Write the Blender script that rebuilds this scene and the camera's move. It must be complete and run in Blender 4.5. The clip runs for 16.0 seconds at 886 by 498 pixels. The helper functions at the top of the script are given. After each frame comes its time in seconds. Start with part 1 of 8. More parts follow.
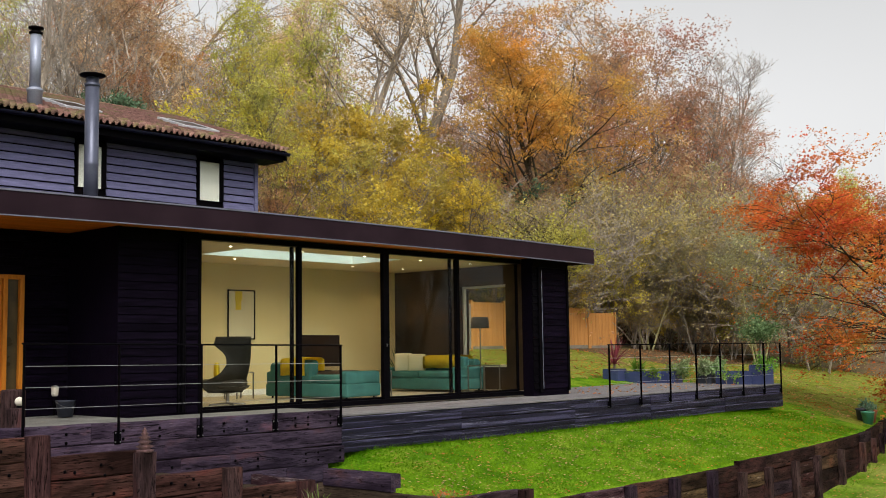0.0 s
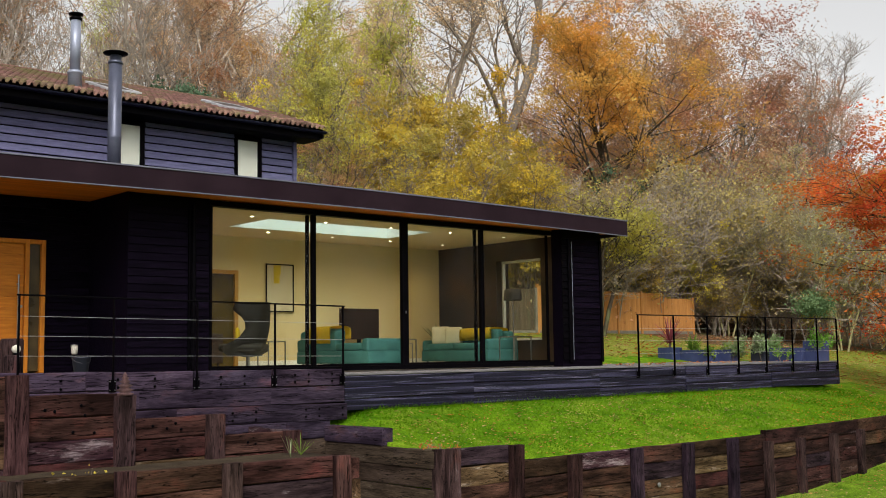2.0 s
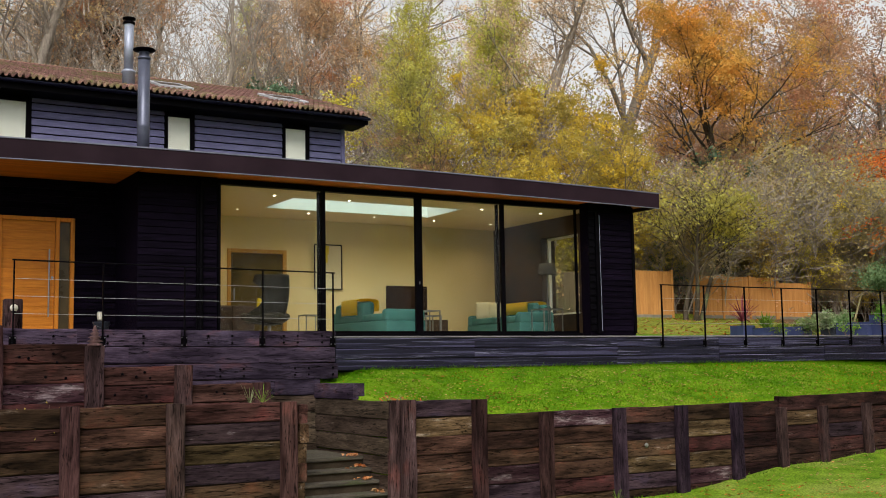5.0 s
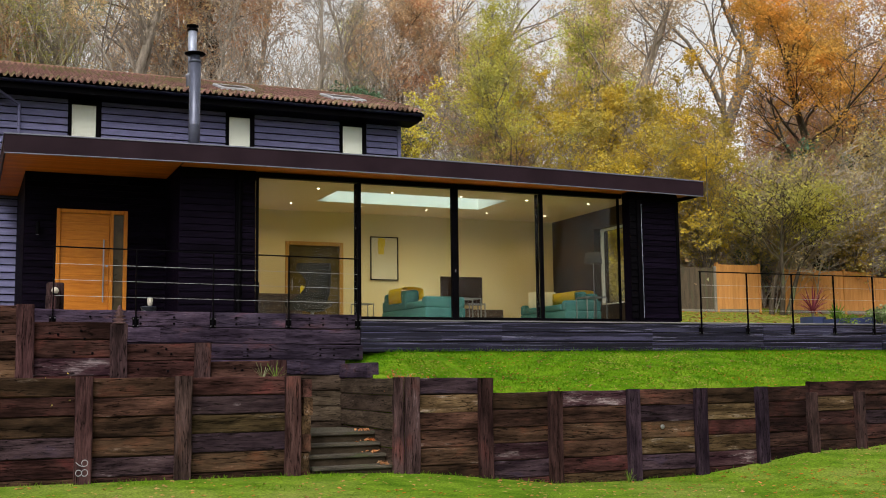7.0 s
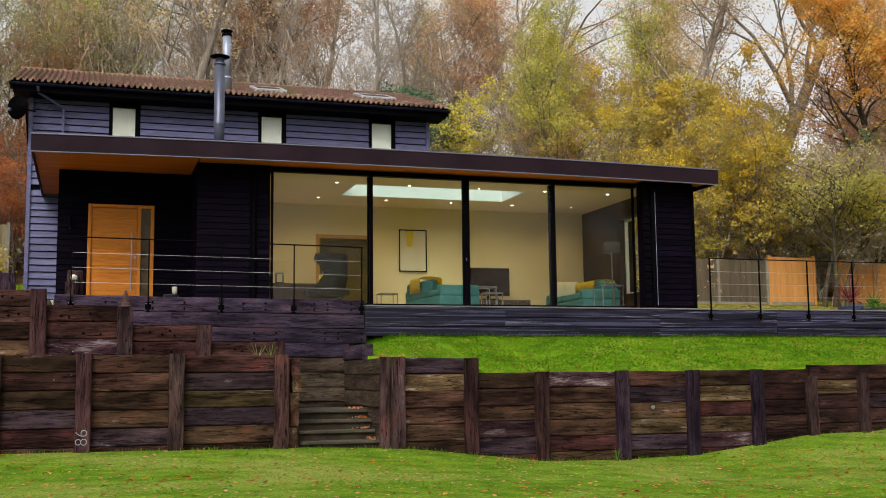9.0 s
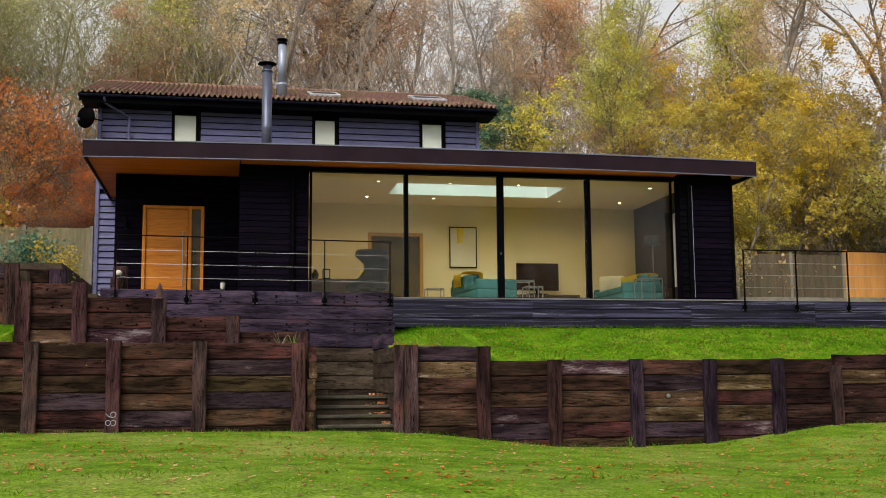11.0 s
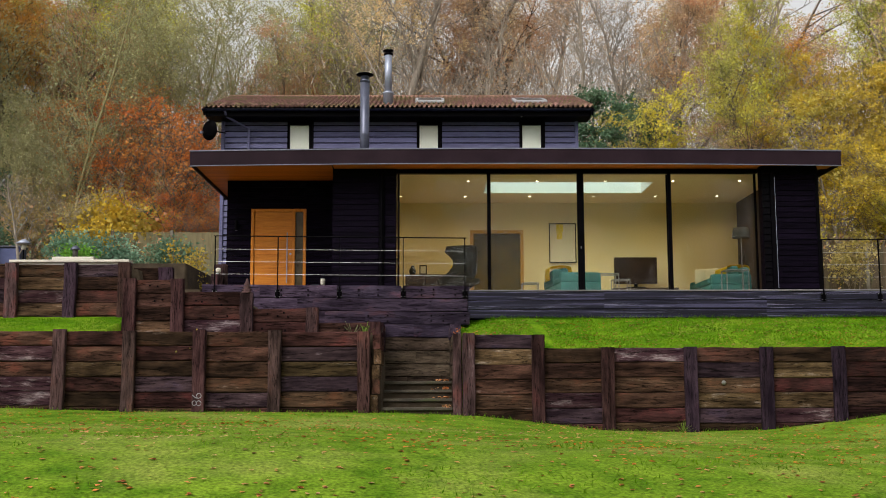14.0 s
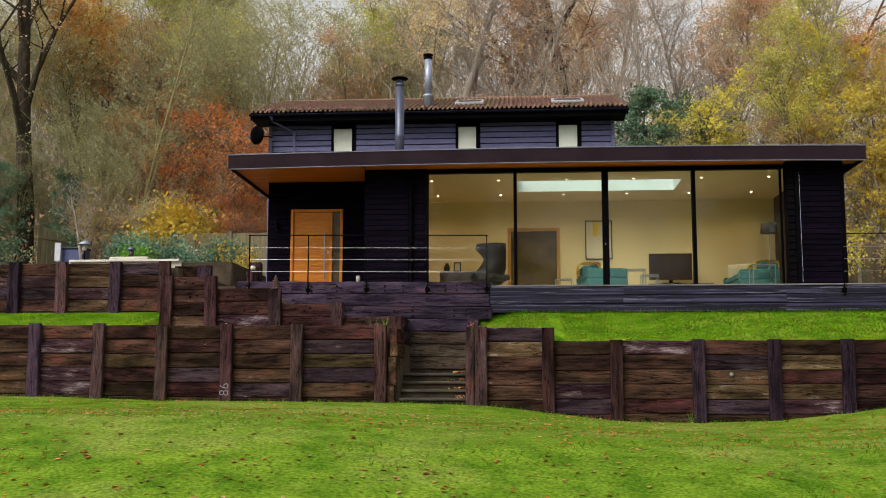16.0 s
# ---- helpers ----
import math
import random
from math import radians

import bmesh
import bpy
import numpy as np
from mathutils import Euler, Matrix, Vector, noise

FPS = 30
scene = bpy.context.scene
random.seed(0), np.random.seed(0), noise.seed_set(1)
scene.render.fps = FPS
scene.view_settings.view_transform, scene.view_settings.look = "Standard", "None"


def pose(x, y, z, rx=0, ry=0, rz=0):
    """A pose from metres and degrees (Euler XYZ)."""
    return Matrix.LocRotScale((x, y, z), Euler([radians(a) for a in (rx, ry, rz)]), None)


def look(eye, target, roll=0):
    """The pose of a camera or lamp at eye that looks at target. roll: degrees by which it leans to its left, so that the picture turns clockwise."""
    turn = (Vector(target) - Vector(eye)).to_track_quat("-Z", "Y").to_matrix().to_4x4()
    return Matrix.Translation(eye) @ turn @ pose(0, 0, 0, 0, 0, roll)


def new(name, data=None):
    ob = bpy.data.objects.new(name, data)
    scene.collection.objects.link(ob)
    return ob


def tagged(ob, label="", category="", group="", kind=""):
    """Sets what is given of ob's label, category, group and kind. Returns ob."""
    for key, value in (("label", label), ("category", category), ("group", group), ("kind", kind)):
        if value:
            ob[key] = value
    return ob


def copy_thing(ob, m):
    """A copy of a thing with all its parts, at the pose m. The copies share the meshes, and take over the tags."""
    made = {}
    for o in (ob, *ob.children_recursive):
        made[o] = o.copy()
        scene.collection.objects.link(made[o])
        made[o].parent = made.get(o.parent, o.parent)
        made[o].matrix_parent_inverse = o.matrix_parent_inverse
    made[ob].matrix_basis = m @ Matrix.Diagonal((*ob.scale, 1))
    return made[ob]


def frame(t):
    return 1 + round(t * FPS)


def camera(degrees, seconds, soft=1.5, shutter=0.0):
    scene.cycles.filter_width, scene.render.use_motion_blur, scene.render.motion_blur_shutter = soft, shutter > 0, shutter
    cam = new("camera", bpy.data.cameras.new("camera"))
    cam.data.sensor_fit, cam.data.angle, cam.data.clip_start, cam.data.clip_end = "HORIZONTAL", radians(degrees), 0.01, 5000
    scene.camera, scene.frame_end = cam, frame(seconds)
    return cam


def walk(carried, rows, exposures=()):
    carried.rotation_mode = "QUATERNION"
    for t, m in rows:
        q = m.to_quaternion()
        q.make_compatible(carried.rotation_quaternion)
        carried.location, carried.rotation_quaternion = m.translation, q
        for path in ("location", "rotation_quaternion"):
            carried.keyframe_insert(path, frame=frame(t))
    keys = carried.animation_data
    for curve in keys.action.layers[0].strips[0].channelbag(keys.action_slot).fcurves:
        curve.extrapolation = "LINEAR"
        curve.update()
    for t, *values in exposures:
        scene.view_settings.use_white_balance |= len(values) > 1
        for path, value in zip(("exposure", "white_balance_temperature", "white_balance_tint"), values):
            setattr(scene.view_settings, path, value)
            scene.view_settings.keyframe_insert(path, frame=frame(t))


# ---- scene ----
cam = camera(43.8, 16.0, 1.0)
PATH = [
    (0, (-0.897, -0.801, 0.907), (0.577, 0.539, 1.089), -0.8),
    (0.5, (-0.646, -1.111, 0.691), (0.805, 0.253, 0.876), -0.8),
    (1, (-0.345, -1.508, 0.482), (1.048, -0.086, 0.671), -0.8),
    (1.5, (-0.031, -1.922, 0.339), (1.319, -0.458, 0.529), -0.8),
    (2, (0.315, -2.364, 0.197), (1.629, -0.869, 0.388), -0.8),
    (2.5, (0.673, -2.808, 0.043), (1.951, -1.282, 0.236), -0.8),
    (3, (1.096, -3.32, -0.119), (2.332, -1.759, 0.078), -0.8),
    (3.5, (1.492, -3.78, -0.243), (2.686, -2.188, -0.044), -0.8),
    (4, (1.914, -4.249, -0.352), (3.052, -2.617, -0.151), -0.9),
    (6.5, (3.876, -6.338, -0.96), (4.73, -4.543, -0.74), -0.8),
    (7, (4.325, -6.723, -1.059), (5.117, -4.901, -0.836), -0.7),
    (7.5, (4.689, -7.091, -1.169), (5.435, -5.249, -0.943), -0.7),
    (8, (5.104, -7.461, -1.274), (5.801, -5.6, -1.046), -0.7),
    (10.5, (7.209, -8.989, -1.755), (7.661, -7.057, -1.511), -0.5),
    (11, (7.653, -9.269, -1.815), (8.038, -7.322, -1.569), -0.5),
    (11.5, (8.058, -9.529, -1.875), (8.394, -7.573, -1.628), -0.5),
    (12, (8.456, -9.804, -1.932), (8.744, -7.841, -1.683), -0.4),
    (12.5, (8.84, -10.023, -1.975), (9.074, -8.053, -1.726), -0.4),
    (13, (9.226, -10.307, -2.019), (9.394, -8.33, -1.77), -0.3),
    (13.5, (9.611, -10.512, -2.074), (9.703, -8.53, -1.823), -0.3),
    (14, (10.016, -10.747, -2.126), (10.045, -8.763, -1.874), -0.2),
    (14.5, (10.44, -10.939, -2.152), (10.415, -8.955, -1.9), -0.2),
    (15, (10.831, -11.146, -2.183), (10.77, -9.163, -1.932), -0.2),
    (15.5, (11.241, -11.353, -2.243), (11.134, -9.372, -1.992), -0.1),
    (16, (11.595, -11.501, -2.314), (11.449, -9.523, -2.06), -0.0),
]
walk(cam, [(t, look(eye, target, roll)) for t, eye, target, roll in PATH])

# ---- world, sun, exposure ----
SUN_AZ, SUN_EL = 212.0, 46.0
world = bpy.data.worlds.new("sky")
scene.world = world
world.use_nodes = True
wn = world.node_tree
wn.nodes.clear()
sky = wn.nodes.new("ShaderNodeTexSky")
sky.sky_type = "NISHITA"
sky.sun_disc = False
sky.sun_elevation = radians(SUN_EL)
sky.sun_rotation = radians(SUN_AZ)
sky.air_density, sky.dust_density, sky.ozone_density = 1.0, 3.0, 1.0
overcast = wn.nodes.new("ShaderNodeHueSaturation")
overcast.inputs["Saturation"].default_value = 0.03
cloud = wn.nodes.new("ShaderNodeTexNoise")
cloud.inputs["Scale"].default_value = 2.2
cloud.inputs["Detail"].default_value = 5
cloud_range = wn.nodes.new("ShaderNodeMapRange")
cloud_range.inputs["To Min"].default_value = 0.94
cloud_range.inputs["To Max"].default_value = 1.08
back = wn.nodes.new("ShaderNodeBackground")
wout = wn.nodes.new("ShaderNodeOutputWorld")
wn.links.new(sky.outputs[0], overcast.inputs["Color"])
wn.links.new(cloud.outputs["Fac"], cloud_range.inputs["Value"])
wn.links.new(cloud_range.outputs[0], overcast.inputs["Value"])
wn.links.new(overcast.outputs[0], back.inputs["Color"])
back.inputs["Strength"].default_value = 0.21
wn.links.new(back.outputs[0], wout.inputs["Surface"])

sun_data = bpy.data.lights.new("sun", "SUN")
sun_data.energy, sun_data.angle, sun_data.color = 2.5, radians(35), (1.0, 0.93, 0.80)
sun = new("sun", sun_data)
to_sun = Vector((math.sin(radians(SUN_AZ)) * math.cos(radians(SUN_EL)), math.cos(radians(SUN_AZ)) * math.cos(radians(SUN_EL)), math.sin(radians(SUN_EL))))
sun.matrix_world = look(to_sun * 60, (0, 0, 0))
scene.view_settings.exposure = -0.2


# ---- materials ----
def surface(name, c1, c2, scale=6.0, rough=0.7, bump=0.2, fine=60.0, stretch=(1, 1, 1), metallic=0.0, vary=0.0, hue=0.0,
            c3=None, c3_scale=1.5, c3_amount=0.55, spec=0.5, gloss_vary=0.1, coat=0.0, grain=0.5, c4=None, c4_scale=2.3, c4_amount=0.62, detail=4, edge=0.12):
    """Principled surface: two colours by noise, fine grain, optional third colour in patches, variation per object."""
    m = bpy.data.materials.new(name)
    m.use_nodes = True
    nt = m.node_tree
    N, L = nt.nodes.new, nt.links.new
    p = nt.nodes["Principled BSDF"]
    tc, mp = N("ShaderNodeTexCoord"), N("ShaderNodeMapping")
    info = N("ShaderNodeObjectInfo")
    L(tc.outputs["Object"], mp.inputs["Vector"])
    mp.inputs["Scale"].default_value = stretch
    off = N("ShaderNodeVectorMath")
    off.operation = "SCALE"
    off.inputs[0].default_value = (17.0, 31.0, 23.0)
    L(info.outputs["Random"], off.inputs["Scale"])
    L(off.outputs[0], mp.inputs["Location"])
    n1, n2 = N("ShaderNodeTexNoise"), N("ShaderNodeTexNoise")
    for n, sc, de in ((n1, scale, detail), (n2, fine, 3)):
        n.inputs["Scale"].default_value, n.inputs["Detail"].default_value = sc, de
        L(mp.outputs[0], n.inputs["Vector"])
    r1 = N("ShaderNodeMapRange")
    r1.inputs["From Min"].default_value, r1.inputs["From Max"].default_value = 0.32, 0.68
    L(n1.outputs["Fac"], r1.inputs["Value"])
    mix = N("ShaderNodeMix")
    mix.data_type = "RGBA"
    mix.inputs["A"].default_value, mix.inputs["B"].default_value = (*c1, 1), (*c2, 1)
    L(r1.outputs[0], mix.inputs["Factor"])
    col = mix.outputs["Result"]
    if c3:
        n3, r3, m3 = N("ShaderNodeTexNoise"), N("ShaderNodeMapRange"), N("ShaderNodeMix")
        n3.inputs["Scale"].default_value, n3.inputs["Detail"].default_value = c3_scale, 6
        n3.inputs["Roughness"].default_value = 0.65
        L(mp.outputs[0], n3.inputs["Vector"])
        r3.inputs["From Min"].default_value, r3.inputs["From Max"].default_value = c3_amount, c3_amount + edge
        L(n3.outputs["Fac"], r3.inputs["Value"])
        m3.data_type = "RGBA"
        m3.inputs["B"].default_value = (*c3, 1)
        L(col, m3.inputs["A"])
        L(r3.outputs[0], m3.inputs["Factor"])
        col = m3.outputs["Result"]
    if c4:
        n4, r4, m4 = N("ShaderNodeTexNoise"), N("ShaderNodeMapRange"), N("ShaderNodeMix")
        n4.inputs["Scale"].default_value, n4.inputs["Detail"].default_value = c4_scale, 8
        n4.inputs["Roughness"].default_value = 0.75
        far = N("ShaderNodeVectorMath")
        far.operation = "ADD"
        far.inputs[1].default_value = (41.0, 7.0, 13.0)
        L(mp.outputs[0], far.inputs[0])
        L(far.outputs[0], n4.inputs["Vector"])
        r4.inputs["From Min"].default_value, r4.inputs["From Max"].default_value = c4_amount, c4_amount + edge * 0.75
        L(n4.outputs["Fac"], r4.inputs["Value"])
        m4.data_type = "RGBA"
        m4.inputs["B"].default_value = (*c4, 1)
        L(col, m4.inputs["A"])
        L(r4.outputs[0], m4.inputs["Factor"])
        col = m4.outputs["Result"]
    hs = N("ShaderNodeHueSaturation")
    L(col, hs.inputs["Color"])
    val, gr = N("ShaderNodeMapRange"), N("ShaderNodeMath")
    val.inputs["To Min"].default_value, val.inputs["To Max"].default_value = 1 - vary, 1 + vary
    L(info.outputs["Random"], val.inputs["Value"])
    gr.operation = "MULTIPLY_ADD"
    gr.inputs[1].default_value, gr.inputs[2].default_value = grain, 1 - grain / 2
    L(n2.outputs["Fac"], gr.inputs[0])
    vv = N("ShaderNodeMath")
    vv.operation = "MULTIPLY"
    L(val.outputs[0], vv.inputs[0])
    L(gr.outputs[0], vv.inputs[1])
    L(vv.outputs[0], hs.inputs["Value"])
    if hue:
        wob, hr = N("ShaderNodeMath"), N("ShaderNodeMapRange")
        wob.operation = "MULTIPLY"
        wob.inputs[1].default_value = 7.31
        fr = N("ShaderNodeMath")
        fr.operation = "FRACT"
        L(info.outputs["Random"], wob.inputs[0])
        L(wob.outputs[0], fr.inputs[0])
        L(fr.outputs[0], hr.inputs["Value"])
        hr.inputs["To Min"].default_value, hr.inputs["To Max"].default_value = 0.5 - hue, 0.5 + hue
        L(hr.outputs[0], hs.inputs["Hue"])
    L(hs.outputs[0], p.inputs["Base Color"])
    rr = N("ShaderNodeMapRange")
    rr.inputs["To Min"].default_value, rr.inputs["To Max"].default_value = max(0.03, rough - gloss_vary), min(1, rough + gloss_vary)
    L(n1.outputs["Fac"], rr.inputs["Value"])
    L(rr.outputs[0], p.inputs["Roughness"])
    p.inputs["Metallic"].default_value = metallic
    p.inputs["Specular IOR Level"].default_value = spec
    p.inputs["Coat Weight"].default_value = coat
    if bump:
        b, add = N("ShaderNodeBump"), N("ShaderNodeMath")
        add.operation = "ADD"
        L(n1.outputs["Fac"], add.inputs[0])
        L(n2.outputs["Fac"], add.inputs[1])
        b.inputs["Strength"].default_value, b.inputs["Distance"].default_value = bump, 0.02
        L(add.outputs[0], b.inputs["Height"])
        L(b.outputs[0], p.inputs["Normal"])
    return m


def leaf_surface(name, c1, c2, vary=0.25, hue=0.02, through_light=0.35, rough=0.6, patch=0.9, uneven=0.3):
    """Leaves: colour per leaf, drifting through the crown and from plant to plant, light passing through the blade."""
    m = bpy.data.materials.new(name)
    m.use_nodes = True
    nt = m.node_tree
    N, L = nt.nodes.new, nt.links.new
    nt.nodes.clear()
    geo, info = N("ShaderNodeNewGeometry"), N("ShaderNodeObjectInfo")
    tc = N("ShaderNodeTexCoord")
    drift, dr, df = N("ShaderNodeTexNoise"), N("ShaderNodeMapRange"), N("ShaderNodeMath")
    drift.inputs["Scale"].default_value, drift.inputs["Detail"].default_value = patch * 0.55, 3
    L(tc.outputs["Object"], drift.inputs["Vector"])
    dr.inputs["From Min"].default_value, dr.inputs["From Max"].default_value = 0.32, 0.68
    dr.inputs["To Min"].default_value, dr.inputs["To Max"].default_value = -0.35, 0.85
    L(drift.outputs["Fac"], dr.inputs["Value"])
    df.operation, df.use_clamp = "MULTIPLY_ADD", True
    df.inputs[1].default_value = 0.5
    L(geo.outputs["Random Per Island"], df.inputs[0])
    L(dr.outputs[0], df.inputs[2])
    mix = N("ShaderNodeMix")
    mix.data_type = "RGBA"
    mix.inputs["A"].default_value, mix.inputs["B"].default_value = (*c1, 1), (*c2, 1)
    L(df.outputs[0], mix.inputs["Factor"])
    hs = N("ShaderNodeHueSaturation")
    L(mix.outputs["Result"], hs.inputs["Color"])
    v, h = N("ShaderNodeMapRange"), N("ShaderNodeMapRange")
    v.inputs["To Min"].default_value, v.inputs["To Max"].default_value = 1 - vary, 1 + vary
    h.inputs["To Min"].default_value, h.inputs["To Max"].default_value = 0.5 - hue, 0.5 + hue
    L(info.outputs["Random"], v.inputs["Value"])
    L(info.outputs["Random"], h.inputs["Value"])
    clumps, cr, cm = N("ShaderNodeTexNoise"), N("ShaderNodeMapRange"), N("ShaderNodeMath")
    clumps.inputs["Scale"].default_value, clumps.inputs["Detail"].default_value = patch, 2
    L(tc.outputs["Object"], clumps.inputs["Vector"])
    cr.inputs["From Min"].default_value, cr.inputs["From Max"].default_value = 0.3, 0.7
    cr.inputs["To Min"].default_value, cr.inputs["To Max"].default_value = 1 - uneven, 1 + uneven
    L(clumps.outputs["Fac"], cr.inputs["Value"])
    cm.operation = "MULTIPLY"
    L(v.outputs[0], cm.inputs[0])
    L(cr.outputs[0], cm.inputs[1])
    L(cm.outputs[0], hs.inputs["Value"])
    L(h.outputs[0], hs.inputs["Hue"])
    d, t, mx, o = N("ShaderNodeBsdfDiffuse"), N("ShaderNodeBsdfTranslucent"), N("ShaderNodeMixShader"), N("ShaderNodeOutputMaterial")
    L(hs.outputs[0], d.inputs["Color"])
    L(hs.outputs[0], t.inputs["Color"])
    mx.inputs[0].default_value = through_light
    L(d.outputs[0], mx.inputs[1])
    L(t.outputs[0], mx.inputs[2])
    L(mx.outputs[0], o.inputs["Surface"])
    return m


def timber(name, dark, mid, stain, pale, along=(1, 0, 0), vary=0.35, hue=0.015, stain_at=0.56, pale_at=0.60):
    """Old railway-sleeper timber: streaky heartwood, fine fibres, drying cracks, tarry stains and silvered worn patches."""
    m = bpy.data.materials.new(name)
    m.use_nodes = True
    nt = m.node_tree
    N, L = nt.nodes.new, nt.links.new
    p = nt.nodes["Principled BSDF"]
    tc, info, off = N("ShaderNodeTexCoord"), N("ShaderNodeObjectInfo"), N("ShaderNodeVectorMath")
    off.operation = "SCALE"
    off.inputs[0].default_value = (17.0, 31.0, 23.0)
    L(info.outputs["Random"], off.inputs["Scale"])

    def streaks(lengthwise, across, detail, rough):
        mp, n = N("ShaderNodeMapping"), N("ShaderNodeTexNoise")
        mp.inputs["Scale"].default_value = tuple(lengthwise if a else across for a in along)
        L(tc.outputs["Object"], mp.inputs["Vector"])
        L(off.outputs[0], mp.inputs["Location"])
        L(mp.outputs[0], n.inputs["Vector"])
        n.inputs["Scale"].default_value, n.inputs["Detail"].default_value, n.inputs["Roughness"].default_value = 1.0, detail, rough
        return n.outputs["Fac"]

    def ramp(value, lo, hi, a=0.0, b=1.0):
        r = N("ShaderNodeMapRange")
        for k, x in (("From Min", lo), ("From Max", hi), ("To Min", a), ("To Max", b)):
            r.inputs[k].default_value = x
        L(value, r.inputs["Value"])
        return r.outputs[0]

    def arith(kind, a, b):
        n = N("ShaderNodeMath")
        n.operation = kind
        for i, x in enumerate((a, b)):
            if isinstance(x, float):
                n.inputs[i].default_value = x
            else:
                L(x, n.inputs[i])
        return n.outputs[0]

    def blend(a, b, f):
        n = N("ShaderNodeMix")
        n.data_type = "RGBA"
        for k, x in (("A", a), ("B", b)):
            if isinstance(x, tuple):
                n.inputs[k].default_value = (*x, 1)
            else:
                L(x, n.inputs[k])
        L(f, n.inputs["Factor"])
        return n.outputs["Result"]

    big, fibre = streaks(1.3, 6.0, 5, 0.6), streaks(6.0, 70.0, 6, 0.7)
    blots, worn, split = streaks(1.5, 3.2, 4, 0.6), streaks(1.7, 9.0, 8, 0.72), streaks(0.9, 13.0, 4, 0.55)
    col = blend(dark, mid, ramp(big, 0.36, 0.64))
    col = blend(col, stain, ramp(blots, stain_at, stain_at + 0.16, 0.0, 0.8))
    col = blend(col, pale, arith("MULTIPLY", ramp(worn, pale_at, pale_at + 0.10), ramp(fibre, 0.35, 0.6, 0.25, 0.9)))
    crack = arith("ABSOLUTE", arith("SUBTRACT", split, 0.5), 0.0)
    open_grain = ramp(crack, 0.003, 0.016, 0.12, 1.0)
    hs = N("ShaderNodeHueSaturation")
    L(col, hs.inputs["Color"])
    tone = arith("MULTIPLY", ramp(info.outputs["Random"], 0.0, 1.0, 1 - vary, 1 + vary), ramp(fibre, 0.28, 0.72, 0.40, 1.60))
    L(arith("MULTIPLY", tone, open_grain), hs.inputs["Value"])
    L(ramp(arith("FRACT", arith("MULTIPLY", info.outputs["Random"], 7.31), 0.0), 0.0, 1.0, 0.5 - hue, 0.5 + hue), hs.inputs["Hue"])
    L(hs.outputs[0], p.inputs["Base Color"])
    p.inputs["Roughness"].default_value = 0.92
    p.inputs["Specular IOR Level"].default_value = 0.06
    b = N("ShaderNodeBump")
    b.inputs["Strength"].default_value, b.inputs["Distance"].default_value = 0.8, 0.012
    L(arith("ADD", arith("MULTIPLY", open_grain, 0.8), arith("ADD", fibre, big)), b.inputs["Height"])
    L(b.outputs[0], p.inputs["Normal"])
    return m


def glass_surface(name, tint=(0.93, 0.96, 0.94), ior=1.5):
    """Clear window glass: see-through, with the mirror image that the angle gives."""
    m = bpy.data.materials.new(name)
    m.use_nodes = True
    nt = m.node_tree
    N, L = nt.nodes.new, nt.links.new
    nt.nodes.clear()
    t, g, mx, o = N("ShaderNodeBsdfTransparent"), N("ShaderNodeBsdfGlossy"), N("ShaderNodeMixShader"), N("ShaderNodeOutputMaterial")
    lw, pw, ml = N("ShaderNodeLayerWeight"), N("ShaderNodeMath"), N("ShaderNodeMath")
    lw.inputs["Blend"].default_value = 0.5
    pw.operation, ml.operation = "POWER", "MULTIPLY_ADD"
    pw.inputs[1].default_value = 5.0
    f0 = ((ior - 1) / (ior + 1)) ** 2
    ml.inputs[1].default_value, ml.inputs[2].default_value = 1 - f0, f0
    L(lw.outputs["Facing"], pw.inputs[0])
    L(pw.outputs[0], ml.inputs[0])
    t.inputs["Color"].default_value = (*tint, 1)
    g.inputs["Roughness"].default_value = 0.01
    L(ml.outputs[0], mx.inputs[0])
    L(t.outputs[0], mx.inputs[1])
    L(g.outputs[0], mx.inputs[2])
    L(mx.outputs[0], o.inputs["Surface"])
    return m


def glow(name, colour, strength):
    m = bpy.data.materials.new(name)
    m.use_nodes = True
    p = m.node_tree.nodes["Principled BSDF"]
    p.inputs["Base Color"].default_value = (*colour, 1)
    p.inputs["Emission Color"].default_value = (*colour, 1)
    p.inputs["Emission Strength"].default_value = strength
    return m


UP = (0, 0, 1)
M_SLEEPER_DARKRED = timber("dark_red_brown_sleeper_wood", (0.010, 0.005, 0.005), (0.046, 0.022, 0.019), (0.062, 0.019, 0.015), (0.190, 0.142, 0.147), vary=0.4, pale_at=0.62)
M_SLEEPER_GREY = timber("grey_brown_sleeper_wood", (0.030, 0.021, 0.015), (0.098, 0.072, 0.052), (0.075, 0.055, 0.046), (0.24, 0.205, 0.17), vary=0.25, pale_at=0.62)
M_SLEEPER = timber("sleeper_wood", (0.0140, 0.0073, 0.0051), (0.0780, 0.0427, 0.0282), (0.0950, 0.0330, 0.0203), (0.2400, 0.1843, 0.1638), vary=0.5, pale_at=0.615)
M_SLEEPER_PALE = timber("pale_sleeper_wood", (0.0280, 0.0165, 0.0090), (0.1180, 0.0737, 0.0407), (0.1300, 0.0825, 0.0407), (0.3000, 0.2425, 0.2147), vary=0.45, pale_at=0.575)
M_SLEEPER_WORN = timber("silvered_sleeper_wood", (0.0240, 0.0097, 0.0136), (0.0740, 0.0388, 0.0429), (0.0320, 0.0097, 0.0158), (0.2418, 0.1967, 0.2071), pale_at=0.52)
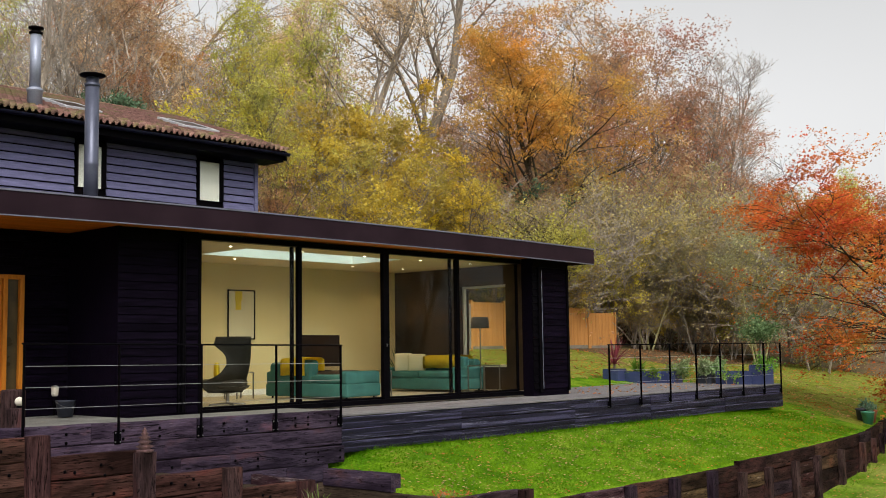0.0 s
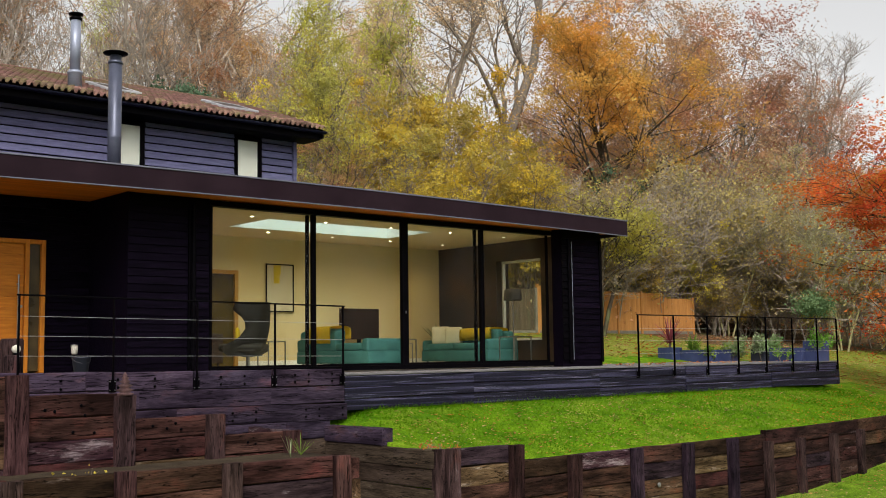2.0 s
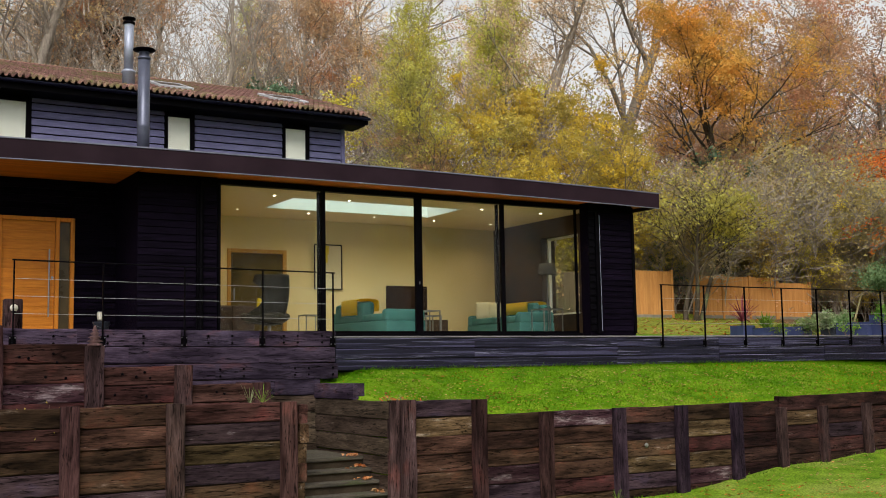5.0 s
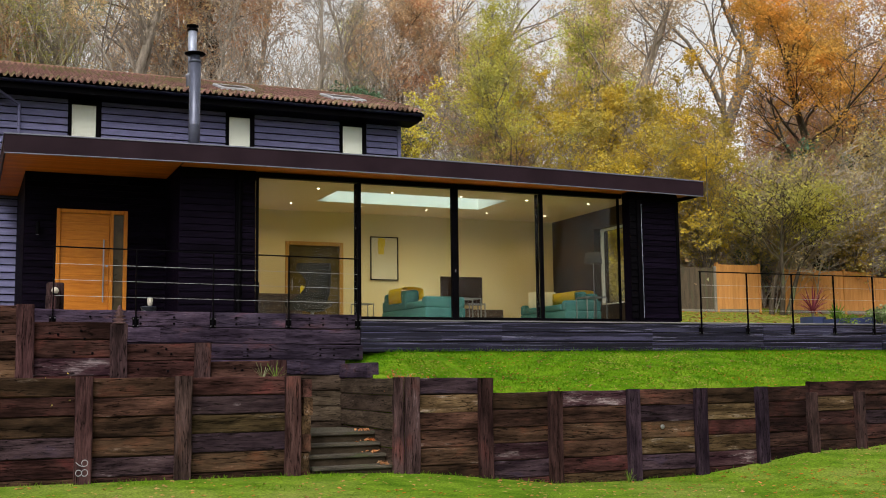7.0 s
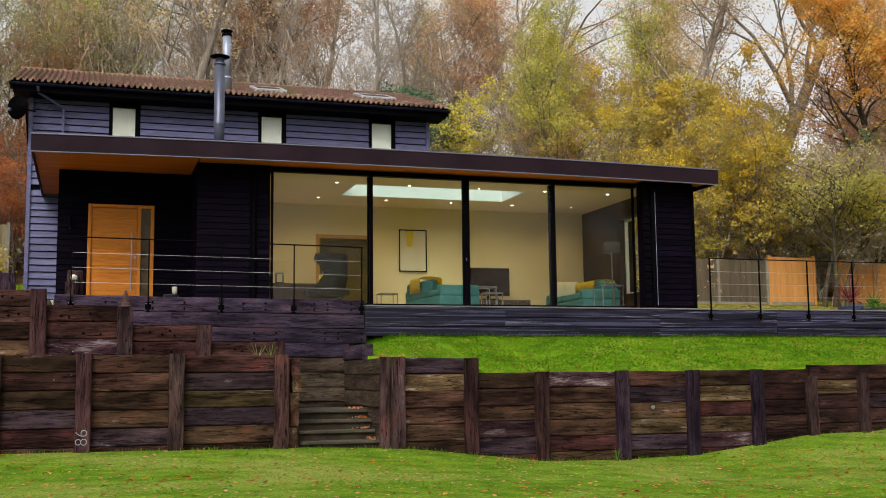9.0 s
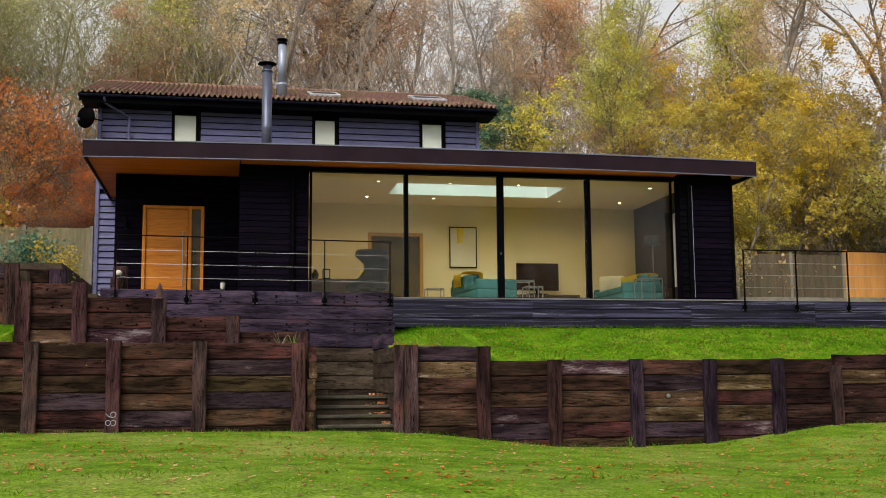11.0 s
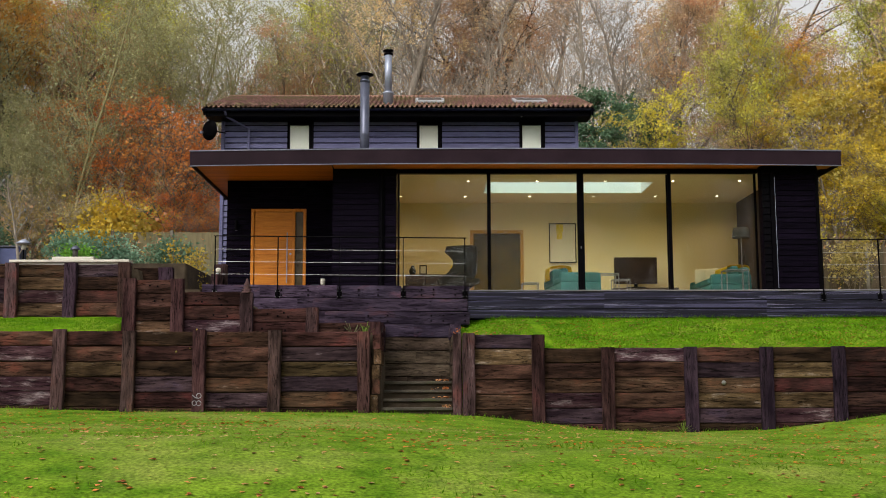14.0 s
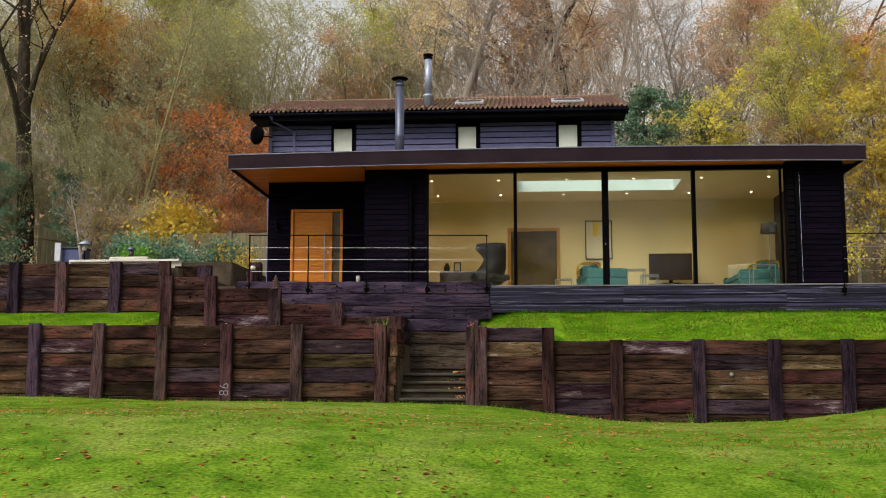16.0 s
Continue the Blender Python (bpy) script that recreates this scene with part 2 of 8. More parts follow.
M_SLEEPER_RED = timber("reddish_sleeper_wood", (0.016, 0.007, 0.006), (0.080, 0.037, 0.032), (0.108, 0.034, 0.029), (0.220, 0.152, 0.166), stain_at=0.52, pale_at=0.66)
M_SLEEPER_PLUM = timber("plum_grey_sleeper_wood", (0.0140, 0.0078, 0.0113), (0.0620, 0.0388, 0.0475), (0.0360, 0.0252, 0.0508), (0.2700, 0.2328, 0.2655), hue=0.02, pale_at=0.61)
M_SLEEPER_POST = timber("post_wood", (0.016, 0.009, 0.009), (0.078, 0.045, 0.046), (0.095, 0.034, 0.028), (0.220, 0.180, 0.205), UP, vary=0.35, hue=0.02, pale_at=0.64)
M_POST_PLUM = timber("plum_post_wood", (0.0130, 0.0073, 0.0136), (0.0560, 0.0349, 0.0520), (0.0300, 0.0136, 0.0249), (0.1800, 0.1649, 0.2147), UP, hue=0.02, pale_at=0.65)
M_POST_RED = timber("rusty_post_wood", (0.018, 0.008, 0.008), (0.078, 0.040, 0.038), (0.100, 0.036, 0.031), (0.210, 0.157, 0.173), UP, pale_at=0.66)
M_SLEEPER_DARK = timber("tarred_sleeper_wood", (0.018, 0.012, 0.022), (0.062, 0.045, 0.072), (0.090, 0.040, 0.046), (0.17, 0.145, 0.175), hue=0.025, vary=0.3, pale_at=0.63)
# Porch shade is put into this near-black; M_WEATHERBOARD is the lighter boarding.
M_BLACKBOARD = surface("shade_darkened_black_boards", (0.0016, 0.0010, 0.0028), (0.0056, 0.0034, 0.0092), 3, 0.6, 0.25, 40, (1, 9, 9), vary=0.3, spec=0.02, grain=1.5)
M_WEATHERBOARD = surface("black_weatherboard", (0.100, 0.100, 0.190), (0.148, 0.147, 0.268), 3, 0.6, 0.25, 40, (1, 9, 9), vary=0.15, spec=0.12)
M_BLACKMETAL = surface("black_coated_metal", (0.0009, 0.0007, 0.0013), (0.0022, 0.0018, 0.0030), 5, 0.5, 0.02, 90, spec=0.03)
M_FASCIA = surface("dark_fascia_metal", (0.0150, 0.0078, 0.0122), (0.0220, 0.0120, 0.0180), 2, 0.5, 0.03, 70, spec=0.06)
M_TRIM = surface("grey_metal_trim", (0.13, 0.135, 0.19), (0.19, 0.195, 0.26), 4, 0.4, 0.02, 80, metallic=0.3)
M_PALEMETAL = surface("pale_grey_metal", (0.38, 0.39, 0.43), (0.48, 0.49, 0.53), 4, 0.45, 0.02, 80, metallic=0.2)
M_FLUE = surface("dark_flue_metal", (0.070, 0.078, 0.120), (0.110, 0.120, 0.175), 3, 0.38, 0.03, 60, metallic=0.45)
M_FLUE_STEEL = surface("grey_flue_metal", (0.24, 0.27, 0.36), (0.32, 0.35, 0.45), 3, 0.42, 0.03, 60, metallic=0.35)
M_GUTTER = surface("blue_black_gutter", (0.010, 0.011, 0.030), (0.016, 0.017, 0.042), 4, 0.35, 0.02, 80, spec=0.3)
M_TILE = surface("clay_roof_tile", (0.105, 0.058, 0.046), (0.225, 0.130, 0.105), 5, 0.85, 0.3, 50, vary=0.45, hue=0.02, c3=(0.120, 0.106, 0.044), c3_scale=0.8, c3_amount=0.50, spec=0.15, grain=1.6)
M_RIDGE = surface("orange_ridge_tile", (0.19, 0.105, 0.075), (0.27, 0.155, 0.11), 4, 0.85, 0.3, 50, spec=0.2)
M_OAK = surface("orange_oak", (0.46, 0.145, 0.010), (0.60, 0.21, 0.018), 3, 0.5, 0.1, 40, (10, 10, 1), spec=0.25)
M_OAK_H = surface("orange_oak_boards", (0.44, 0.135, 0.009), (0.58, 0.205, 0.017), 3, 0.5, 0.1, 40, (1, 10, 10), vary=0.08, spec=0.25)
M_OAK_GOLD = surface("golden_oak_trim", (0.40, 0.215, 0.045), (0.50, 0.28, 0.066), 3, 0.5, 0.1, 40, (10, 10, 1), spec=0.2)
M_SOFFIT = surface("cedar_soffit", (0.46, 0.105, 0.006), (0.60, 0.16, 0.012), 2, 0.6, 0.1, 30, (1, 10, 1), vary=0.12, spec=0.2)
M_DECK = surface("weathered_deck_board", (0.10, 0.095, 0.105), (0.19, 0.18, 0.19), 2.5, 0.7, 0.25, 40, (1, 8, 8), vary=0.15)
M_DECKFACE = surface("worn_black_deck_face", (0.0035, 0.003, 0.009), (0.010, 0.009, 0.024), 1.2, 0.5, 0.3, 26, (0.4, 8, 24), vary=0.2, grain=1.8,
                     c3=(0.040, 0.037, 0.078), c3_scale=0.7, c3_amount=0.53, c4=(0.125, 0.120, 0.19), c4_scale=0.9, c4_amount=0.575, spec=0.2, edge=0.025)
M_PLASTER = surface("cream_plaster", (0.67, 0.55, 0.29), (0.71, 0.59, 0.33), 1.5, 0.9, 0.03, 90)
M_CEILING = surface("ceiling_paint", (0.70, 0.57, 0.34), (0.74, 0.61, 0.38), 1.5, 0.9, 0.02, 90)
M_FLOORTILE = surface("pale_floor_tile", (0.42, 0.36, 0.27), (0.50, 0.44, 0.34), 2, 0.4, 0.04, 60)
M_DARKWALL = surface("dark_brown_mottled_wall", (0.018, 0.010, 0.005), (0.055, 0.031, 0.015), 1.6, 0.75, 0.2, 30, vary=0.0, c3=(0.010, 0.007, 0.004), c3_scale=1.1, c3_amount=0.5)
M_TEAL = surface("teal_velvet", (0.038, 0.130, 0.130), (0.058, 0.185, 0.180), 4, 0.9, 0.15, 120, spec=0.1)
M_MUSTARD = surface("mustard_wool", (0.74, 0.53, 0.02), (0.86, 0.65, 0.04), 6, 0.95, 0.4, 140, spec=0.1)
M_CREAMCLOTH = surface("cream_fabric", (0.66, 0.60, 0.40), (0.74, 0.68, 0.48), 6, 0.95, 0.3, 120, spec=0.1)
M_CHAIR = surface("dark_olive_leather", (0.014, 0.013, 0.009), (0.028, 0.025, 0.017), 5, 0.55, 0.15, 90, spec=0.3)
M_CHROME = surface("brushed_steel", (0.24, 0.24, 0.25), (0.32, 0.32, 0.33), 3, 0.35, 0.02, 80, metallic=1.0)
M_DARKWOOD = surface("dark_furniture_wood", (0.035, 0.020, 0.012), (0.075, 0.045, 0.026), 3, 0.5, 0.1, 40, (1, 8, 8))
# The brown base colour stands in for what the dark screen reflects.
M_SCREEN = surface("dark_screen_reflected_brown", (0.016, 0.0085, 0.006), (0.024, 0.013, 0.009), 2, 0.35, 0, 60, spec=0.06)
# Opaque inner door glass: its mottled reflection is painted as olive-brown patches.
M_DOOR_REFLECTION = surface("dark_glass_painted_reflection", (0.045, 0.034, 0.009), (0.120, 0.090, 0.024), 1.6, 0.6, 0, 60, spec=0.08, c3=(0.15, 0.105, 0.028), c3_scale=0.9, c3_amount=0.55)
# Opaque sidelight glass; the brown it reflects is put into the base colour.
M_SIDELIGHT = surface("sidelight_glass_reflection_tint", (0.040, 0.028, 0.012), (0.100, 0.070, 0.030), 2.5, 0.3, 0, 60, spec=0.25)
M_CABLE = surface("bright_steel_cable", (0.46, 0.46, 0.47), (0.58, 0.58, 0.59), 3, 0.35, 0.02, 80, metallic=0.8)
M_GREYCLOTH = surface("grey_lampshade", (0.055, 0.052, 0.050), (0.08, 0.075, 0.07), 5, 0.9, 0.1, 120)
M_PAVING = surface("grey_paving_slab", (0.105, 0.105, 0.098), (0.165, 0.163, 0.150), 3, 0.85, 0.15, 50, vary=0.2, grain=1.2)
M_WHITEPAINT = surface("white_paint", (0.76, 0.76, 0.74), (0.82, 0.82, 0.80), 3, 0.5, 0.03, 80)
M_BLIND = surface("white_roller_blind", (0.70, 0.70, 0.68), (0.78, 0.78, 0.76), 2, 0.9, 0.05, 120)
M_ARTPAPER = surface("off_white_art_paper", (0.60, 0.53, 0.37), (0.66, 0.59, 0.42), 3, 0.8, 0.03, 80)
M_YELLOWINK = surface("yellow_paint", (0.62, 0.46, 0.02), (0.72, 0.55, 0.05), 8, 0.8, 0.05, 90)
M_FENCE = surface("grey_fence_timber", (0.135, 0.112, 0.058), (0.215, 0.178, 0.092), 2, 0.9, 0.3, 40, (8, 8, 1), vary=0.15, c3=(0.115, 0.120, 0.055), c3_scale=0.7, c3_amount=0.52)
# Brown timber with the shade on the east fence darkened into its colour.
M_FENCE_BROWN = surface("shade_brown_fence_timber", (0.060, 0.043, 0.026), (0.110, 0.080, 0.050), 2, 0.9, 0.3, 40, (8, 8, 1), vary=0.2, c3=(0.065, 0.070, 0.035), c3_scale=0.7, c3_amount=0.54, grain=1.5)
M_FENCE_ORANGE = surface("orange_fence_timber", (0.44, 0.195, 0.050), (0.53, 0.250, 0.070), 2, 0.85, 0.15, 40, (8, 8, 1), vary=0.08)
M_CONCRETE = surface("concrete_post", (0.15, 0.135, 0.11), (0.23, 0.205, 0.17), 4, 0.9, 0.2, 60)
M_STONE = surface("cream_stone_slab", (0.50, 0.47, 0.40), (0.62, 0.58, 0.50), 3, 0.85, 0.15, 50, vary=0.1)
M_BRICK = surface("red_brick", (0.26, 0.10, 0.07), (0.36, 0.15, 0.10), 7, 0.9, 0.3, 50, vary=0.2)
M_PINKSTONE = surface("pink_stone", (0.060, 0.030, 0.033), (0.125, 0.062, 0.064), 14, 0.9, 0.6, 60, grain=1.4)
M_PLANTER = surface("blue_grey_planter", (0.030, 0.042, 0.125), (0.050, 0.064, 0.165), 4, 0.5, 0.05, 60)
M_PLANTER_DARK = surface("dark_planter", (0.022, 0.026, 0.042), (0.035, 0.04, 0.06), 4, 0.5, 0.05, 60)
M_REDPOT = surface("terracotta_pot", (0.36, 0.09, 0.05), (0.46, 0.13, 0.07), 4, 0.8, 0.1, 60)
M_GREENPOT = surface("green_pot", (0.03, 0.16, 0.10), (0.05, 0.22, 0.14), 4, 0.5, 0.05, 60)
M_CHALK = surface("white_chalk", (0.22, 0.23, 0.26), (0.34, 0.35, 0.38), 20, 0.9, 0.1, 120)
M_BARK = surface("grey_brown_bark", (0.13, 0.108, 0.085), (0.27, 0.225, 0.18), 5, 0.95, 0.5, 30, (3, 3, 0.7), vary=0.25, spec=0.1)
M_BARK_MOSS = surface("mossy_bark", (0.22, 0.205, 0.095), (0.40, 0.37, 0.20), 5, 0.95, 0.5, 30, (3, 3, 0.7), vary=0.25, spec=0.1)
M_BARK_DARK = surface("dark_oak_bark", (0.035, 0.027, 0.020), (0.085, 0.068, 0.050), 5, 0.95, 0.5, 30, (3, 3, 0.7), vary=0.2, spec=0.1, c3=(0.10, 0.11, 0.05), c3_scale=1.2, c3_amount=0.55)
# Pale twigs, lightened further for distant haze, as is M_BARK.
M_BARK_PALE = surface("hazy_pale_twig_bark", (0.25, 0.21, 0.175), (0.42, 0.365, 0.31), 5, 0.95, 0.4, 30, (3, 3, 0.7), vary=0.2, spec=0.1)
M_GLASS = glass_surface("window_glass", (0.96, 0.97, 0.94), 1.27)
M_LED = glow("lit_downlight", (1.0, 0.86, 0.62), 14.0)
M_SKYGLASS = glass_surface("rooflight_glass", (0.74, 0.95, 0.94))


M_LAWN = surface("lawn_turf", (0.058, 0.130, 0.005), (0.152, 0.244, 0.018), 2.4, 0.95, 1.0, 26, grain=2.2, detail=8, c3=(0.228, 0.258, 0.055), c3_scale=0.32, c3_amount=0.48, c4=(0.15, 0.115, 0.04), c4_scale=3.0, c4_amount=0.64, spec=0.05, edge=0.2)
M_LAWN_UPPER = surface("upper_lawn_turf", (0.048, 0.130, 0.003), (0.138, 0.250, 0.009), 2.4, 0.95, 1.0, 26, grain=2.2, detail=8, c3=(0.165, 0.235, 0.020), c3_scale=0.6, c3_amount=0.52, c4=(0.13, 0.105, 0.035), c4_scale=3.0, c4_amount=0.63, spec=0.05)
M_LITTER = surface("leaf_litter", (0.085, 0.052, 0.028), (0.19, 0.115, 0.058), 3.0, 0.95, 0.7, 30, c3=(0.09, 0.09, 0.035), c3_scale=0.4, c3_amount=0.50, spec=0.1, grain=2.5)
M_LAWN_LEAFY = surface("leaf_strewn_turf", (0.125, 0.165, 0.014), (0.230, 0.240, 0.040), 2.4, 0.95, 0.8, 26, grain=2.4, detail=8, c3=(0.23, 0.175, 0.07), c3_scale=1.6, c3_amount=0.55, spec=0.05)
M_SOIL = surface("dark_soil", (0.030, 0.022, 0.015), (0.06, 0.045, 0.03), 4, 0.95, 0.6, 40, spec=0.1)
M_GRASS = leaf_surface("grass_blade", (0.070, 0.190, 0.004), (0.175, 0.32, 0.015), vary=0.0, hue=0.0, through_light=0.5, patch=1.6, uneven=0.2)
M_GRASS_PALE = leaf_surface("pale_grass_blade", (0.090, 0.195, 0.008), (0.215, 0.30, 0.042), vary=0.0, hue=0.0, through_light=0.5, patch=0.5, uneven=0.3)
M_FALLEN = leaf_surface("fallen_leaf", (0.55, 0.15, 0.03), (0.48, 0.33, 0.19), vary=0.0, hue=0.0, through_light=0.15)
M_LEAF_YELLOW = leaf_surface("yellow_leaf", (0.80, 0.62, 0.075), (0.54, 0.47, 0.13), vary=0.2, hue=0.015, through_light=0.5)
M_LEAF_LIME = leaf_surface("yellow_green_leaf", (0.66, 0.58, 0.10), (0.46, 0.45, 0.15), vary=0.15, through_light=0.5)
M_LEAF_ORANGE = leaf_surface("orange_leaf", (0.70, 0.33, 0.070), (0.62, 0.41, 0.125), vary=0.12, hue=0.01, through_light=0.5, patch=0.6)
M_LEAF_RUSSET = leaf_surface("russet_leaf", (0.56, 0.28, 0.165), (0.50, 0.35, 0.21), vary=0.15, hue=0.012, through_light=0.5, patch=0.6)
M_LEAF_RED = leaf_surface("red_leaf", (0.66, 0.11, 0.045), (0.70, 0.32, 0.065), vary=0.12, hue=0.01, through_light=0.5)
M_LEAF_OLIVE = leaf_surface("olive_leaf", (0.51, 0.51, 0.24), (0.44, 0.44, 0.28), vary=0.15, through_light=0.5)
M_LEAF_GOLD = leaf_surface("tan_gold_leaf", (0.77, 0.55, 0.30), (0.67, 0.525, 0.38), vary=0.15, through_light=0.5)
M_LEAF_FIRE = leaf_surface("orange_red_leaf", (0.63, 0.15, 0.055), (0.62, 0.28, 0.09), vary=0.18, through_light=0.5)
M_LEAF_GREEN = leaf_surface("dark_green_leaf", (0.095, 0.180, 0.115), (0.145, 0.225, 0.135), through_light=0.25)
M_LEAF_GREY = leaf_surface("grey_olive_leaf", (0.56, 0.45, 0.15), (0.42, 0.35, 0.20), through_light=0.45)
M_LEAF_TEAL = leaf_surface("blue_green_leaf", (0.16, 0.29, 0.20), (0.25, 0.38, 0.25), through_light=0.3)
M_LEAF_BAY = leaf_surface("bay_leaf", (0.10, 0.16, 0.07), (0.19, 0.25, 0.12), through_light=0.25)
M_LEAF_FRESH = leaf_surface("fresh_green_leaf", (0.14, 0.30, 0.04), (0.24, 0.38, 0.07))
M_LEAF_CREAM = leaf_surface("variegated_leaf", (0.42, 0.45, 0.27), (0.14, 0.24, 0.08))
M_LEAF_PURPLE = leaf_surface("purple_cordyline_leaf", (0.24, 0.035, 0.06), (0.34, 0.12, 0.13))


# ---- building helpers ----
def mesh_of(bm, name, material):
    me = bpy.data.meshes.new(name)
    bm.to_mesh(me)
    bm.free()
    me.materials.append(material)
    return me


def raw_mesh(name, verts, faces, material, smooth=False):
    me = bpy.data.meshes.new(name)
    me.from_pydata(verts, [], faces)
    me.materials.append(material)
    if smooth:
        me.polygons.foreach_set("use_smooth", [True] * len(me.polygons))
    return me


def part(name, bm, material, parent, label=""):
    """One bmesh as one mesh object under a thing or a part."""
    ob = new(name, mesh_of(bm, name, material))
    ob.parent = parent
    if label:
        ob["label"] = label
    return ob


def piece(name, me, parent, m):
    ob = new(name, me)
    ob.parent = parent
    ob.matrix_local = m
    return ob


def thing(name, m, label, category, group="", kind=""):
    ob = new(name)
    ob.empty_display_size = 0.1
    ob.matrix_world = m
    return tagged(ob, label, category, group, kind)


def struct(name, bm, material, label, category):
    return tagged(new(name, mesh_of(bm, name, material)), label, category, kind="structure")


def box(x0, x1, y0, y1, z0, z1, bevel=0.0, bm=None, segments=1):
    """A box by its limits, with bevelled edges; joined to bm where one is given."""
    b = bm if bm is not None else bmesh.new()
    made = bmesh.ops.create_cube(b, size=1.0, matrix=Matrix.Translation(((x0 + x1) / 2, (y0 + y1) / 2, (z0 + z1) / 2)) @ Matrix.Diagonal((x1 - x0, y1 - y0, z1 - z0, 1)))
    if bevel:
        edges = list({e for v in made["verts"] for e in v.link_edges})
        bmesh.ops.bevel(b, geom=edges, offset=bevel, segments=segments, affect="EDGES", profile=0.5)
    return b


def cone(r0, r1, z0, z1, x=0.0, y=0.0, n=20, bm=None, ends=True):
    b = bm if bm is not None else bmesh.new()
    bmesh.ops.create_cone(b, cap_ends=ends, segments=n, radius1=r0, radius2=r1, depth=z1 - z0, matrix=Matrix.Translation((x, y, (z0 + z1) / 2)))
    return b


def rod(p, q, r, n=8, bm=None):
    b = bm if bm is not None else bmesh.new()
    p, q = Vector(p), Vector(q)
    turn = (q - p).to_track_quat("Z", "Y").to_matrix().to_4x4()
    bmesh.ops.create_cone(b, cap_ends=True, segments=n, radius1=r, radius2=r, depth=(q - p).length, matrix=Matrix.Translation((p + q) / 2) @ turn)
    return b


def soften(bm, cuts, amount, seed, scale=3.0):
    """Subdivide and push the surface about a little, for cushions and cloth."""
    bmesh.ops.subdivide_edges(bm, edges=bm.edges[:], cuts=cuts, use_grid_fill=True)
    for v in bm.verts:
        v.co += noise.noise_vector(v.co * scale + Vector((seed, 0, 0))) * amount
    for f in bm.faces:
        f.smooth = True
    return bm


def lathe(profile, n=24):
    b = bmesh.new()
    rings = [[b.verts.new((r * math.cos(2 * math.pi * i / n), r * math.sin(2 * math.pi * i / n), z)) for i in range(n)] for r, z in profile]
    for a, c in zip(rings, rings[1:]):
        for i in range(n):
            f = b.faces.new((a[i], a[(i + 1) % n], c[(i + 1) % n], c[i]))
            f.smooth = True
    b.faces.new(rings[0][::-1])
    b.faces.new(rings[-1])
    return b


def plank_mesh(name, length, height, depth, material, seed, chamfer=0.011, wobble=0.007):
    """A worn sawn timber along x, centred, its front at -y: chamfered section, three stations, uneven edges."""
    rng = random.Random(seed)
    h, d, c = height / 2, depth / 2, chamfer
    section = [(-d + c, -h), (d - c, -h), (d, -h + c), (d, h - c), (d - c, h), (-d + c, h), (-d, h - c), (-d, -h + c)]
    verts, faces = [], []
    for k in range(4):
        x = -length / 2 + length * k / 3
        sx, sz = rng.uniform(-wobble, wobble), rng.uniform(-wobble, wobble)
        for y, z in section:
            verts.append((x, y + sx + rng.uniform(-wobble, wobble) * 0.5, z + sz + rng.uniform(-wobble, wobble) * 0.5))
    for k in range(3):
        for i in range(8):
            a, b = k * 8 + i, k * 8 + (i + 1) % 8
            faces.append((a, b, b + 8, a + 8))
    faces.append(tuple(range(7, -1, -1)))
    faces.append(tuple(range(24, 32)))
    return raw_mesh(name, verts, faces, material)


PLANKS = {}
TINTS = random.Random(41)


def sleeper(parent, x0, x1, y, z0, z1, depth=0.12, material=None, turn=0.0, name="sleeper", m=None):
    """One timber from x0 to x1 with its front face at y; alike ones share a mesh."""
    material = material or M_SLEEPER
    if material is M_SLEEPER:
        material = TINTS.choice((M_SLEEPER, M_SLEEPER, M_SLEEPER, M_SLEEPER, M_SLEEPER_PALE, M_SLEEPER_PALE, M_SLEEPER_RED, M_SLEEPER_PLUM, M_SLEEPER_PLUM, M_SLEEPER_WORN))
    length, height = round(x1 - x0, 2), round(z1 - z0 - 0.011, 3)
    key = (round(length, 1), height, depth, material.name, len(PLANKS) % 3)
    if key not in PLANKS:
        PLANKS[key] = plank_mesh(name, length, height, depth, material, len(PLANKS))
    at = m or (Matrix.Translation(((x0 + x1) / 2, y + depth / 2, (z0 + z1) / 2)) @ Matrix.Rotation(turn, 4, "Z"))
    ob = piece(name, PLANKS[key], parent, at)
    ob.scale = (length / max(1e-6, key[0]), 1, 1) if abs(length - key[0]) > 1e-3 else (1, 1, 1)
    return ob


POSTS = {}


def post(parent, x, y, z0, z1, width=0.23, depth=0.13, material=None, turn=0.0):
    """One upright timber, front face at y, top at z1."""
    material = material or M_SLEEPER_POST
    if material is M_SLEEPER_POST:
        material = TINTS.choice((M_SLEEPER_POST, M_SLEEPER_POST, M_POST_PLUM, M_POST_RED))
    key = (round(z1 - z0, 1), width, depth, material.name, int(x * 7) % 3)
    if key not in POSTS:
        me = plank_mesh("post", key[0], width, depth, material, 50 + len(POSTS), 0.014, 0.008)
        me.transform(Matrix.Rotation(radians(-90), 4, "Y"))
        POSTS[key] = me
    ob = piece("post", POSTS[key], parent, Matrix.Translation((x, y + depth / 2, (z0 + z1) / 2)) @ Matrix.Rotation(turn, 4, "Z"))
    ob.scale = (1, 1, (z1 - z0) / key[0])
    return ob


# ---- ground ----
WALL_X = [-30, 10, 18, 20, 22.3, 24.1, 25.9, 27.3, 28.8, 30.5, 34, 60]
WALL_Y = [9.46, 9.46, 9.42, 9.46, 9.56, 9.76, 9.98, 10.25, 10.62, 11.15, 12.2, 13.5]


def wall_y(x):
    return float(np.interp(x, WALL_X, WALL_Y))


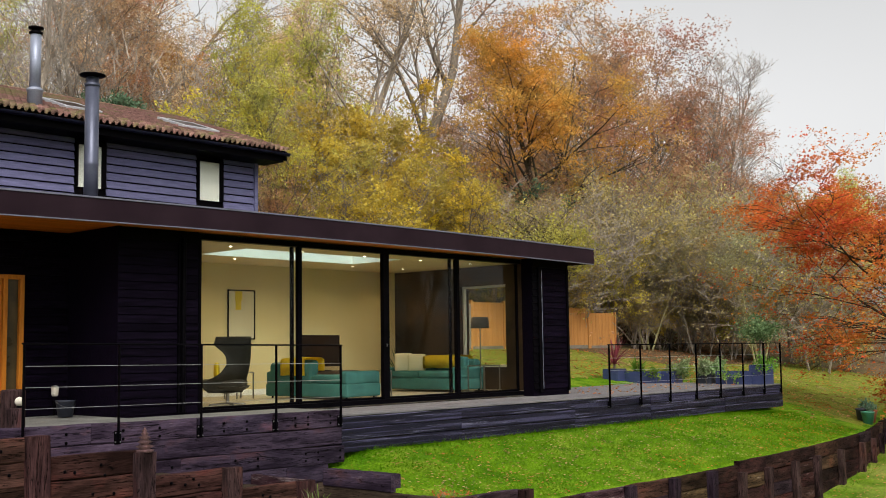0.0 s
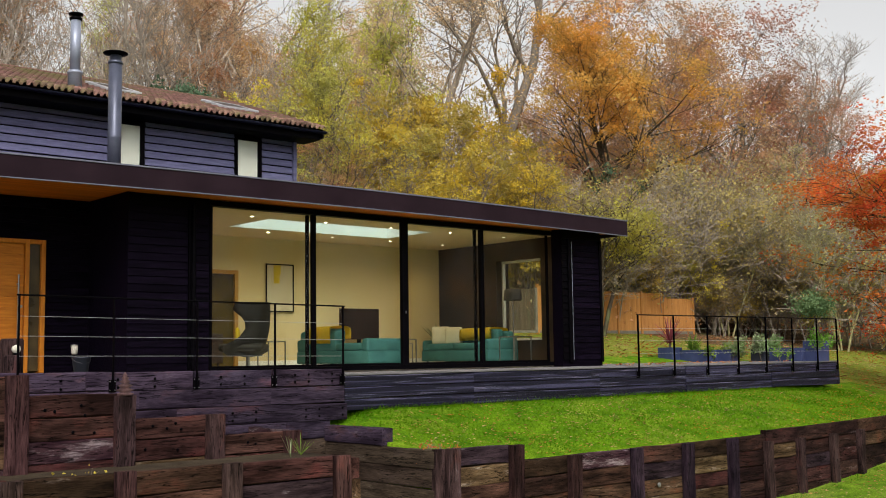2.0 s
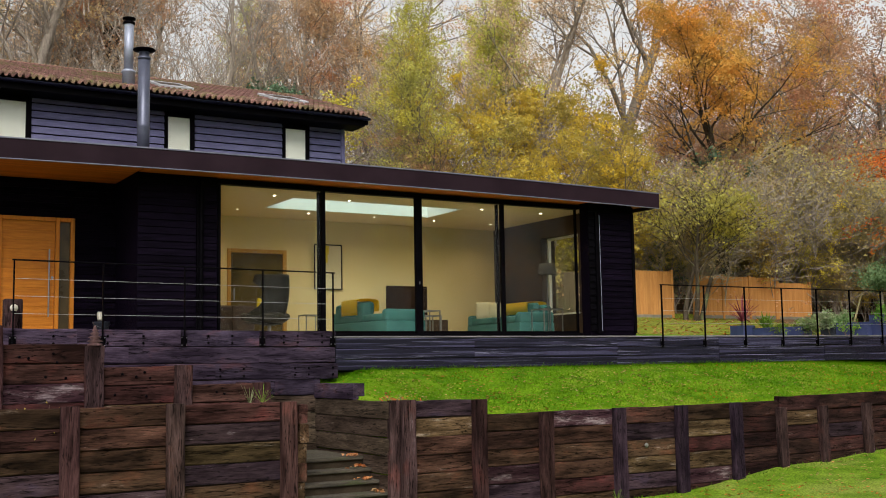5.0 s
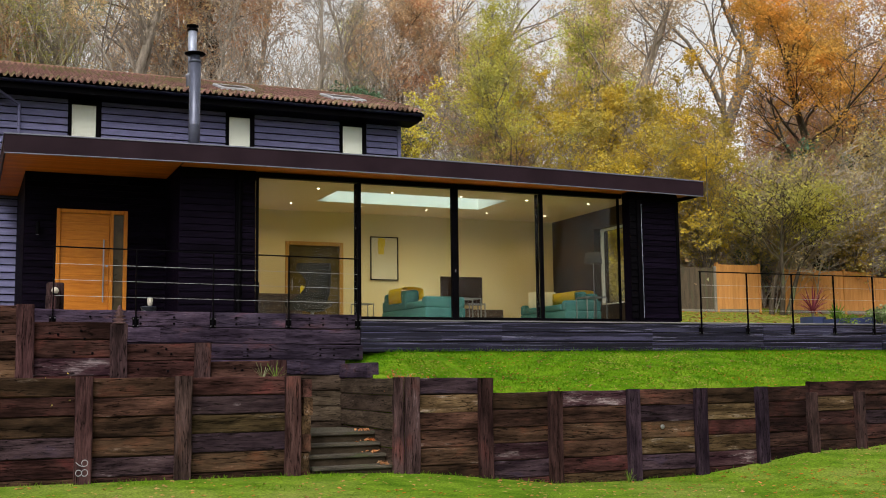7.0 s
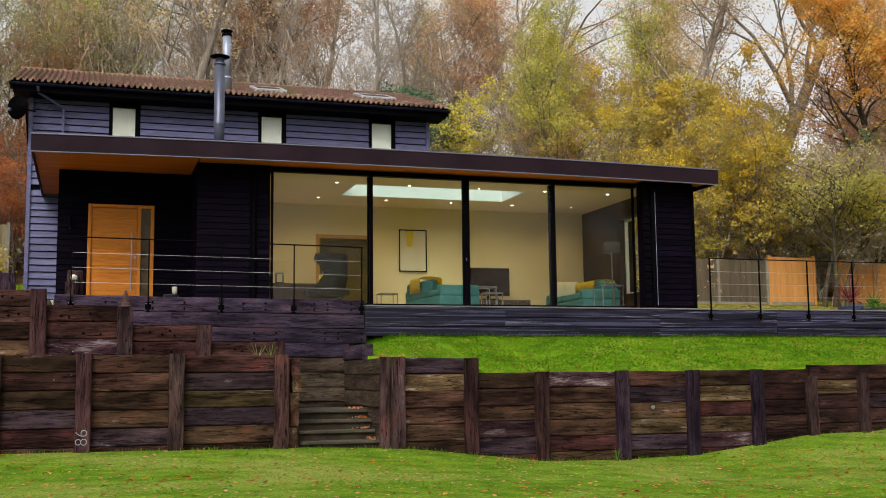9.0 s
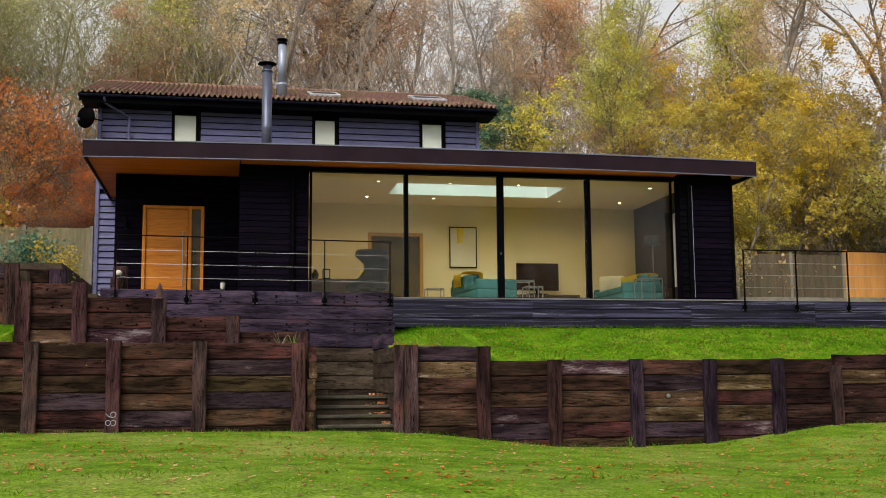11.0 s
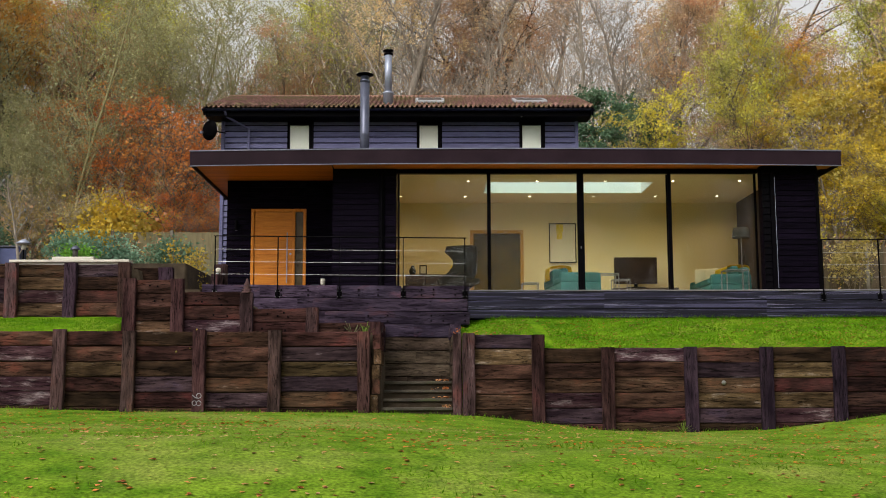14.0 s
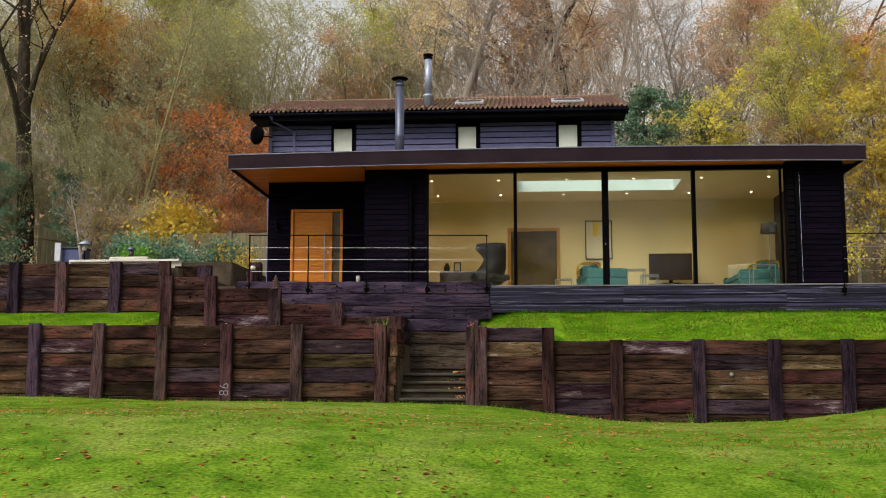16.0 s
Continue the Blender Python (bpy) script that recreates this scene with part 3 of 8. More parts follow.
def lower_lawn(x, y):
    foot = float(np.interp(x, [-14, 2, 4.6, 9, 10.9, 12, 13.3, 14.8, 16.2, 17.4, 18.7, 20, 22.2, 26, 30, 40],
                           [-2.2, -2.42, -2.5, -2.55, -2.6, -2.74, -2.88, -2.92, -2.88, -2.73, -2.58, -2.55, -2.4, -2.15, -1.9, -1.5]))
    level = float(np.interp(x, [-14, 8, 12, 15, 18, 21, 26, 40], [-2.6, -2.62, -2.82, -2.98, -2.86, -2.7, -2.4, -1.8]))
    d = max(0.0, wall_y(x) - y)
    k = min(1, d / 2.5)
    z = foot * (1 - k) + level * k
    s = max(0.0, d - 8.3 + 0.05 * (x - 8))
    fall = 0.5 * s * s * 0.11 if s < 2 else 0.22 + 0.22 * min(s - 2, 2.5) + 0.10 * max(0, s - 4.5)
    return z - min(fall, 3.2) + 0.02 * noise.noise(Vector((x * 0.7, y * 0.7, 0)))


def ground(x, y):
    """Height of the ground: lower lawn, terraces, upper lawn, garden and the wooded hill."""
    wy = wall_y(x)
    if y < wy + 0.14:
        return lower_lawn(x, y)
    if y > 24.4:
        f = float(np.interp(x, [-20, 20, 32, 60, 90], [0.24, 0.22, 0.20, 0.16, 0.14]))
        base = float(np.interp(x, [-20, 10, 24, 38, 60], [1.2, 1.0, 0.95, 0.9, 0.5]))
        return base + f * (y - 24.4) + 0.5 * noise.noise(Vector((x * 0.08, y * 0.08, 3)))
    if x > 10.53:
        top = float(np.interp(x, [10.6, 12.0, 12.2, 18, 19, 30, 40], [-1.22, -1.24, -1.46, -1.46, -1.40, -1.3, -1.0]))
        edge = max(12.2, wy + 2.7)
        if y < edge:
            k = (y - wy) / (edge - wy)
            return top + (float(np.interp(x, [10.85, 11.35], [-0.88, -0.66])) - top) * k
        back = float(np.interp(x, [18, 30, 38, 50], [0.92, 0.92, 0.88, 0.5]))
        if x < 18.6 and y < 20:
            return -0.7
        k = min(1, (y - edge) / (24.4 - edge))
        return -0.66 + (back + 0.66) * k ** 0.8
    if x > 9.15:
        return -2.62 if y < 12.205 else -0.75
    if x < 4.08:
        if y < 11.90:
            return -1.08 + 0.46 * (y - wy) / (11.90 - wy)
        return 0.34 if y < 16.4 else 0.98
    if y < 10.94:
        return -1.13
    if y < 12.205:
        return float(np.interp(x, [4.2, 5.1, 5.2, 6.5, 6.6, 7.8, 7.9, 9.1], [-0.08, -0.1, -0.36, -0.38, -0.66, -0.68, -0.95, -0.97]))
    return -0.05 if x < 5.3 and y < 18 else -0.75


def spread(lo, hi, step):
    return list(np.arange(lo, hi, step))


gx = [-220, -140, -90, -60, -45, -35, -28, -22, -17, -13] + spread(-10, 34, 0.4) + [4.05, 4.11, 9.12, 9.18, 10.5, 10.56, 5.28, 5.34] + [35, 37, 40, 44, 49, 55, 62, 70, 80, 95, 120, 160, 220]
gy = [-220, -140, -90, -60, -45, -36, -30, -25, -21, -18] + spread(-16, 9.2, 0.4) + [9.36, 9.58, 9.62] + spread(9.83, 24.2, 0.4) + [10.925, 10.955, 11.885, 11.92, 12.19, 12.22, 16.37, 16.43, 24.37, 24.43] + [25.5, 27, 29, 31, 34, 37, 41, 45, 50, 56, 63, 72, 85, 105, 140, 220]
gx, gy = sorted(set(round(float(v), 3) for v in gx)), sorted(set(round(float(v), 3) for v in gy))
gverts, gfaces, gslots = [], [], []
for y in gy:
    for x in gx:
        shift = (wall_y(x) - 9.46) * max(0.0, 1 - abs(y - 9.5) / 12.0) if x > 18 else 0.0
        yy = y + shift
        hgt = lower_lawn(x, yy) if y <= 9.59 else ground(x, max(yy, wall_y(x) + 0.15))
        gverts.append((x, yy, hgt))
nx = len(gx)
for j in range(len(gy) - 1):
    for i in range(nx - 1):
        gfaces.append((j * nx + i, j * nx + i + 1, (j + 1) * nx + i + 1, (j + 1) * nx + i))
        x, y = (gx[i] + gx[i + 1]) / 2, (gy[j] + gy[j + 1]) / 2
        woods = y > 24.4 or x > 44 or x < -12 or x > 34 and y > 19
        soil = 4.08 < x < 10.5 and 9.5 < y < 18 or x < 4.1 and 11.88 < y < 24.4
        leafy = y > 9.9 and x + 2.5 * noise.noise(Vector((x * 0.5, y * 0.5, 9))) > 28.5 or y > 17.2 and x > 18.6
        gslots.append(1 if woods else 2 if soil else 3 if leafy else 4 if y > 9.55 else 0)
ground_mesh = raw_mesh("ground", gverts, gfaces, M_LAWN, True)
ground_mesh.materials.append(M_LITTER)
ground_mesh.materials.append(M_SOIL)
ground_mesh.materials.append(M_LAWN_LEAFY)
ground_mesh.materials.append(M_LAWN_UPPER)
ground_mesh.polygons.foreach_set("material_index", gslots)
tagged(new("ground", ground_mesh), "mown green lawn on terraces with leaf-strewn woodland hill behind", "ground", kind="structure")


# ---- old house: upper storey and pitched roof ----
HX0, HX1, HY, EAVE_Y, EAVE_Z, RIDGE_Y, RIDGE_Z = 4.5, 14.1, 18.3, 17.72, 5.27, 21.75, 6.60
WINDOWS = [(6.29, 6.94), (9.77, 10.40), (12.54, 13.18)]
WIN_Z0, WIN_Z1 = 4.1, 4.97

bm = box(HX0, HX1, HY + 0.06, HY + 0.26, 4.97, 5.25)
spans = [HX0] + [v for w in WINDOWS for v in w] + [HX1]
for a, b in zip(spans[::2], spans[1::2]):
    box(a, b, HY + 0.06, HY + 0.26, 2.9, 4.97, bm=bm)
for a, b in WINDOWS:
    box(a, b, HY + 0.06, HY + 0.26, 2.9, WIN_Z0, bm=bm)
box(HX0, 5.3, HY + 0.06, HY + 0.26, 0.22, 2.9, bm=bm)
wall_upper = struct("wall_upper_front", bm, M_BLACKMETAL, "black weatherboarded upper front wall of the house", "wall")


def feather_board(length, height, material, thick=0.034):
    """A feather-edged board along x: thick foot, thin top, tilted."""
    l = length / 2
    t = thick
    v = [(-l, -t, 0), (l, -t, 0), (l, 0.0, 0), (-l, 0.0, 0), (-l, -0.008, height), (l, -0.008, height), (l, 0.0, height), (-l, 0.0, height), (-l, -t * 0.92, height * 0.10), (l, -t * 0.92, height * 0.10)]
    f = [(0, 3, 2, 1), (0, 1, 9, 8), (8, 9, 5, 4), (4, 5, 6, 7), (2, 3, 7, 6), (0, 8, 4, 7, 3), (1, 2, 6, 5, 9)]
    return raw_mesh("board", v, f, material)


def clad(parent, x0, x1, y, z0, z1, gauge, material, m=Matrix.Identity(4), thick=0.034, gap=0.016):
    n = max(1, round((z1 - z0) / gauge))
    g = (z1 - z0) / n
    me = feather_board(x1 - x0, g - gap, material, thick)
    for i in range(n):
        piece("board", me, parent, m @ Matrix.Translation(((x0 + x1) / 2, y, z0 + i * g)))


# Wide gaps bare the black core, standing in for shadow lines under each board.
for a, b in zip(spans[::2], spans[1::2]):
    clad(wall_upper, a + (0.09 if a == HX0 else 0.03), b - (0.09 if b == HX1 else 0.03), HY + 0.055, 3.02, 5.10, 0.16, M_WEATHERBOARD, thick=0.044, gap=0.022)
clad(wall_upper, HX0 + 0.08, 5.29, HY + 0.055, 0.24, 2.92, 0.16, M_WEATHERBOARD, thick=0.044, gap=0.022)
for x in (HX0, HX1 - 0.09):
    part("corner_trim", box(x, x + 0.09, HY - 0.02, HY + 0.055, 0.24 if x == HX0 else 3.0, 5.1, 0.006), M_WEATHERBOARD, wall_upper)

bm = box(HX0, HX0 + 0.2, HY + 0.26, 25.1, 0, 5.2)
vs = [bm.verts.new(p) for p in ((HX0, HY + 0.1, 5.2), (HX0, RIDGE_Y, 6.5), (HX0, 25.1, 5.2))]
bm.faces.new(vs)
struct("wall_gable_west", bm, M_WEATHERBOARD, "dark boarded gable end wall of the house", "wall")
bm = box(HX1 - 0.2, HX1, HY + 0.26, 25.1, 0, 5.2)
vs = [bm.verts.new(p) for p in ((HX1, HY + 0.1, 5.2), (HX1, RIDGE_Y, 6.5), (HX1, 25.1, 5.2))]
bm.faces.new(vs)
struct("wall_gable_east", bm, M_WEATHERBOARD, "dark boarded gable end wall of the house", "wall")
struct("wall_rear", box(HX0, HX1, 25.1, 25.3, 0, 5.2), M_WEATHERBOARD, "dark boarded rear wall of the house", "wall")
plinth = struct("wall_plinth", box(HX0 + 0.02, 5.29, HY + 0.08, HY + 0.2, -0.2, 0.235), M_CONCRETE, "red brick plinth under the boarded wall", "plinth")
brick_mesh = mesh_of(box(-0.105, 0.105, -0.03, 0.03, -0.032, 0.032, 0.006), "brick", M_BRICK)
for row in range(5):
    for i in range(4):
        piece("brick", brick_mesh, plinth, Matrix.Translation((4.66 + i * 0.222 - (0.11 if row % 2 else 0), HY + 0.07, -0.14 + row * 0.075)))

for k, (a, b) in enumerate(WINDOWS):
    w = thing("window_%d" % (k + 1), Matrix.Translation(((a + b) / 2, HY, WIN_Z0)), "small upper window with black frame and lowered white blind", "window", "upper windows", "structure")
    h, wd = WIN_Z1 - WIN_Z0, (b - a) / 2
    bm = box(-wd, -wd + 0.05, 0.0, 0.14, 0, h, 0.004)
    box(wd - 0.09, wd, -0.02, 0.14, 0, h, 0.004, bm=bm)
    box(-wd + 0.05, wd - 0.09, 0.0, 0.14, h - 0.05, h, bm=bm)
    part("window_frame", bm, M_BLACKMETAL, w)
    part("blind", box(-wd + 0.05, wd - 0.09, 0.02, 0.024, 0, h - 0.05), M_BLIND, w, "white blind")
    pane = part("pane", box(-wd + 0.05, wd - 0.09, 0.006, 0.010, 0, h - 0.05), M_GLASS, w)
    pane.visible_shadow = False

# roof with pantiles
SLOPE = math.atan2(RIDGE_Z - EAVE_Z, RIDGE_Y - EAVE_Y)
RUN = math.hypot(RIDGE_Z - EAVE_Z, RIDGE_Y - EAVE_Y)
RX0, RX1 = 4.12, 14.43
bm = bmesh.new()
a = [bm.verts.new(p) for p in ((RX0 + 0.03, EAVE_Y, EAVE_Z - 0.03), (RX1 - 0.03, EAVE_Y, EAVE_Z - 0.03), (RX1 - 0.03, RIDGE_Y, RIDGE_Z - 0.03), (RX0 + 0.03, RIDGE_Y, RIDGE_Z - 0.03), (RX1 - 0.03, 2 * RIDGE_Y - EAVE_Y, EAVE_Z - 0.03), (RX0 + 0.03, 2 * RIDGE_Y - EAVE_Y, EAVE_Z - 0.03))]
bm.faces.new((a[0], a[1], a[2], a[3]))
bm.faces.new((a[3], a[2], a[4], a[5]))
bmesh.ops.solidify(bm, geom=bm.faces[:], thickness=0.05)
roof = struct("roof_pitched", bm, M_TILE, "pitched roof of reddish brown clay pantiles with mossy patches", "roof")
TW, TG = (RX1 - RX0) / 80, RUN / 14


def tile_geometry():
    v, f = [], []
    prof = [(0, 0.012), (0.22, 0.004), (0.45, 0.012), (0.58, 0.045), (0.76, 0.062), (0.93, 0.045), (1.04, 0.014)]
    for s, lift in ((-0.02, 0.034), (TG * 1.1, 0.0)):
        for u, h in prof:
            v.append((u * TW, s, h * 1.15 + lift))
    for u, h in prof:
        v.append((u * TW, -0.02, h * 1.15 - 0.004))
    n = len(prof)
    for i in range(n - 1):
        f += [(i, i + 1, n + i + 1, n + i), (2 * n + i, 2 * n + i + 1, i + 1, i)]
    return v, f


tile_v, tile_f = tile_geometry()
tile_mesh = raw_mesh("tile", tile_v, tile_f, M_TILE, True)
on_slope = Matrix.Translation((RX0, EAVE_Y - 0.06, EAVE_Z - 0.02)) @ Matrix.Rotation(SLOPE, 4, "X")
rest_v, rest_f = [], []
rng = random.Random(5)
for row in range(14):
    for col in range(80):
        m = on_slope @ Matrix.Translation((col * TW, row * TG, rng.uniform(0, 0.006))) @ Matrix.Rotation(rng.uniform(-0.012, 0.012), 4, "Z")
        if row < 3:
            piece("tile", tile_mesh, roof, m)
        else:
            o = len(rest_v)
            rest_v += [tuple(m @ Vector(p)) for p in tile_v]
            rest_f += [tuple(o + i for i in q) for q in tile_f]
upper_tiles = new("tile_field", raw_mesh("tile_field", rest_v, rest_f, M_TILE, True))
upper_tiles.parent = roof
tagged(upper_tiles, kind="stuff")
bm = bmesh.new()
for i in range(24):
    x = RX0 + i * (RX1 - RX0) / 24
    b2 = bmesh.ops.create_cone(bm, cap_ends=True, segments=12, radius1=0.105, radius2=0.098, depth=(RX1 - RX0) / 24 + 0.03, matrix=Matrix.Translation((x + 0.21, RIDGE_Y, RIDGE_Z - 0.01)) @ Matrix.Rotation(radians(90), 4, "Y"))
part("ridge", bm, M_RIDGE, roof)
part("eave_board", box(RX0 + 0.06, RX1 - 0.06, EAVE_Y + 0.02, EAVE_Y + 0.05, EAVE_Z - 0.24, EAVE_Z - 0.04, 0.004), M_BLACKMETAL, roof, "black eaves board")
part("eave_soffit", box(RX0 + 0.06, RX1 - 0.06, EAVE_Y + 0.05, HY + 0.1, EAVE_Z - 0.24, EAVE_Z - 0.22), M_BLACKMETAL, roof)
for x, n in ((RX0, "verge_board"), (RX1 - 0.05, "verge_board")):
    bm = bmesh.new()
    prof = [(EAVE_Y - 0.02, EAVE_Z - 0.22), (EAVE_Y - 0.02, EAVE_Z - 0.01), (RIDGE_Y, RIDGE_Z + 0.0), (2 * RIDGE_Y - EAVE_Y, EAVE_Z), (2 * RIDGE_Y - EAVE_Y, EAVE_Z - 0.2), (RIDGE_Y, RIDGE_Z - 0.2)]
    f1 = bm.faces.new([bm.verts.new((x, y, z)) for y, z in prof])
    ext = bmesh.ops.extrude_face_region(bm, geom=[f1])
    bmesh.ops.translate(bm, verts=[g for g in ext["geom"] if isinstance(g, bmesh.types.BMVert)], vec=(0.05, 0, 0))
    part(n, bm, M_BLACKMETAL, roof)

gut = bmesh.new()
gp = [(0.062 * math.cos(t), 0.062 * math.sin(t)) for t in np.linspace(math.pi, 2 * math.pi, 9)]
r0 = [gut.verts.new((RX0 - 0.02, EAVE_Y - 0.06 + y, EAVE_Z - 0.06 + z)) for y, z in gp]
r1 = [gut.verts.new((RX1 + 0.02, EAVE_Y - 0.06 + y, EAVE_Z - 0.06 + z)) for y, z in gp]
for i in range(8):
    gut.faces.new((r0[i], r1[i], r1[i + 1], r0[i + 1]))
gut.faces.new(r0)
gut.faces.new(r1[::-1])
bmesh.ops.solidify(gut, geom=gut.faces[:], thickness=0.006)
gutter = tagged(new("gutter", mesh_of(gut, "gutter", M_GUTTER)), "black half-round gutter along the eaves with a downpipe", "gutter", kind="structure")
bm = rod((4.70, EAVE_Y - 0.06, EAVE_Z - 0.11), (4.72, 17.8, 5.04), 0.032)
rod((4.72, 17.8, 5.04), (5.25, 18.2, 4.80), 0.032, bm=bm)
rod((5.25, 18.2, 4.82), (5.25, 18.2, 3.06), 0.032, bm=bm)
part("downpipe", bm, M_WEATHERBOARD, gutter)

for k, (a, b) in enumerate(((9.70, 10.50), (12.42, 13.32))):
    base = on_slope @ Matrix.Translation(((a + b) / 2 - RX0, 1.05, 0.06))
    w = thing("roof_window", base, "pale metal framed skylight window set in the tiled roof", "roof window", "roof windows")
    hw = (b - a) / 2
    bm = box(-hw, hw, 0, 0.09, 0, 0.075, 0.01)
    box(-hw, hw, 1.0, 1.09, 0, 0.075, 0.01, bm=bm)
    box(-hw, -hw + 0.08, 0.09, 1.0, 0, 0.075, 0.01, bm=bm)
    box(hw - 0.08, hw, 0.09, 1.0, 0, 0.075, 0.01, bm=bm)
    part("window_frame", bm, M_PALEMETAL, w)
    part("pane", box(-hw + 0.08, hw - 0.08, 0.09, 1.0, 0.05, 0.07), M_SCREEN, w, "dark reflecting glass")

# flues and dish
flue = thing("flue_pipe", Matrix.Translation((8.5, 15.55, 3.05)), "tall dark metal flue with flared rain cap on the flat roof", "flue")
part("pipe", lathe([(0.115, 0), (0.115, 0.95), (0.118, 0.96), (0.118, 1.0), (0.115, 1.01), (0.115, 2.28)], 28), M_FLUE, flue)
part("collar", lathe([(0.20, 0), (0.19, 0.03), (0.13, 0.09), (0.118, 0.12)], 28), M_PALEMETAL, flue, "pale flashing collar")
part("neck", lathe([(0.125, 2.28), (0.125, 2.33), (0.10, 2.34), (0.10, 2.44)], 28), M_FLUE, flue)
part("rain_cap", lathe([(0.05, 2.42), (0.205, 2.46), (0.215, 2.475), (0.19, 2.49), (0.02, 2.53)], 28), M_BLACKMETAL, flue, "black flared cap")
flue2 = thing("flue_pipe", Matrix.Translation((8.97, 18.42, 5.45)), "slim grey metal flue rising through the tiled roof", "flue")
part("pipe", lathe([(0.10, 0.42), (0.10, 1.46)], 24), M_FLUE_STEEL, flue2)
part("base_sleeve", lathe([(0.14, -0.1), (0.135, 0.36), (0.15, 0.37), (0.15, 0.41), (0.10, 0.44)], 24), M_FLUE_STEEL, flue2, "pale base sleeve")
bm = lathe([(0.115, 1.45), (0.125, 1.47), (0.125, 1.50), (0.08, 1.51), (0.08, 1.55), (0.14, 1.56), (0.14, 1.59), (0.03, 1.62)], 24)
part("terminal", bm, M_BLACKMETAL, flue2, "dark slotted terminal")
dish = thing("satellite_dish", Matrix.Translation((4.28, 17.85, 4.68)) @ Matrix.Rotation(radians(-28), 4, "Z"), "black satellite dish on a bracket at the house corner", "satellite dish")
bm = bmesh.new()
rings = []
for i in range(7):
    r = 0.25 * i / 6
    rings.append([bm.verts.new((r * math.cos(t), r * r * 0.9 - 0.06, 1.1 * r * math.sin(t))) for t in np.linspace(0, 2 * math.pi, 25)[:-1]] if i else [bm.verts.new((0, -0.06, 0))])
for i in range(24):
    bm.faces.new((rings[0][0], rings[1][i], rings[1][(i + 1) % 24]))
for k in range(1, 6):
    for i in range(24):
        bm.faces.new((rings[k][i], rings[k + 1][i], rings[k + 1][(i + 1) % 24], rings[k][(i + 1) % 24]))
bmesh.ops.solidify(bm, geom=bm.faces[:], thickness=0.008)
part("reflector", bm, M_BLACKMETAL, dish)
part("arm", rod((0, -0.05, -0.2), (0.0, -0.32, -0.12), 0.012), M_BLACKMETAL, dish)
part("bracket", rod((0, 0.0, 0), (0.22, 0.38, -0.02), 0.018), M_BLACKMETAL, dish)
part("receiver", box(-0.03, 0.03, -0.37, -0.29, -0.15, -0.09, 0.01), M_TRIM, dish, "small pale receiver")

# ---- flat-roofed extension ----
FX0, FX1, FY0, SOFF = 4.84, 19.14, 12.95, 2.77
SKX0, SKX1, SKY0, SKY1 = 11.45, 15.45, 15.25, 16.72
bm = box(FX0 + 0.03, SKX0 - 0.03, FY0 + 0.03, HY + 0.05, 2.89, 3.03)
box(SKX1 + 0.03, FX1 - 0.03, FY0 + 0.03, HY + 0.05, 2.89, 3.03, bm=bm)
box(SKX0 - 0.03, SKX1 + 0.03, FY0 + 0.03, SKY0 - 0.03, 2.89, 3.03, bm=bm)
box(SKX0 - 0.03, SKX1 + 0.03, SKY1 + 0.03, HY + 0.05, 2.89, 3.03, bm=bm)
roof_flat = struct("roof_flat", bm, M_FASCIA, "flat roof of the glazed extension with deep dark metal edge", "roof")


def cambered(x0, x1, y0, y1, z0, z1, rise=0.055, pieces=12):
    """A long roof-edge member that rises slightly towards its middle."""
    b = bmesh.new()
    rings = []
    for k in range(pieces + 1):
        x = x0 + (x1 - x0) * k / pieces
        up = rise * (1 - (2 * k / pieces - 1) ** 2)
        rings.append([b.verts.new((x, y, z + up)) for y, z in ((y0, z0), (y1, z0), (y1, z1), (y0, z1))])
    for p, q in zip(rings, rings[1:]):
        for i in range(4):
            b.faces.new((p[i], p[(i + 1) % 4], q[(i + 1) % 4], q[i]))
    b.faces.new(rings[0][::-1])
    b.faces.new(rings[-1])
    bmesh.ops.recalc_face_normals(b, faces=b.faces[:])
    return b


bm = cambered(FX0, FX1, FY0, FY0 + 0.03, 2.73, 3.04)
part("fascia", bm, M_FASCIA, roof_flat, "dark plum metal roof edge")
part("fascia", box(FX1 - 0.03, FX1, FY0 + 0.03, HY, 2.73, 3.04, 0.004), M_FASCIA, roof_flat)
part("fascia", box(FX0, FX0 + 0.03, FY0 + 0.03, HY, 2.73, 3.04, 0.004), M_FASCIA, roof_flat)
bm = cambered(FX0 - 0.015, FX1 + 0.015, FY0 - 0.015, FY0 + 0.09, 3.042, 3.064)
box(FX0 - 0.015, FX0 + 0.09, FY0 + 0.09, HY, 3.04, 3.062, 0.004, bm=bm)
box(FX1 - 0.09, FX1 + 0.015, FY0 + 0.09, HY, 3.04, 3.062, 0.004, bm=bm)
part("roof_edge_trim", bm, M_TRIM, roof_flat, "pale metal drip edge")
part("lower_trim", cambered(FX0, FX1, FY0 - 0.008, FY0 + 0.04, 2.713, 2.728), M_TRIM, roof_flat)
bm = box(SKX0 - 0.12, SKX0 - 0.03, SKY0 - 0.12, SKY1 + 0.12, 3.02, 3.2)
box(SKX1 + 0.03, SKX1 + 0.12, SKY0 - 0.12, SKY1 + 0.12, 3.02, 3.2, bm=bm)
box(SKX0 - 0.03, SKX1 + 0.03, SKY0 - 0.12, SKY0 - 0.03, 3.02, 3.2, bm=bm)
box(SKX0 - 0.03, SKX1 + 0.03, SKY1 + 0.03, SKY1 + 0.12, 3.02, 3.2, bm=bm)
part("rooflight_kerb", bm, M_FASCIA, roof_flat)
skyl = part("rooflight_glass", box(SKX0 - 0.05, SKX1 + 0.05, SKY0 - 0.05, SKY1 + 0.05, 3.2, 3.22), M_SKYGLASS, roof_flat)
skyl.visible_shadow = False

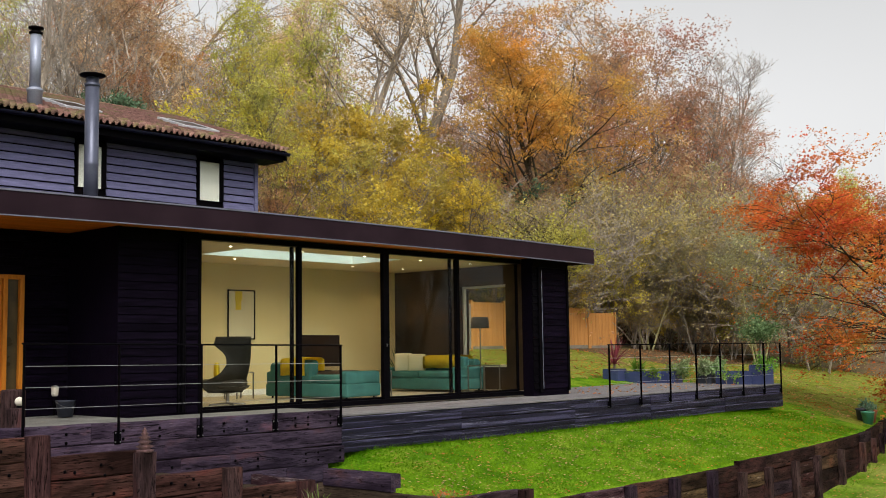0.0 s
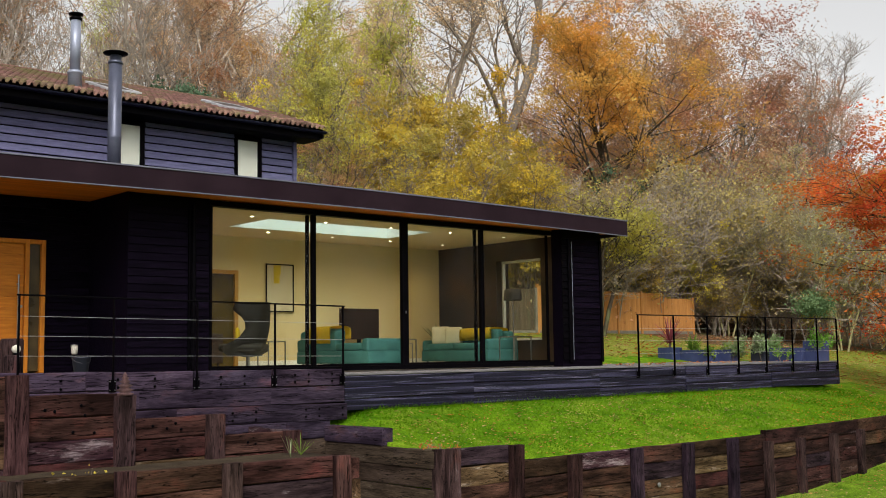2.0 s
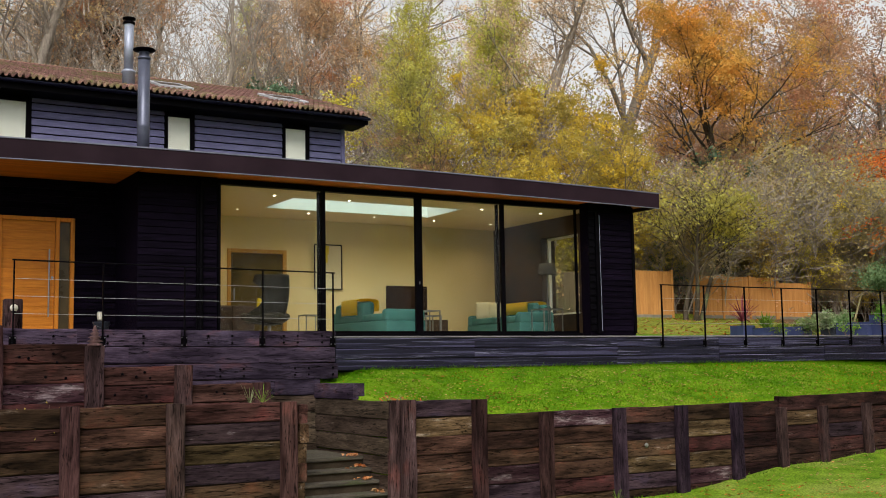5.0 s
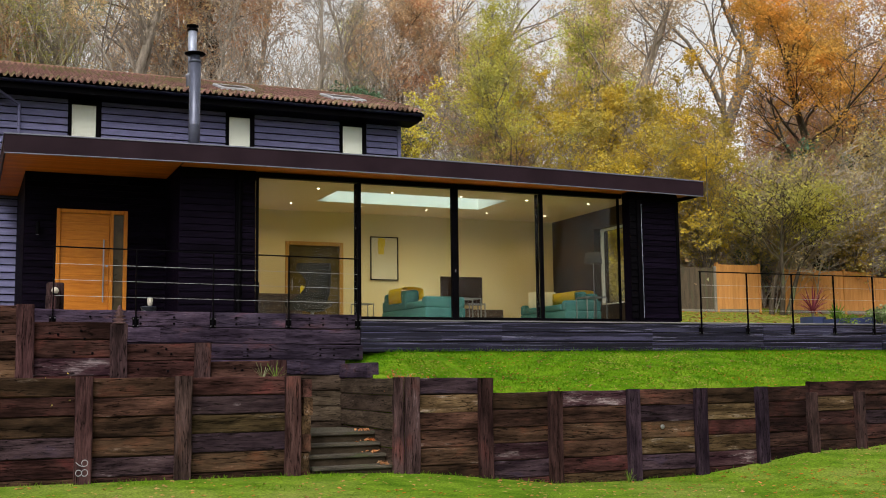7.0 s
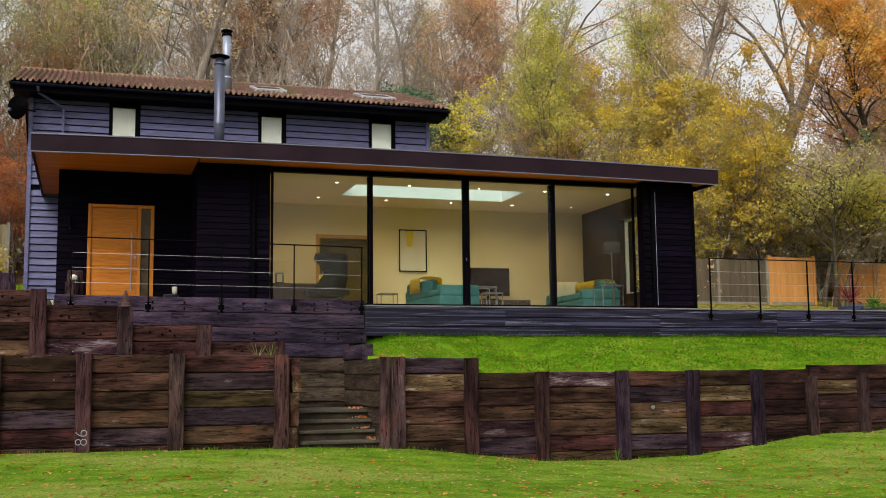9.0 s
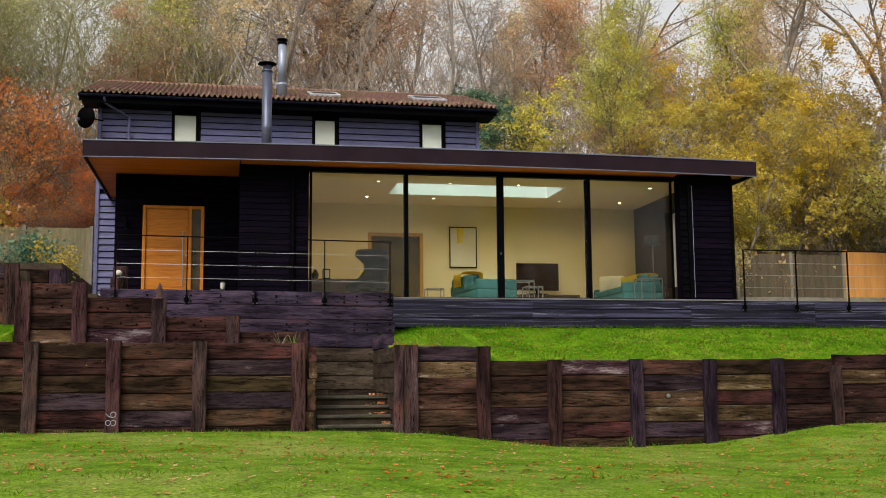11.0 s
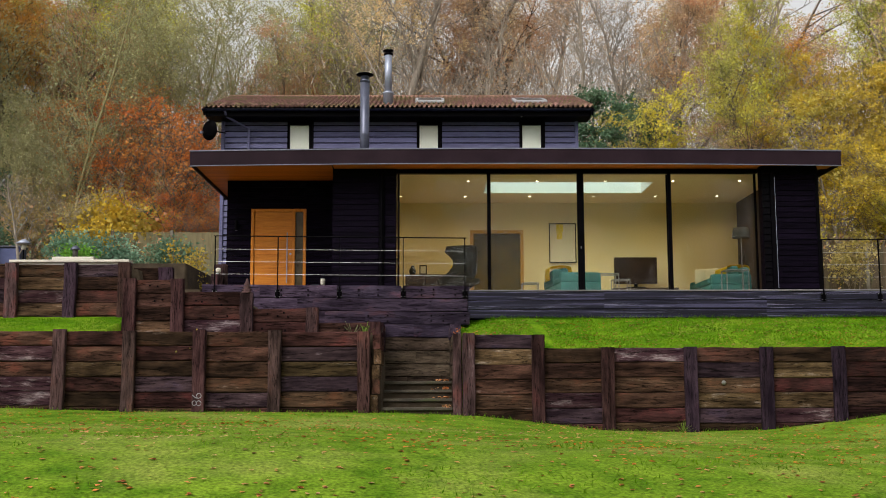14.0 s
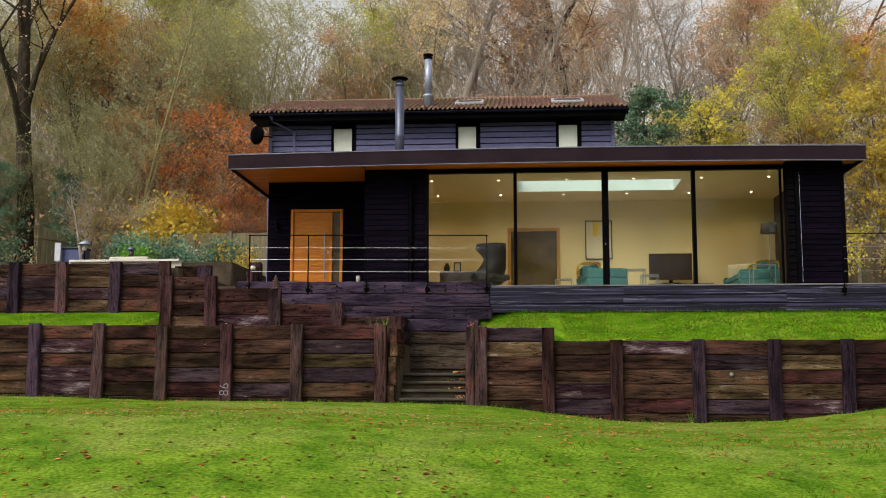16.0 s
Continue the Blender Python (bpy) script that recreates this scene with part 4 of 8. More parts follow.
soffit = struct("soffit", box(FX0 + 0.03, 7.9, FY0 + 0.03, 15.12, 2.835, 2.885), M_BLACKMETAL, "warm cedar boarded soffit under the roof overhang", "soffit")
n = 21
sb = mesh_of(box(-(7.86 - FX0) / 2, (7.86 - FX0) / 2, -0.049, 0.049, -0.01, 0.01, 0.004), "board", M_SOFFIT)
for i in range(n):
    y = FY0 + 0.09 + i * 0.1018
    piece("board", sb, soffit, Matrix.Translation(((FX0 + 7.9) / 2 + 0.01, y, 2.82)))
sb = mesh_of(box(-(5.28 - FX0) / 2, (5.28 - FX0) / 2, -0.049, 0.049, -0.01, 0.01, 0.004), "board", M_SOFFIT)
for i in range(31):
    piece("board", sb, soffit, Matrix.Translation(((FX0 + 5.3) / 2 + 0.01, FY0 + 0.09 + (21 + i) * 0.1018, 2.82)))
sb = mesh_of(box(-(FX1 - 7.94) / 2, (FX1 - 7.94) / 2, -0.049, 0.049, -0.01, 0.01, 0.004), "board", M_SOFFIT)
for i in range(8):
    piece("board", sb, soffit, Matrix.Translation(((FX1 + 7.9) / 2, FY0 + 0.09 + i * 0.1018, 2.82)))

# walls of the extension
PX0, PX1, PY = 7.90, 9.33, 13.68
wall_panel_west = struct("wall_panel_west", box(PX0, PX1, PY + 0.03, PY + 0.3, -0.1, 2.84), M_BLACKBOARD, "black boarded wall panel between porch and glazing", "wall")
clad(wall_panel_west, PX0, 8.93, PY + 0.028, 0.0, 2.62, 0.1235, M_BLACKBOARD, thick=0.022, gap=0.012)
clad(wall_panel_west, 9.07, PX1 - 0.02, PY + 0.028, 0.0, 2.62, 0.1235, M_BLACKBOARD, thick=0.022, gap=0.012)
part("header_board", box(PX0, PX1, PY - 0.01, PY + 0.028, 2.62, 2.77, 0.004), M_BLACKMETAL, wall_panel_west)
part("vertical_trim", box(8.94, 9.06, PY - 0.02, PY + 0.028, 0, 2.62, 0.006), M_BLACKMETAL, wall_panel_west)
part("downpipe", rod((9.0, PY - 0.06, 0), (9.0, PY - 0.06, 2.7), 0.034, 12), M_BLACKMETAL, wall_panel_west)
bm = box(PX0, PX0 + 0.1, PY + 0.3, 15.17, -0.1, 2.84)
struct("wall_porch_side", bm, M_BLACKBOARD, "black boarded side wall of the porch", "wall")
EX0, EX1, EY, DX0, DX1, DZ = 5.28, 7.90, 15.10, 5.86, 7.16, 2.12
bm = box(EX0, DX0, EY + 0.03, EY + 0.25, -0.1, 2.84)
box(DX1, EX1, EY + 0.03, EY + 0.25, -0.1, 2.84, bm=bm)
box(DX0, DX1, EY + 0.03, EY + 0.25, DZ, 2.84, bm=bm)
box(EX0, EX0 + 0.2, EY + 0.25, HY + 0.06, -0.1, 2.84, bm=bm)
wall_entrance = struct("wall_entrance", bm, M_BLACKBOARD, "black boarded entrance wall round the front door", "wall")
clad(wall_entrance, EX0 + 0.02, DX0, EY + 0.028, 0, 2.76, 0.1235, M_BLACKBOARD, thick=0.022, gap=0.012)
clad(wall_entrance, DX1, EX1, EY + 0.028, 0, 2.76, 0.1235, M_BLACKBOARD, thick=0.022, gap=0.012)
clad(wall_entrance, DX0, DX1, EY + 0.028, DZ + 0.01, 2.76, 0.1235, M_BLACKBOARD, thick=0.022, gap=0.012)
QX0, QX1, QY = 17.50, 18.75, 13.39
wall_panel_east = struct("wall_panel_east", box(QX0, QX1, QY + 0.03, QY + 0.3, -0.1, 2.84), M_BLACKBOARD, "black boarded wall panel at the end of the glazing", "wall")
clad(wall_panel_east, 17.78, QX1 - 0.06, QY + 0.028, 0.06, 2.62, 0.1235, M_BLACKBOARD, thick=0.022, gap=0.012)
clad(wall_panel_east, QX0, 17.66, QY + 0.028, 0.06, 2.62, 0.155, M_BLACKMETAL)
part("header_board", box(QX0, QX1, QY - 0.01, QY + 0.028, 2.62, 2.77, 0.004), M_BLACKMETAL, wall_panel_east)
part("vertical_trim", box(17.67, 17.77, QY - 0.03, QY + 0.028, 0, 2.62, 0.006), M_BLACKMETAL, wall_panel_east)
part("edge_strip", box(17.77, 17.778, QY - 0.034, QY + 0.0, 0.06, 2.55), M_FLUE_STEEL, wall_panel_east, "thin pale metal strip")
part("corner_trim", box(QX1 - 0.06, QX1 + 0.01, QY - 0.015, QY + 0.028, 0, 2.62, 0.006), M_BLACKMETAL, wall_panel_east)
# east wall with its window, dark inside
RW0, RW1, EWY0, EWY1, EWZ0, EWZ1 = 18.30, 18.70, 14.78, 16.22, 0.5, 2.36
bm = box(RW0, RW1, QY + 0.3, EWY0, -0.1, 2.84)
box(RW0, RW1, EWY1, 18.5, -0.1, 2.84, bm=bm)
box(RW0, RW1, EWY0, EWY1, -0.1, EWZ0, bm=bm)
box(RW0, RW1, EWY0, EWY1, EWZ1, 2.84, bm=bm)
struct("wall_east", bm, M_DARKWALL, "dark brown mottled end wall of the living room", "wall")
w = thing("window_side", Matrix.Translation((RW0, 0, 0)), "tall side window with pale frame looking into the garden", "window", "", "structure")
bm = box(0.18, 0.26, EWY0, EWY0 + 0.05, EWZ0, EWZ1, 0.004)
box(0.18, 0.26, EWY1 - 0.05, EWY1, EWZ0, EWZ1, 0.004, bm=bm)
box(0.18, 0.26, EWY0 + 0.05, EWY1 - 0.05, EWZ1 - 0.05, EWZ1, bm=bm)
box(0.18, 0.26, EWY0 + 0.05, EWY1 - 0.05, EWZ0, EWZ0 + 0.05, bm=bm)
part("window_frame", bm, M_WHITEPAINT, w)
part("pane", box(0.21, 0.22, EWY0 + 0.05, EWY1 - 0.05, EWZ0 + 0.05, EWZ1 - 0.05), M_GLASS, w).visible_shadow = False
# back wall with the inner door
BX0, BX1, BY, BDX0, BDX1, BDZ = 7.98, 18.3, 18.27, 11.16, 12.58, 2.06
bm = box(BX0, BDX0, BY, BY + 0.08, -0.05, 2.84)
box(BDX1, BX1, BY, BY + 0.08, -0.05, 2.84, bm=bm)
box(BDX0, BDX1, BY, BY + 0.08, BDZ, 2.84, bm=bm)
struct("wall_back", bm, M_PLASTER, "plain cream plastered living room back wall", "wall")
struct("wall_west", box(7.98, 8.03, 14.0, BY, -0.05, 2.84), M_PLASTER, "plain cream plastered living room side wall", "wall")
inner = thing("door_2", Matrix.Translation((BDX0, BY, 0)), "dark glazed inner door in a golden oak frame, closed", "door", "", "structure")
wdt = BDX1 - BDX0
bm = box(0, 0.09, -0.03, 0.08, 0, BDZ, 0.006)
box(wdt - 0.09, wdt, -0.03, 0.08, 0, BDZ, 0.006, bm=bm)
box(0.09, wdt - 0.09, -0.03, 0.08, BDZ - 0.09, BDZ, 0.006, bm=bm)
part("door_frame", bm, M_OAK_GOLD, inner, "golden oak frame")
leaf = part("door_leaf", box(0.09, wdt - 0.09, 0.02, 0.06, 0.0, BDZ - 0.09, 0.004), M_DOOR_REFLECTION, inner, "dark glass leaf with olive-brown reflection painted on")
part("handle", box(0.16, 0.18, -0.03, 0.02, 0.9, 1.15, 0.004), M_CHROME, leaf, "steel handle")
struct("wall_back_core", box(BX0, BX1, BY + 0.085, BY + 0.115, 0, 2.84), M_DARKWALL, "blind masonry behind the living room wall", "wall")
bm = box(BX0, SKX0, 13.8, BY, 2.79, 2.855)
box(SKX1, BX1, 13.8, BY, 2.79, 2.855, bm=bm)
box(SKX0, SKX1, 13.8, SKY0, 2.79, 2.855, bm=bm)
box(SKX0, SKX1, SKY1, BY, 2.79, 2.855, bm=bm)
struct("ceiling", bm, M_CEILING, "smooth pale ceiling with long rooflight opening", "ceiling")
bm = box(SKX0 - 0.02, SKX0 + 0.01, SKY0, SKY1, 2.785, 3.19)
box(SKX1 - 0.01, SKX1 + 0.02, SKY0, SKY1, 2.785, 3.19, bm=bm)
box(SKX0 + 0.01, SKX1 - 0.01, SKY0 - 0.02, SKY0 + 0.01, 2.785, 3.19, bm=bm)
box(SKX0 + 0.01, SKX1 - 0.01, SKY1 - 0.01, SKY1 + 0.02, 2.785, 3.19, bm=bm)
struct("trim_rooflight", bm, M_WHITEPAINT, "white painted lining of the rooflight opening", "trim")
struct("floor", box(8.0, 18.3, 13.72, BY, -0.08, 0.0), M_FLOORTILE, "pale stone-coloured living room floor", "floor")
bm = box(BX0 + 0.06, BDX0, BY - 0.018, BY, 0, 0.12, 0.004)
box(BDX1, BX1, BY - 0.018, BY, 0, 0.12, 0.004, bm=bm)
struct("baseboard", bm, M_WHITEPAINT, "white painted baseboard along the back wall", "baseboard")

# sliding glazing
GY = 13.75
glaz = thing("sliding_glazing", Matrix.Translation((0, GY, 0)), "four tall sliding glass panels in slim black metal frames", "glazed doors", "", "structure")
part("track", box(9.33, 17.5, -0.08, 0.10, -0.06, 0.02, 0.004), M_BLACKMETAL, glaz)
part("head_frame", box(9.33, 17.5, -0.06, 0.10, 2.70, 2.79, 0.004), M_BLACKMETAL, glaz)
EDGES = [9.35, 11.40, 13.46, 15.48, 17.48]
for i, (a, b) in enumerate(zip(EDGES, EDGES[1:])):
    yo = (0.0, 0.05, 0.0, 0.05)[i]
    panel = part("sliding_panel", box(a, a + 0.05, yo - 0.025, yo + 0.025, 0.02, 2.70, 0.004), M_BLACKMETAL, glaz)
    bm = box(b - 0.05 + (0.03 if i < 3 else 0), b + (0.03 if i < 3 else 0), yo - 0.025, yo + 0.025, 0.02, 2.70, 0.004)
    part("stile", bm, M_BLACKMETAL, panel)
    part("rail", box(a + 0.05, b - 0.02, yo - 0.025, yo + 0.025, 0.02, 0.06), M_BLACKMETAL, panel)
    pn = part("pane", box(a + 0.04, b - 0.01, yo - 0.004, yo + 0.004, 0.05, 2.72), M_GLASS, panel)
    pn.visible_shadow = False
part("mullion", box(13.40, 13.55, -0.06, 0.02, 0, 2.71, 0.006), M_BLACKMETAL, glaz)
for x in (11.37, 15.45):
    part("mullion", box(x, x + 0.08, -0.05, 0.0, 0, 2.71, 0.006), M_BLACKMETAL, glaz)
    part("mullion", box(x + 0.01, x + 0.075, 0.16, 0.21, 0, 2.71, 0.006), M_BLACKMETAL, glaz)
part("pull_handle", box(13.46, 13.475, -0.085, -0.06, 0.98, 1.03, 0.003), M_CHROME, glaz, "small steel pull")

# front door
door = thing("door_1", Matrix.Translation((DX0, EY, 0)), "orange oak front door with long steel handle and glazed sidelight", "door", "", "structure")
dw = DX1 - DX0
bm = box(0, 0.07, -0.02, 0.16, 0, DZ, 0.006)
box(0.97, 1.04, -0.02, 0.16, 0, DZ, 0.006, bm=bm)
box(dw - 0.07, dw, -0.02, 0.16, 0, DZ, 0.006, bm=bm)
box(0.07, 0.97, -0.02, 0.16, DZ - 0.07, DZ, 0.006, bm=bm)
box(1.04, dw - 0.07, -0.02, 0.16, DZ - 0.07, DZ, 0.006, bm=bm)
part("door_frame", bm, M_OAK, door)
leaf = part("door_leaf", box(0.07, 0.97, 0.045, 0.09, 0.02, DZ - 0.07), M_OAK_H, door)
slat = mesh_of(box(-0.445, 0.445, -0.012, 0.012, -0.084, 0.084, 0.005), "slat", M_OAK_H)
for i in range(12):
    piece("slat", slat, leaf, Matrix.Translation((0.52, 0.035, 0.105 + i * 0.1685)))
bm = rod((0.86, -0.05, 0.35), (0.86, -0.05, 1.55), 0.014, 12)
rod((0.86, -0.05, 0.5), (0.86, 0.03, 0.5), 0.009, bm=bm)
rod((0.86, -0.05, 1.4), (0.86, 0.03, 1.4), 0.009, bm=bm)
part("pull_handle", bm, M_CHROME, leaf, "long steel pull handle")
part("lock", rod((0.93, 0.02, 1.05), (0.93, 0.03, 1.05), 0.025, 16), M_CHROME, leaf, "steel lock")
part("sidelight_pane", box(1.04, dw - 0.07, 0.05, 0.06, 0.03, DZ - 0.07), M_SIDELIGHT, door, "dark sidelight glass tinted with a brown reflection")
lamp = thing("wall_light", Matrix.Translation((5.52, EY - 0.02, 1.72)), "slim black wall light beside the front door", "wall light")
part("body", cone(0.035, 0.035, -0.12, 0.12, 0, -0.06, 16), M_BLACKMETAL, lamp)
part("back_plate", box(-0.04, 0.04, -0.02, 0.0, -0.06, 0.06, 0.004), M_BLACKMETAL, lamp)
part("lens", cone(0.028, 0.028, -0.125, -0.119, 0, -0.06, 16), M_TRIM, lamp)

# ---- living room lights ----
for row, (y, xs) in enumerate(((15.12, (9.35, 11.0, 12.65, 14.28, 15.9, 17.5)), (17.2, (9.35, 11.0, 12.66, 14.3, 15.9, 17.5)))):
    for x in xs:
        d = thing("downlight", Matrix.Translation((x, y, 2.79)), "small round recessed downlight, lit warm white", "downlight", "ceiling downlights")
        part("bezel", lathe([(0.035, -0.001), (0.05, -0.004), (0.052, 0.0), (0.036, 0.002)], 18), M_WHITEPAINT, d)
        part("lamp_face", cone(0.026, 0.026, -0.006, -0.001, n=18), M_LED, d, "glowing lamp face")
        ld = bpy.data.lights.new("downlight_beam", "SPOT")
        ld.energy, ld.color, ld.spot_size, ld.spot_blend, ld.shadow_soft_size = 42, (1.0, 0.76, 0.43), radians(145), 0.9, 0.04
        lo = new("downlight_beam", ld)
        lo.location = (x, y, 2.77)


# ---- front retaining wall of sleepers ----
def wall_thing(name, label):
    return thing(name, Matrix.Identity(4), label, "retaining wall", "", "structure")


rng = random.Random(11)
front = wall_thing("retaining_wall_front", "low curved retaining wall of stacked dark reclaimed timber sleepers")
LEFT_POSTS = [-7.1, -5.8, -4.5, -3.2, -1.9, -0.55, 0.78, 2.07, 3.34, 4.60, 5.88, 7.24, 8.86]
RIGHT_POSTS = [10.77, 12.04, 13.31, 14.82, 16.20, 17.53, 18.70, 19.86, 21.2, 22.4, 24.1, 25.9, 27.3, 28.8, 30.4, 32.0]


def top_at(x):
    return float(np.interp(x, [-8, 2, 9, 10.7, 12.10, 12.11, 18.2, 18.21, 32], [-1.02, -1.04, -1.09, -1.13, -1.15, -1.39, -1.38, -1.31, -1.25]))


def run_of_boards(parent, p, q, material, pitch=0.272):
    """Stack the boards of one bay between two posts."""
    y0, y1 = wall_y(p), wall_y(q)
    length, turn = math.hypot(q - p, y1 - y0), math.atan2(y1 - y0, q - p)
    mid = (p + q) / 2
    z = top_at(mid)
    part("backing", box(-length / 2, length / 2, 0.09, 0.11, -1.9, -0.06), M_SOIL, parent).matrix_local = Matrix.Translation((mid, (y0 + y1) / 2, z)) @ Matrix.Rotation(turn, 4, "Z")
    low = min(lower_lawn(p, y0 - 0.1), lower_lawn(q, y1 - 0.1)) - 0.12
    while z > low:
        h = pitch + rng.uniform(-0.014, 0.014)
        m = Matrix.Translation((mid, (y0 + y1) / 2 + 0.06 + rng.uniform(-0.012, 0.012), z - h / 2)) @ Matrix.Rotation(turn, 4, "Z") @ Matrix.Rotation(rng.uniform(-0.004, 0.004), 4, "Y")
        # bays beyond x 17.4 take mostly the darker red-brown timber
        sleeper(parent, 0, length, 0, 0, h, 0.12, M_SLEEPER_DARKRED if p > 17.4 and rng.random() < 0.8 else material, m=m)
        z -= h


for a, b in zip(LEFT_POSTS, LEFT_POSTS[1:]):
    run_of_boards(front, a, b, M_SLEEPER)
for a, b in zip(RIGHT_POSTS, RIGHT_POSTS[1:]):
    run_of_boards(front, a, b, M_SLEEPER)
chalk_post = None
for x in LEFT_POSTS + RIGHT_POSTS:
    y = wall_y(x)
    drop = 0.0 if x < 18.1 else 0.22
    turn = math.atan2(wall_y(x + 0.4) - wall_y(x - 0.4), 0.8)
    zt = (top_at(x) if x != 12.04 else -1.15) - drop + rng.uniform(0.0, 0.025)
    zb = lower_lawn(x, y - 0.2) - 0.15
    po = post(front, x, y - 0.125, zb, zt, 0.23 if x < 18 else 0.2, 0.13, M_SLEEPER_POST, turn)
    if x == 5.88:
        chalk_post = po
chalk_text = bpy.data.curves.new("chalk_mark", "FONT")
chalk_text.body, chalk_text.size, chalk_text.extrude, chalk_text.offset = "86", 0.26, 0.0015, -0.007
chalk_text.align_x, chalk_text.align_y = "CENTER", "CENTER"
chalk_guide = new("chalk_guide", chalk_text)
chalk_mesh = bpy.data.meshes.new_from_object(chalk_guide)
bpy.data.objects.remove(chalk_guide)
chalk_mesh.materials.clear()
chalk_mesh.materials.append(M_CHALK)
chalk = new("chalk_mark", chalk_mesh)
chalk.parent = chalk_post
chalk.matrix_local = chalk_post.matrix_basis.inverted() @ Matrix.Translation((5.875, wall_y(5.88) - 0.129, -2.30)) @ Matrix.Rotation(radians(90), 4, "X") @ Matrix.Rotation(radians(90), 4, "Z")
chalk["label"] = "white chalk number 86 written sideways"
spot = thing("wall_spotlight", Matrix.Translation((15.42, wall_y(15.4) - 0.02, -2.03)), "small round pale light set in the sleeper wall", "wall light")
part("lens", lathe([(0.038, 0), (0.042, 0.012), (0.03, 0.026), (0.01, 0.032)], 16), M_PAVING, spot, "pale dome lens")
spot.rotation_euler = (radians(90), 0, 0)

# ---- stairs recess ----
stairs = wall_thing("stair_walls", "timber sleeper walls lining the garden steps")
z = -1.13
for k in range(6):
    # west return, its board ends showing
    sleeper(stairs, -0.65, 0.65, 0, 0, 0.272, 0.14, M_SLEEPER, m=Matrix.Translation((9.08 + rng.uniform(-0.03, 0.03), 10.08, z - 0.136)) @ Matrix.Rotation(radians(90), 4, "Z"))
    sleeper(stairs, -1.35, 1.35, 0, 0, 0.272, 0.14, M_SLEEPER_GREY, m=Matrix.Translation((10.56 + rng.uniform(-0.015, 0.015), 10.81, z - 0.136)) @ Matrix.Rotation(radians(90), 4, "Z"))
    z -= 0.272
sleeper(stairs, -0.72, 0.72, 0, 0, 0.26, 0.2, M_SLEEPER_DARK, m=Matrix.Translation((10.56, 11.34, -1.0)) @ Matrix.Rotation(radians(90), 4, "Z"))
post(stairs, 10.56, 9.40, -2.7, -1.12, 0.16, 0.12, M_SLEEPER_POST)
steps = thing("garden_steps", Matrix.Identity(4), "worn mossy timber garden steps between sleeper walls", "steps")
M_STEP = surface("mossy_step_wood", (0.030, 0.025, 0.018), (0.085, 0.070, 0.052), 2, 0.9, 0.5, 24, (1, 6, 6), c3=(0.046, 0.055, 0.016), c3_scale=1.2, c3_amount=0.52, grain=1.4)
for y, zt in ((9.50, -2.46), (9.76, -2.30), (10.02, -2.14), (10.28, -1.98)):
    part("tread", box(9.2, 10.48, y, y + 0.30, zt - 0.055, zt, 0.012), M_STEP, steps, "mossy worn tread")
    part("riser", box(9.2, 10.48, y + 0.05, y + 0.09, zt - 0.17, zt - 0.055), M_SOIL, steps, "dark riser")
part("landing", box(9.2, 10.48, 10.55, 12.05, -2.12, -1.985, 0.01), M_STEP, steps)

# ---- raised sleeper deck in front of the porch ----
deck_wall = wall_thing("retaining_wall_deck", "bolted dark timber sleeper wall below the porch terrace")
SEAMS = [[5.35, 6.55, 8.15, 9.5, 10.87], [5.35, 7.3, 9.45, 10.87], [5.35, 6.3, 7.9, 8.75, 10.87], [5.35, 7.5, 9.75, 10.56], [7.5, 9.15, 10.56], [8.9, 9.75, 10.56], [8.9, 10.56], [8.9, 9.6, 10.56], [8.9, 10.56]]
z = 0.0
for k, row in enumerate(SEAMS):
    for a, b in zip(row, row[1:]):
        mid = (a + b) / 2
        m = Matrix.Translation((mid, 12.125 + rng.uniform(-0.008, 0.008), z - 0.135 + 0.008 * (10.87 - mid))) @ Matrix.Rotation(0.008, 4, "Y")
        sleeper(deck_wall, a, b, 0, z - 0.27, z, 0.13, M_SLEEPER_DARK if k < 4 else M_SLEEPER_GREY, m=m)
    z -= 0.27
sleeper(deck_wall, -1.4, 1.4, 0, 0, 0.27, 0.13, M_SLEEPER_DARK, m=Matrix.Translation((5.42, 13.5, -0.135)) @ Matrix.Rotation(radians(90), 4, "Z"))
sleeper(deck_wall, -0.07, 0.07, 0, 0, 0.27, 0.13, M_SLEEPER_DARK, m=Matrix.Translation((10.8, 12.2, -0.14)))
bolt = mesh_of(lathe([(0.02, 0), (0.02, 0.008), (0.012, 0.012)], 8), "bolt", M_BLACKMETAL)
for a in (6.2, 7.0, 7.55, 8.6, 9.0, 9.9, 10.15, 10.6):
    for dz in (-0.08, -0.19):
        for k in (0, 2):
            piece("bolt", bolt, deck_wall, Matrix.Translation((a + 0.1 * k, 12.045, dz - 0.27 * k)) @ Matrix.Rotation(radians(90), 4, "X"))
paving = thing("paving", Matrix.Identity(4), "pale paving slabs on the porch terrace", "paving", "", "structure")
slab = mesh_of(box(-0.295, 0.295, -0.295, 0.295, -0.03, 0.0, 0.006), "slab", M_PAVING)
for i in range(9):
    for j in range(5):
        x, y = 5.82 + i * 0.6, 12.52 + j * 0.6
        if x < 10.7 and (x < 7.75 or y < 13.4):
            piece("slab", slab, paving, Matrix.Translation((x, y, -0.015)))
struct("paving_bed", box(5.5, 10.86, 12.2, 15.0, -0.3, -0.046), M_CONCRETE, "concrete bed under the terrace paving", "paving bed")
struct("paving_side", box(4.12, 5.3, 13.2, 17.9, -0.2, 0.02), M_STONE, "pale concrete paving beside the house corner", "paving")

part("backing", box(5.4, 10.5, 12.16, 12.18, -2.1, -0.04), M_SOIL, deck_wall)
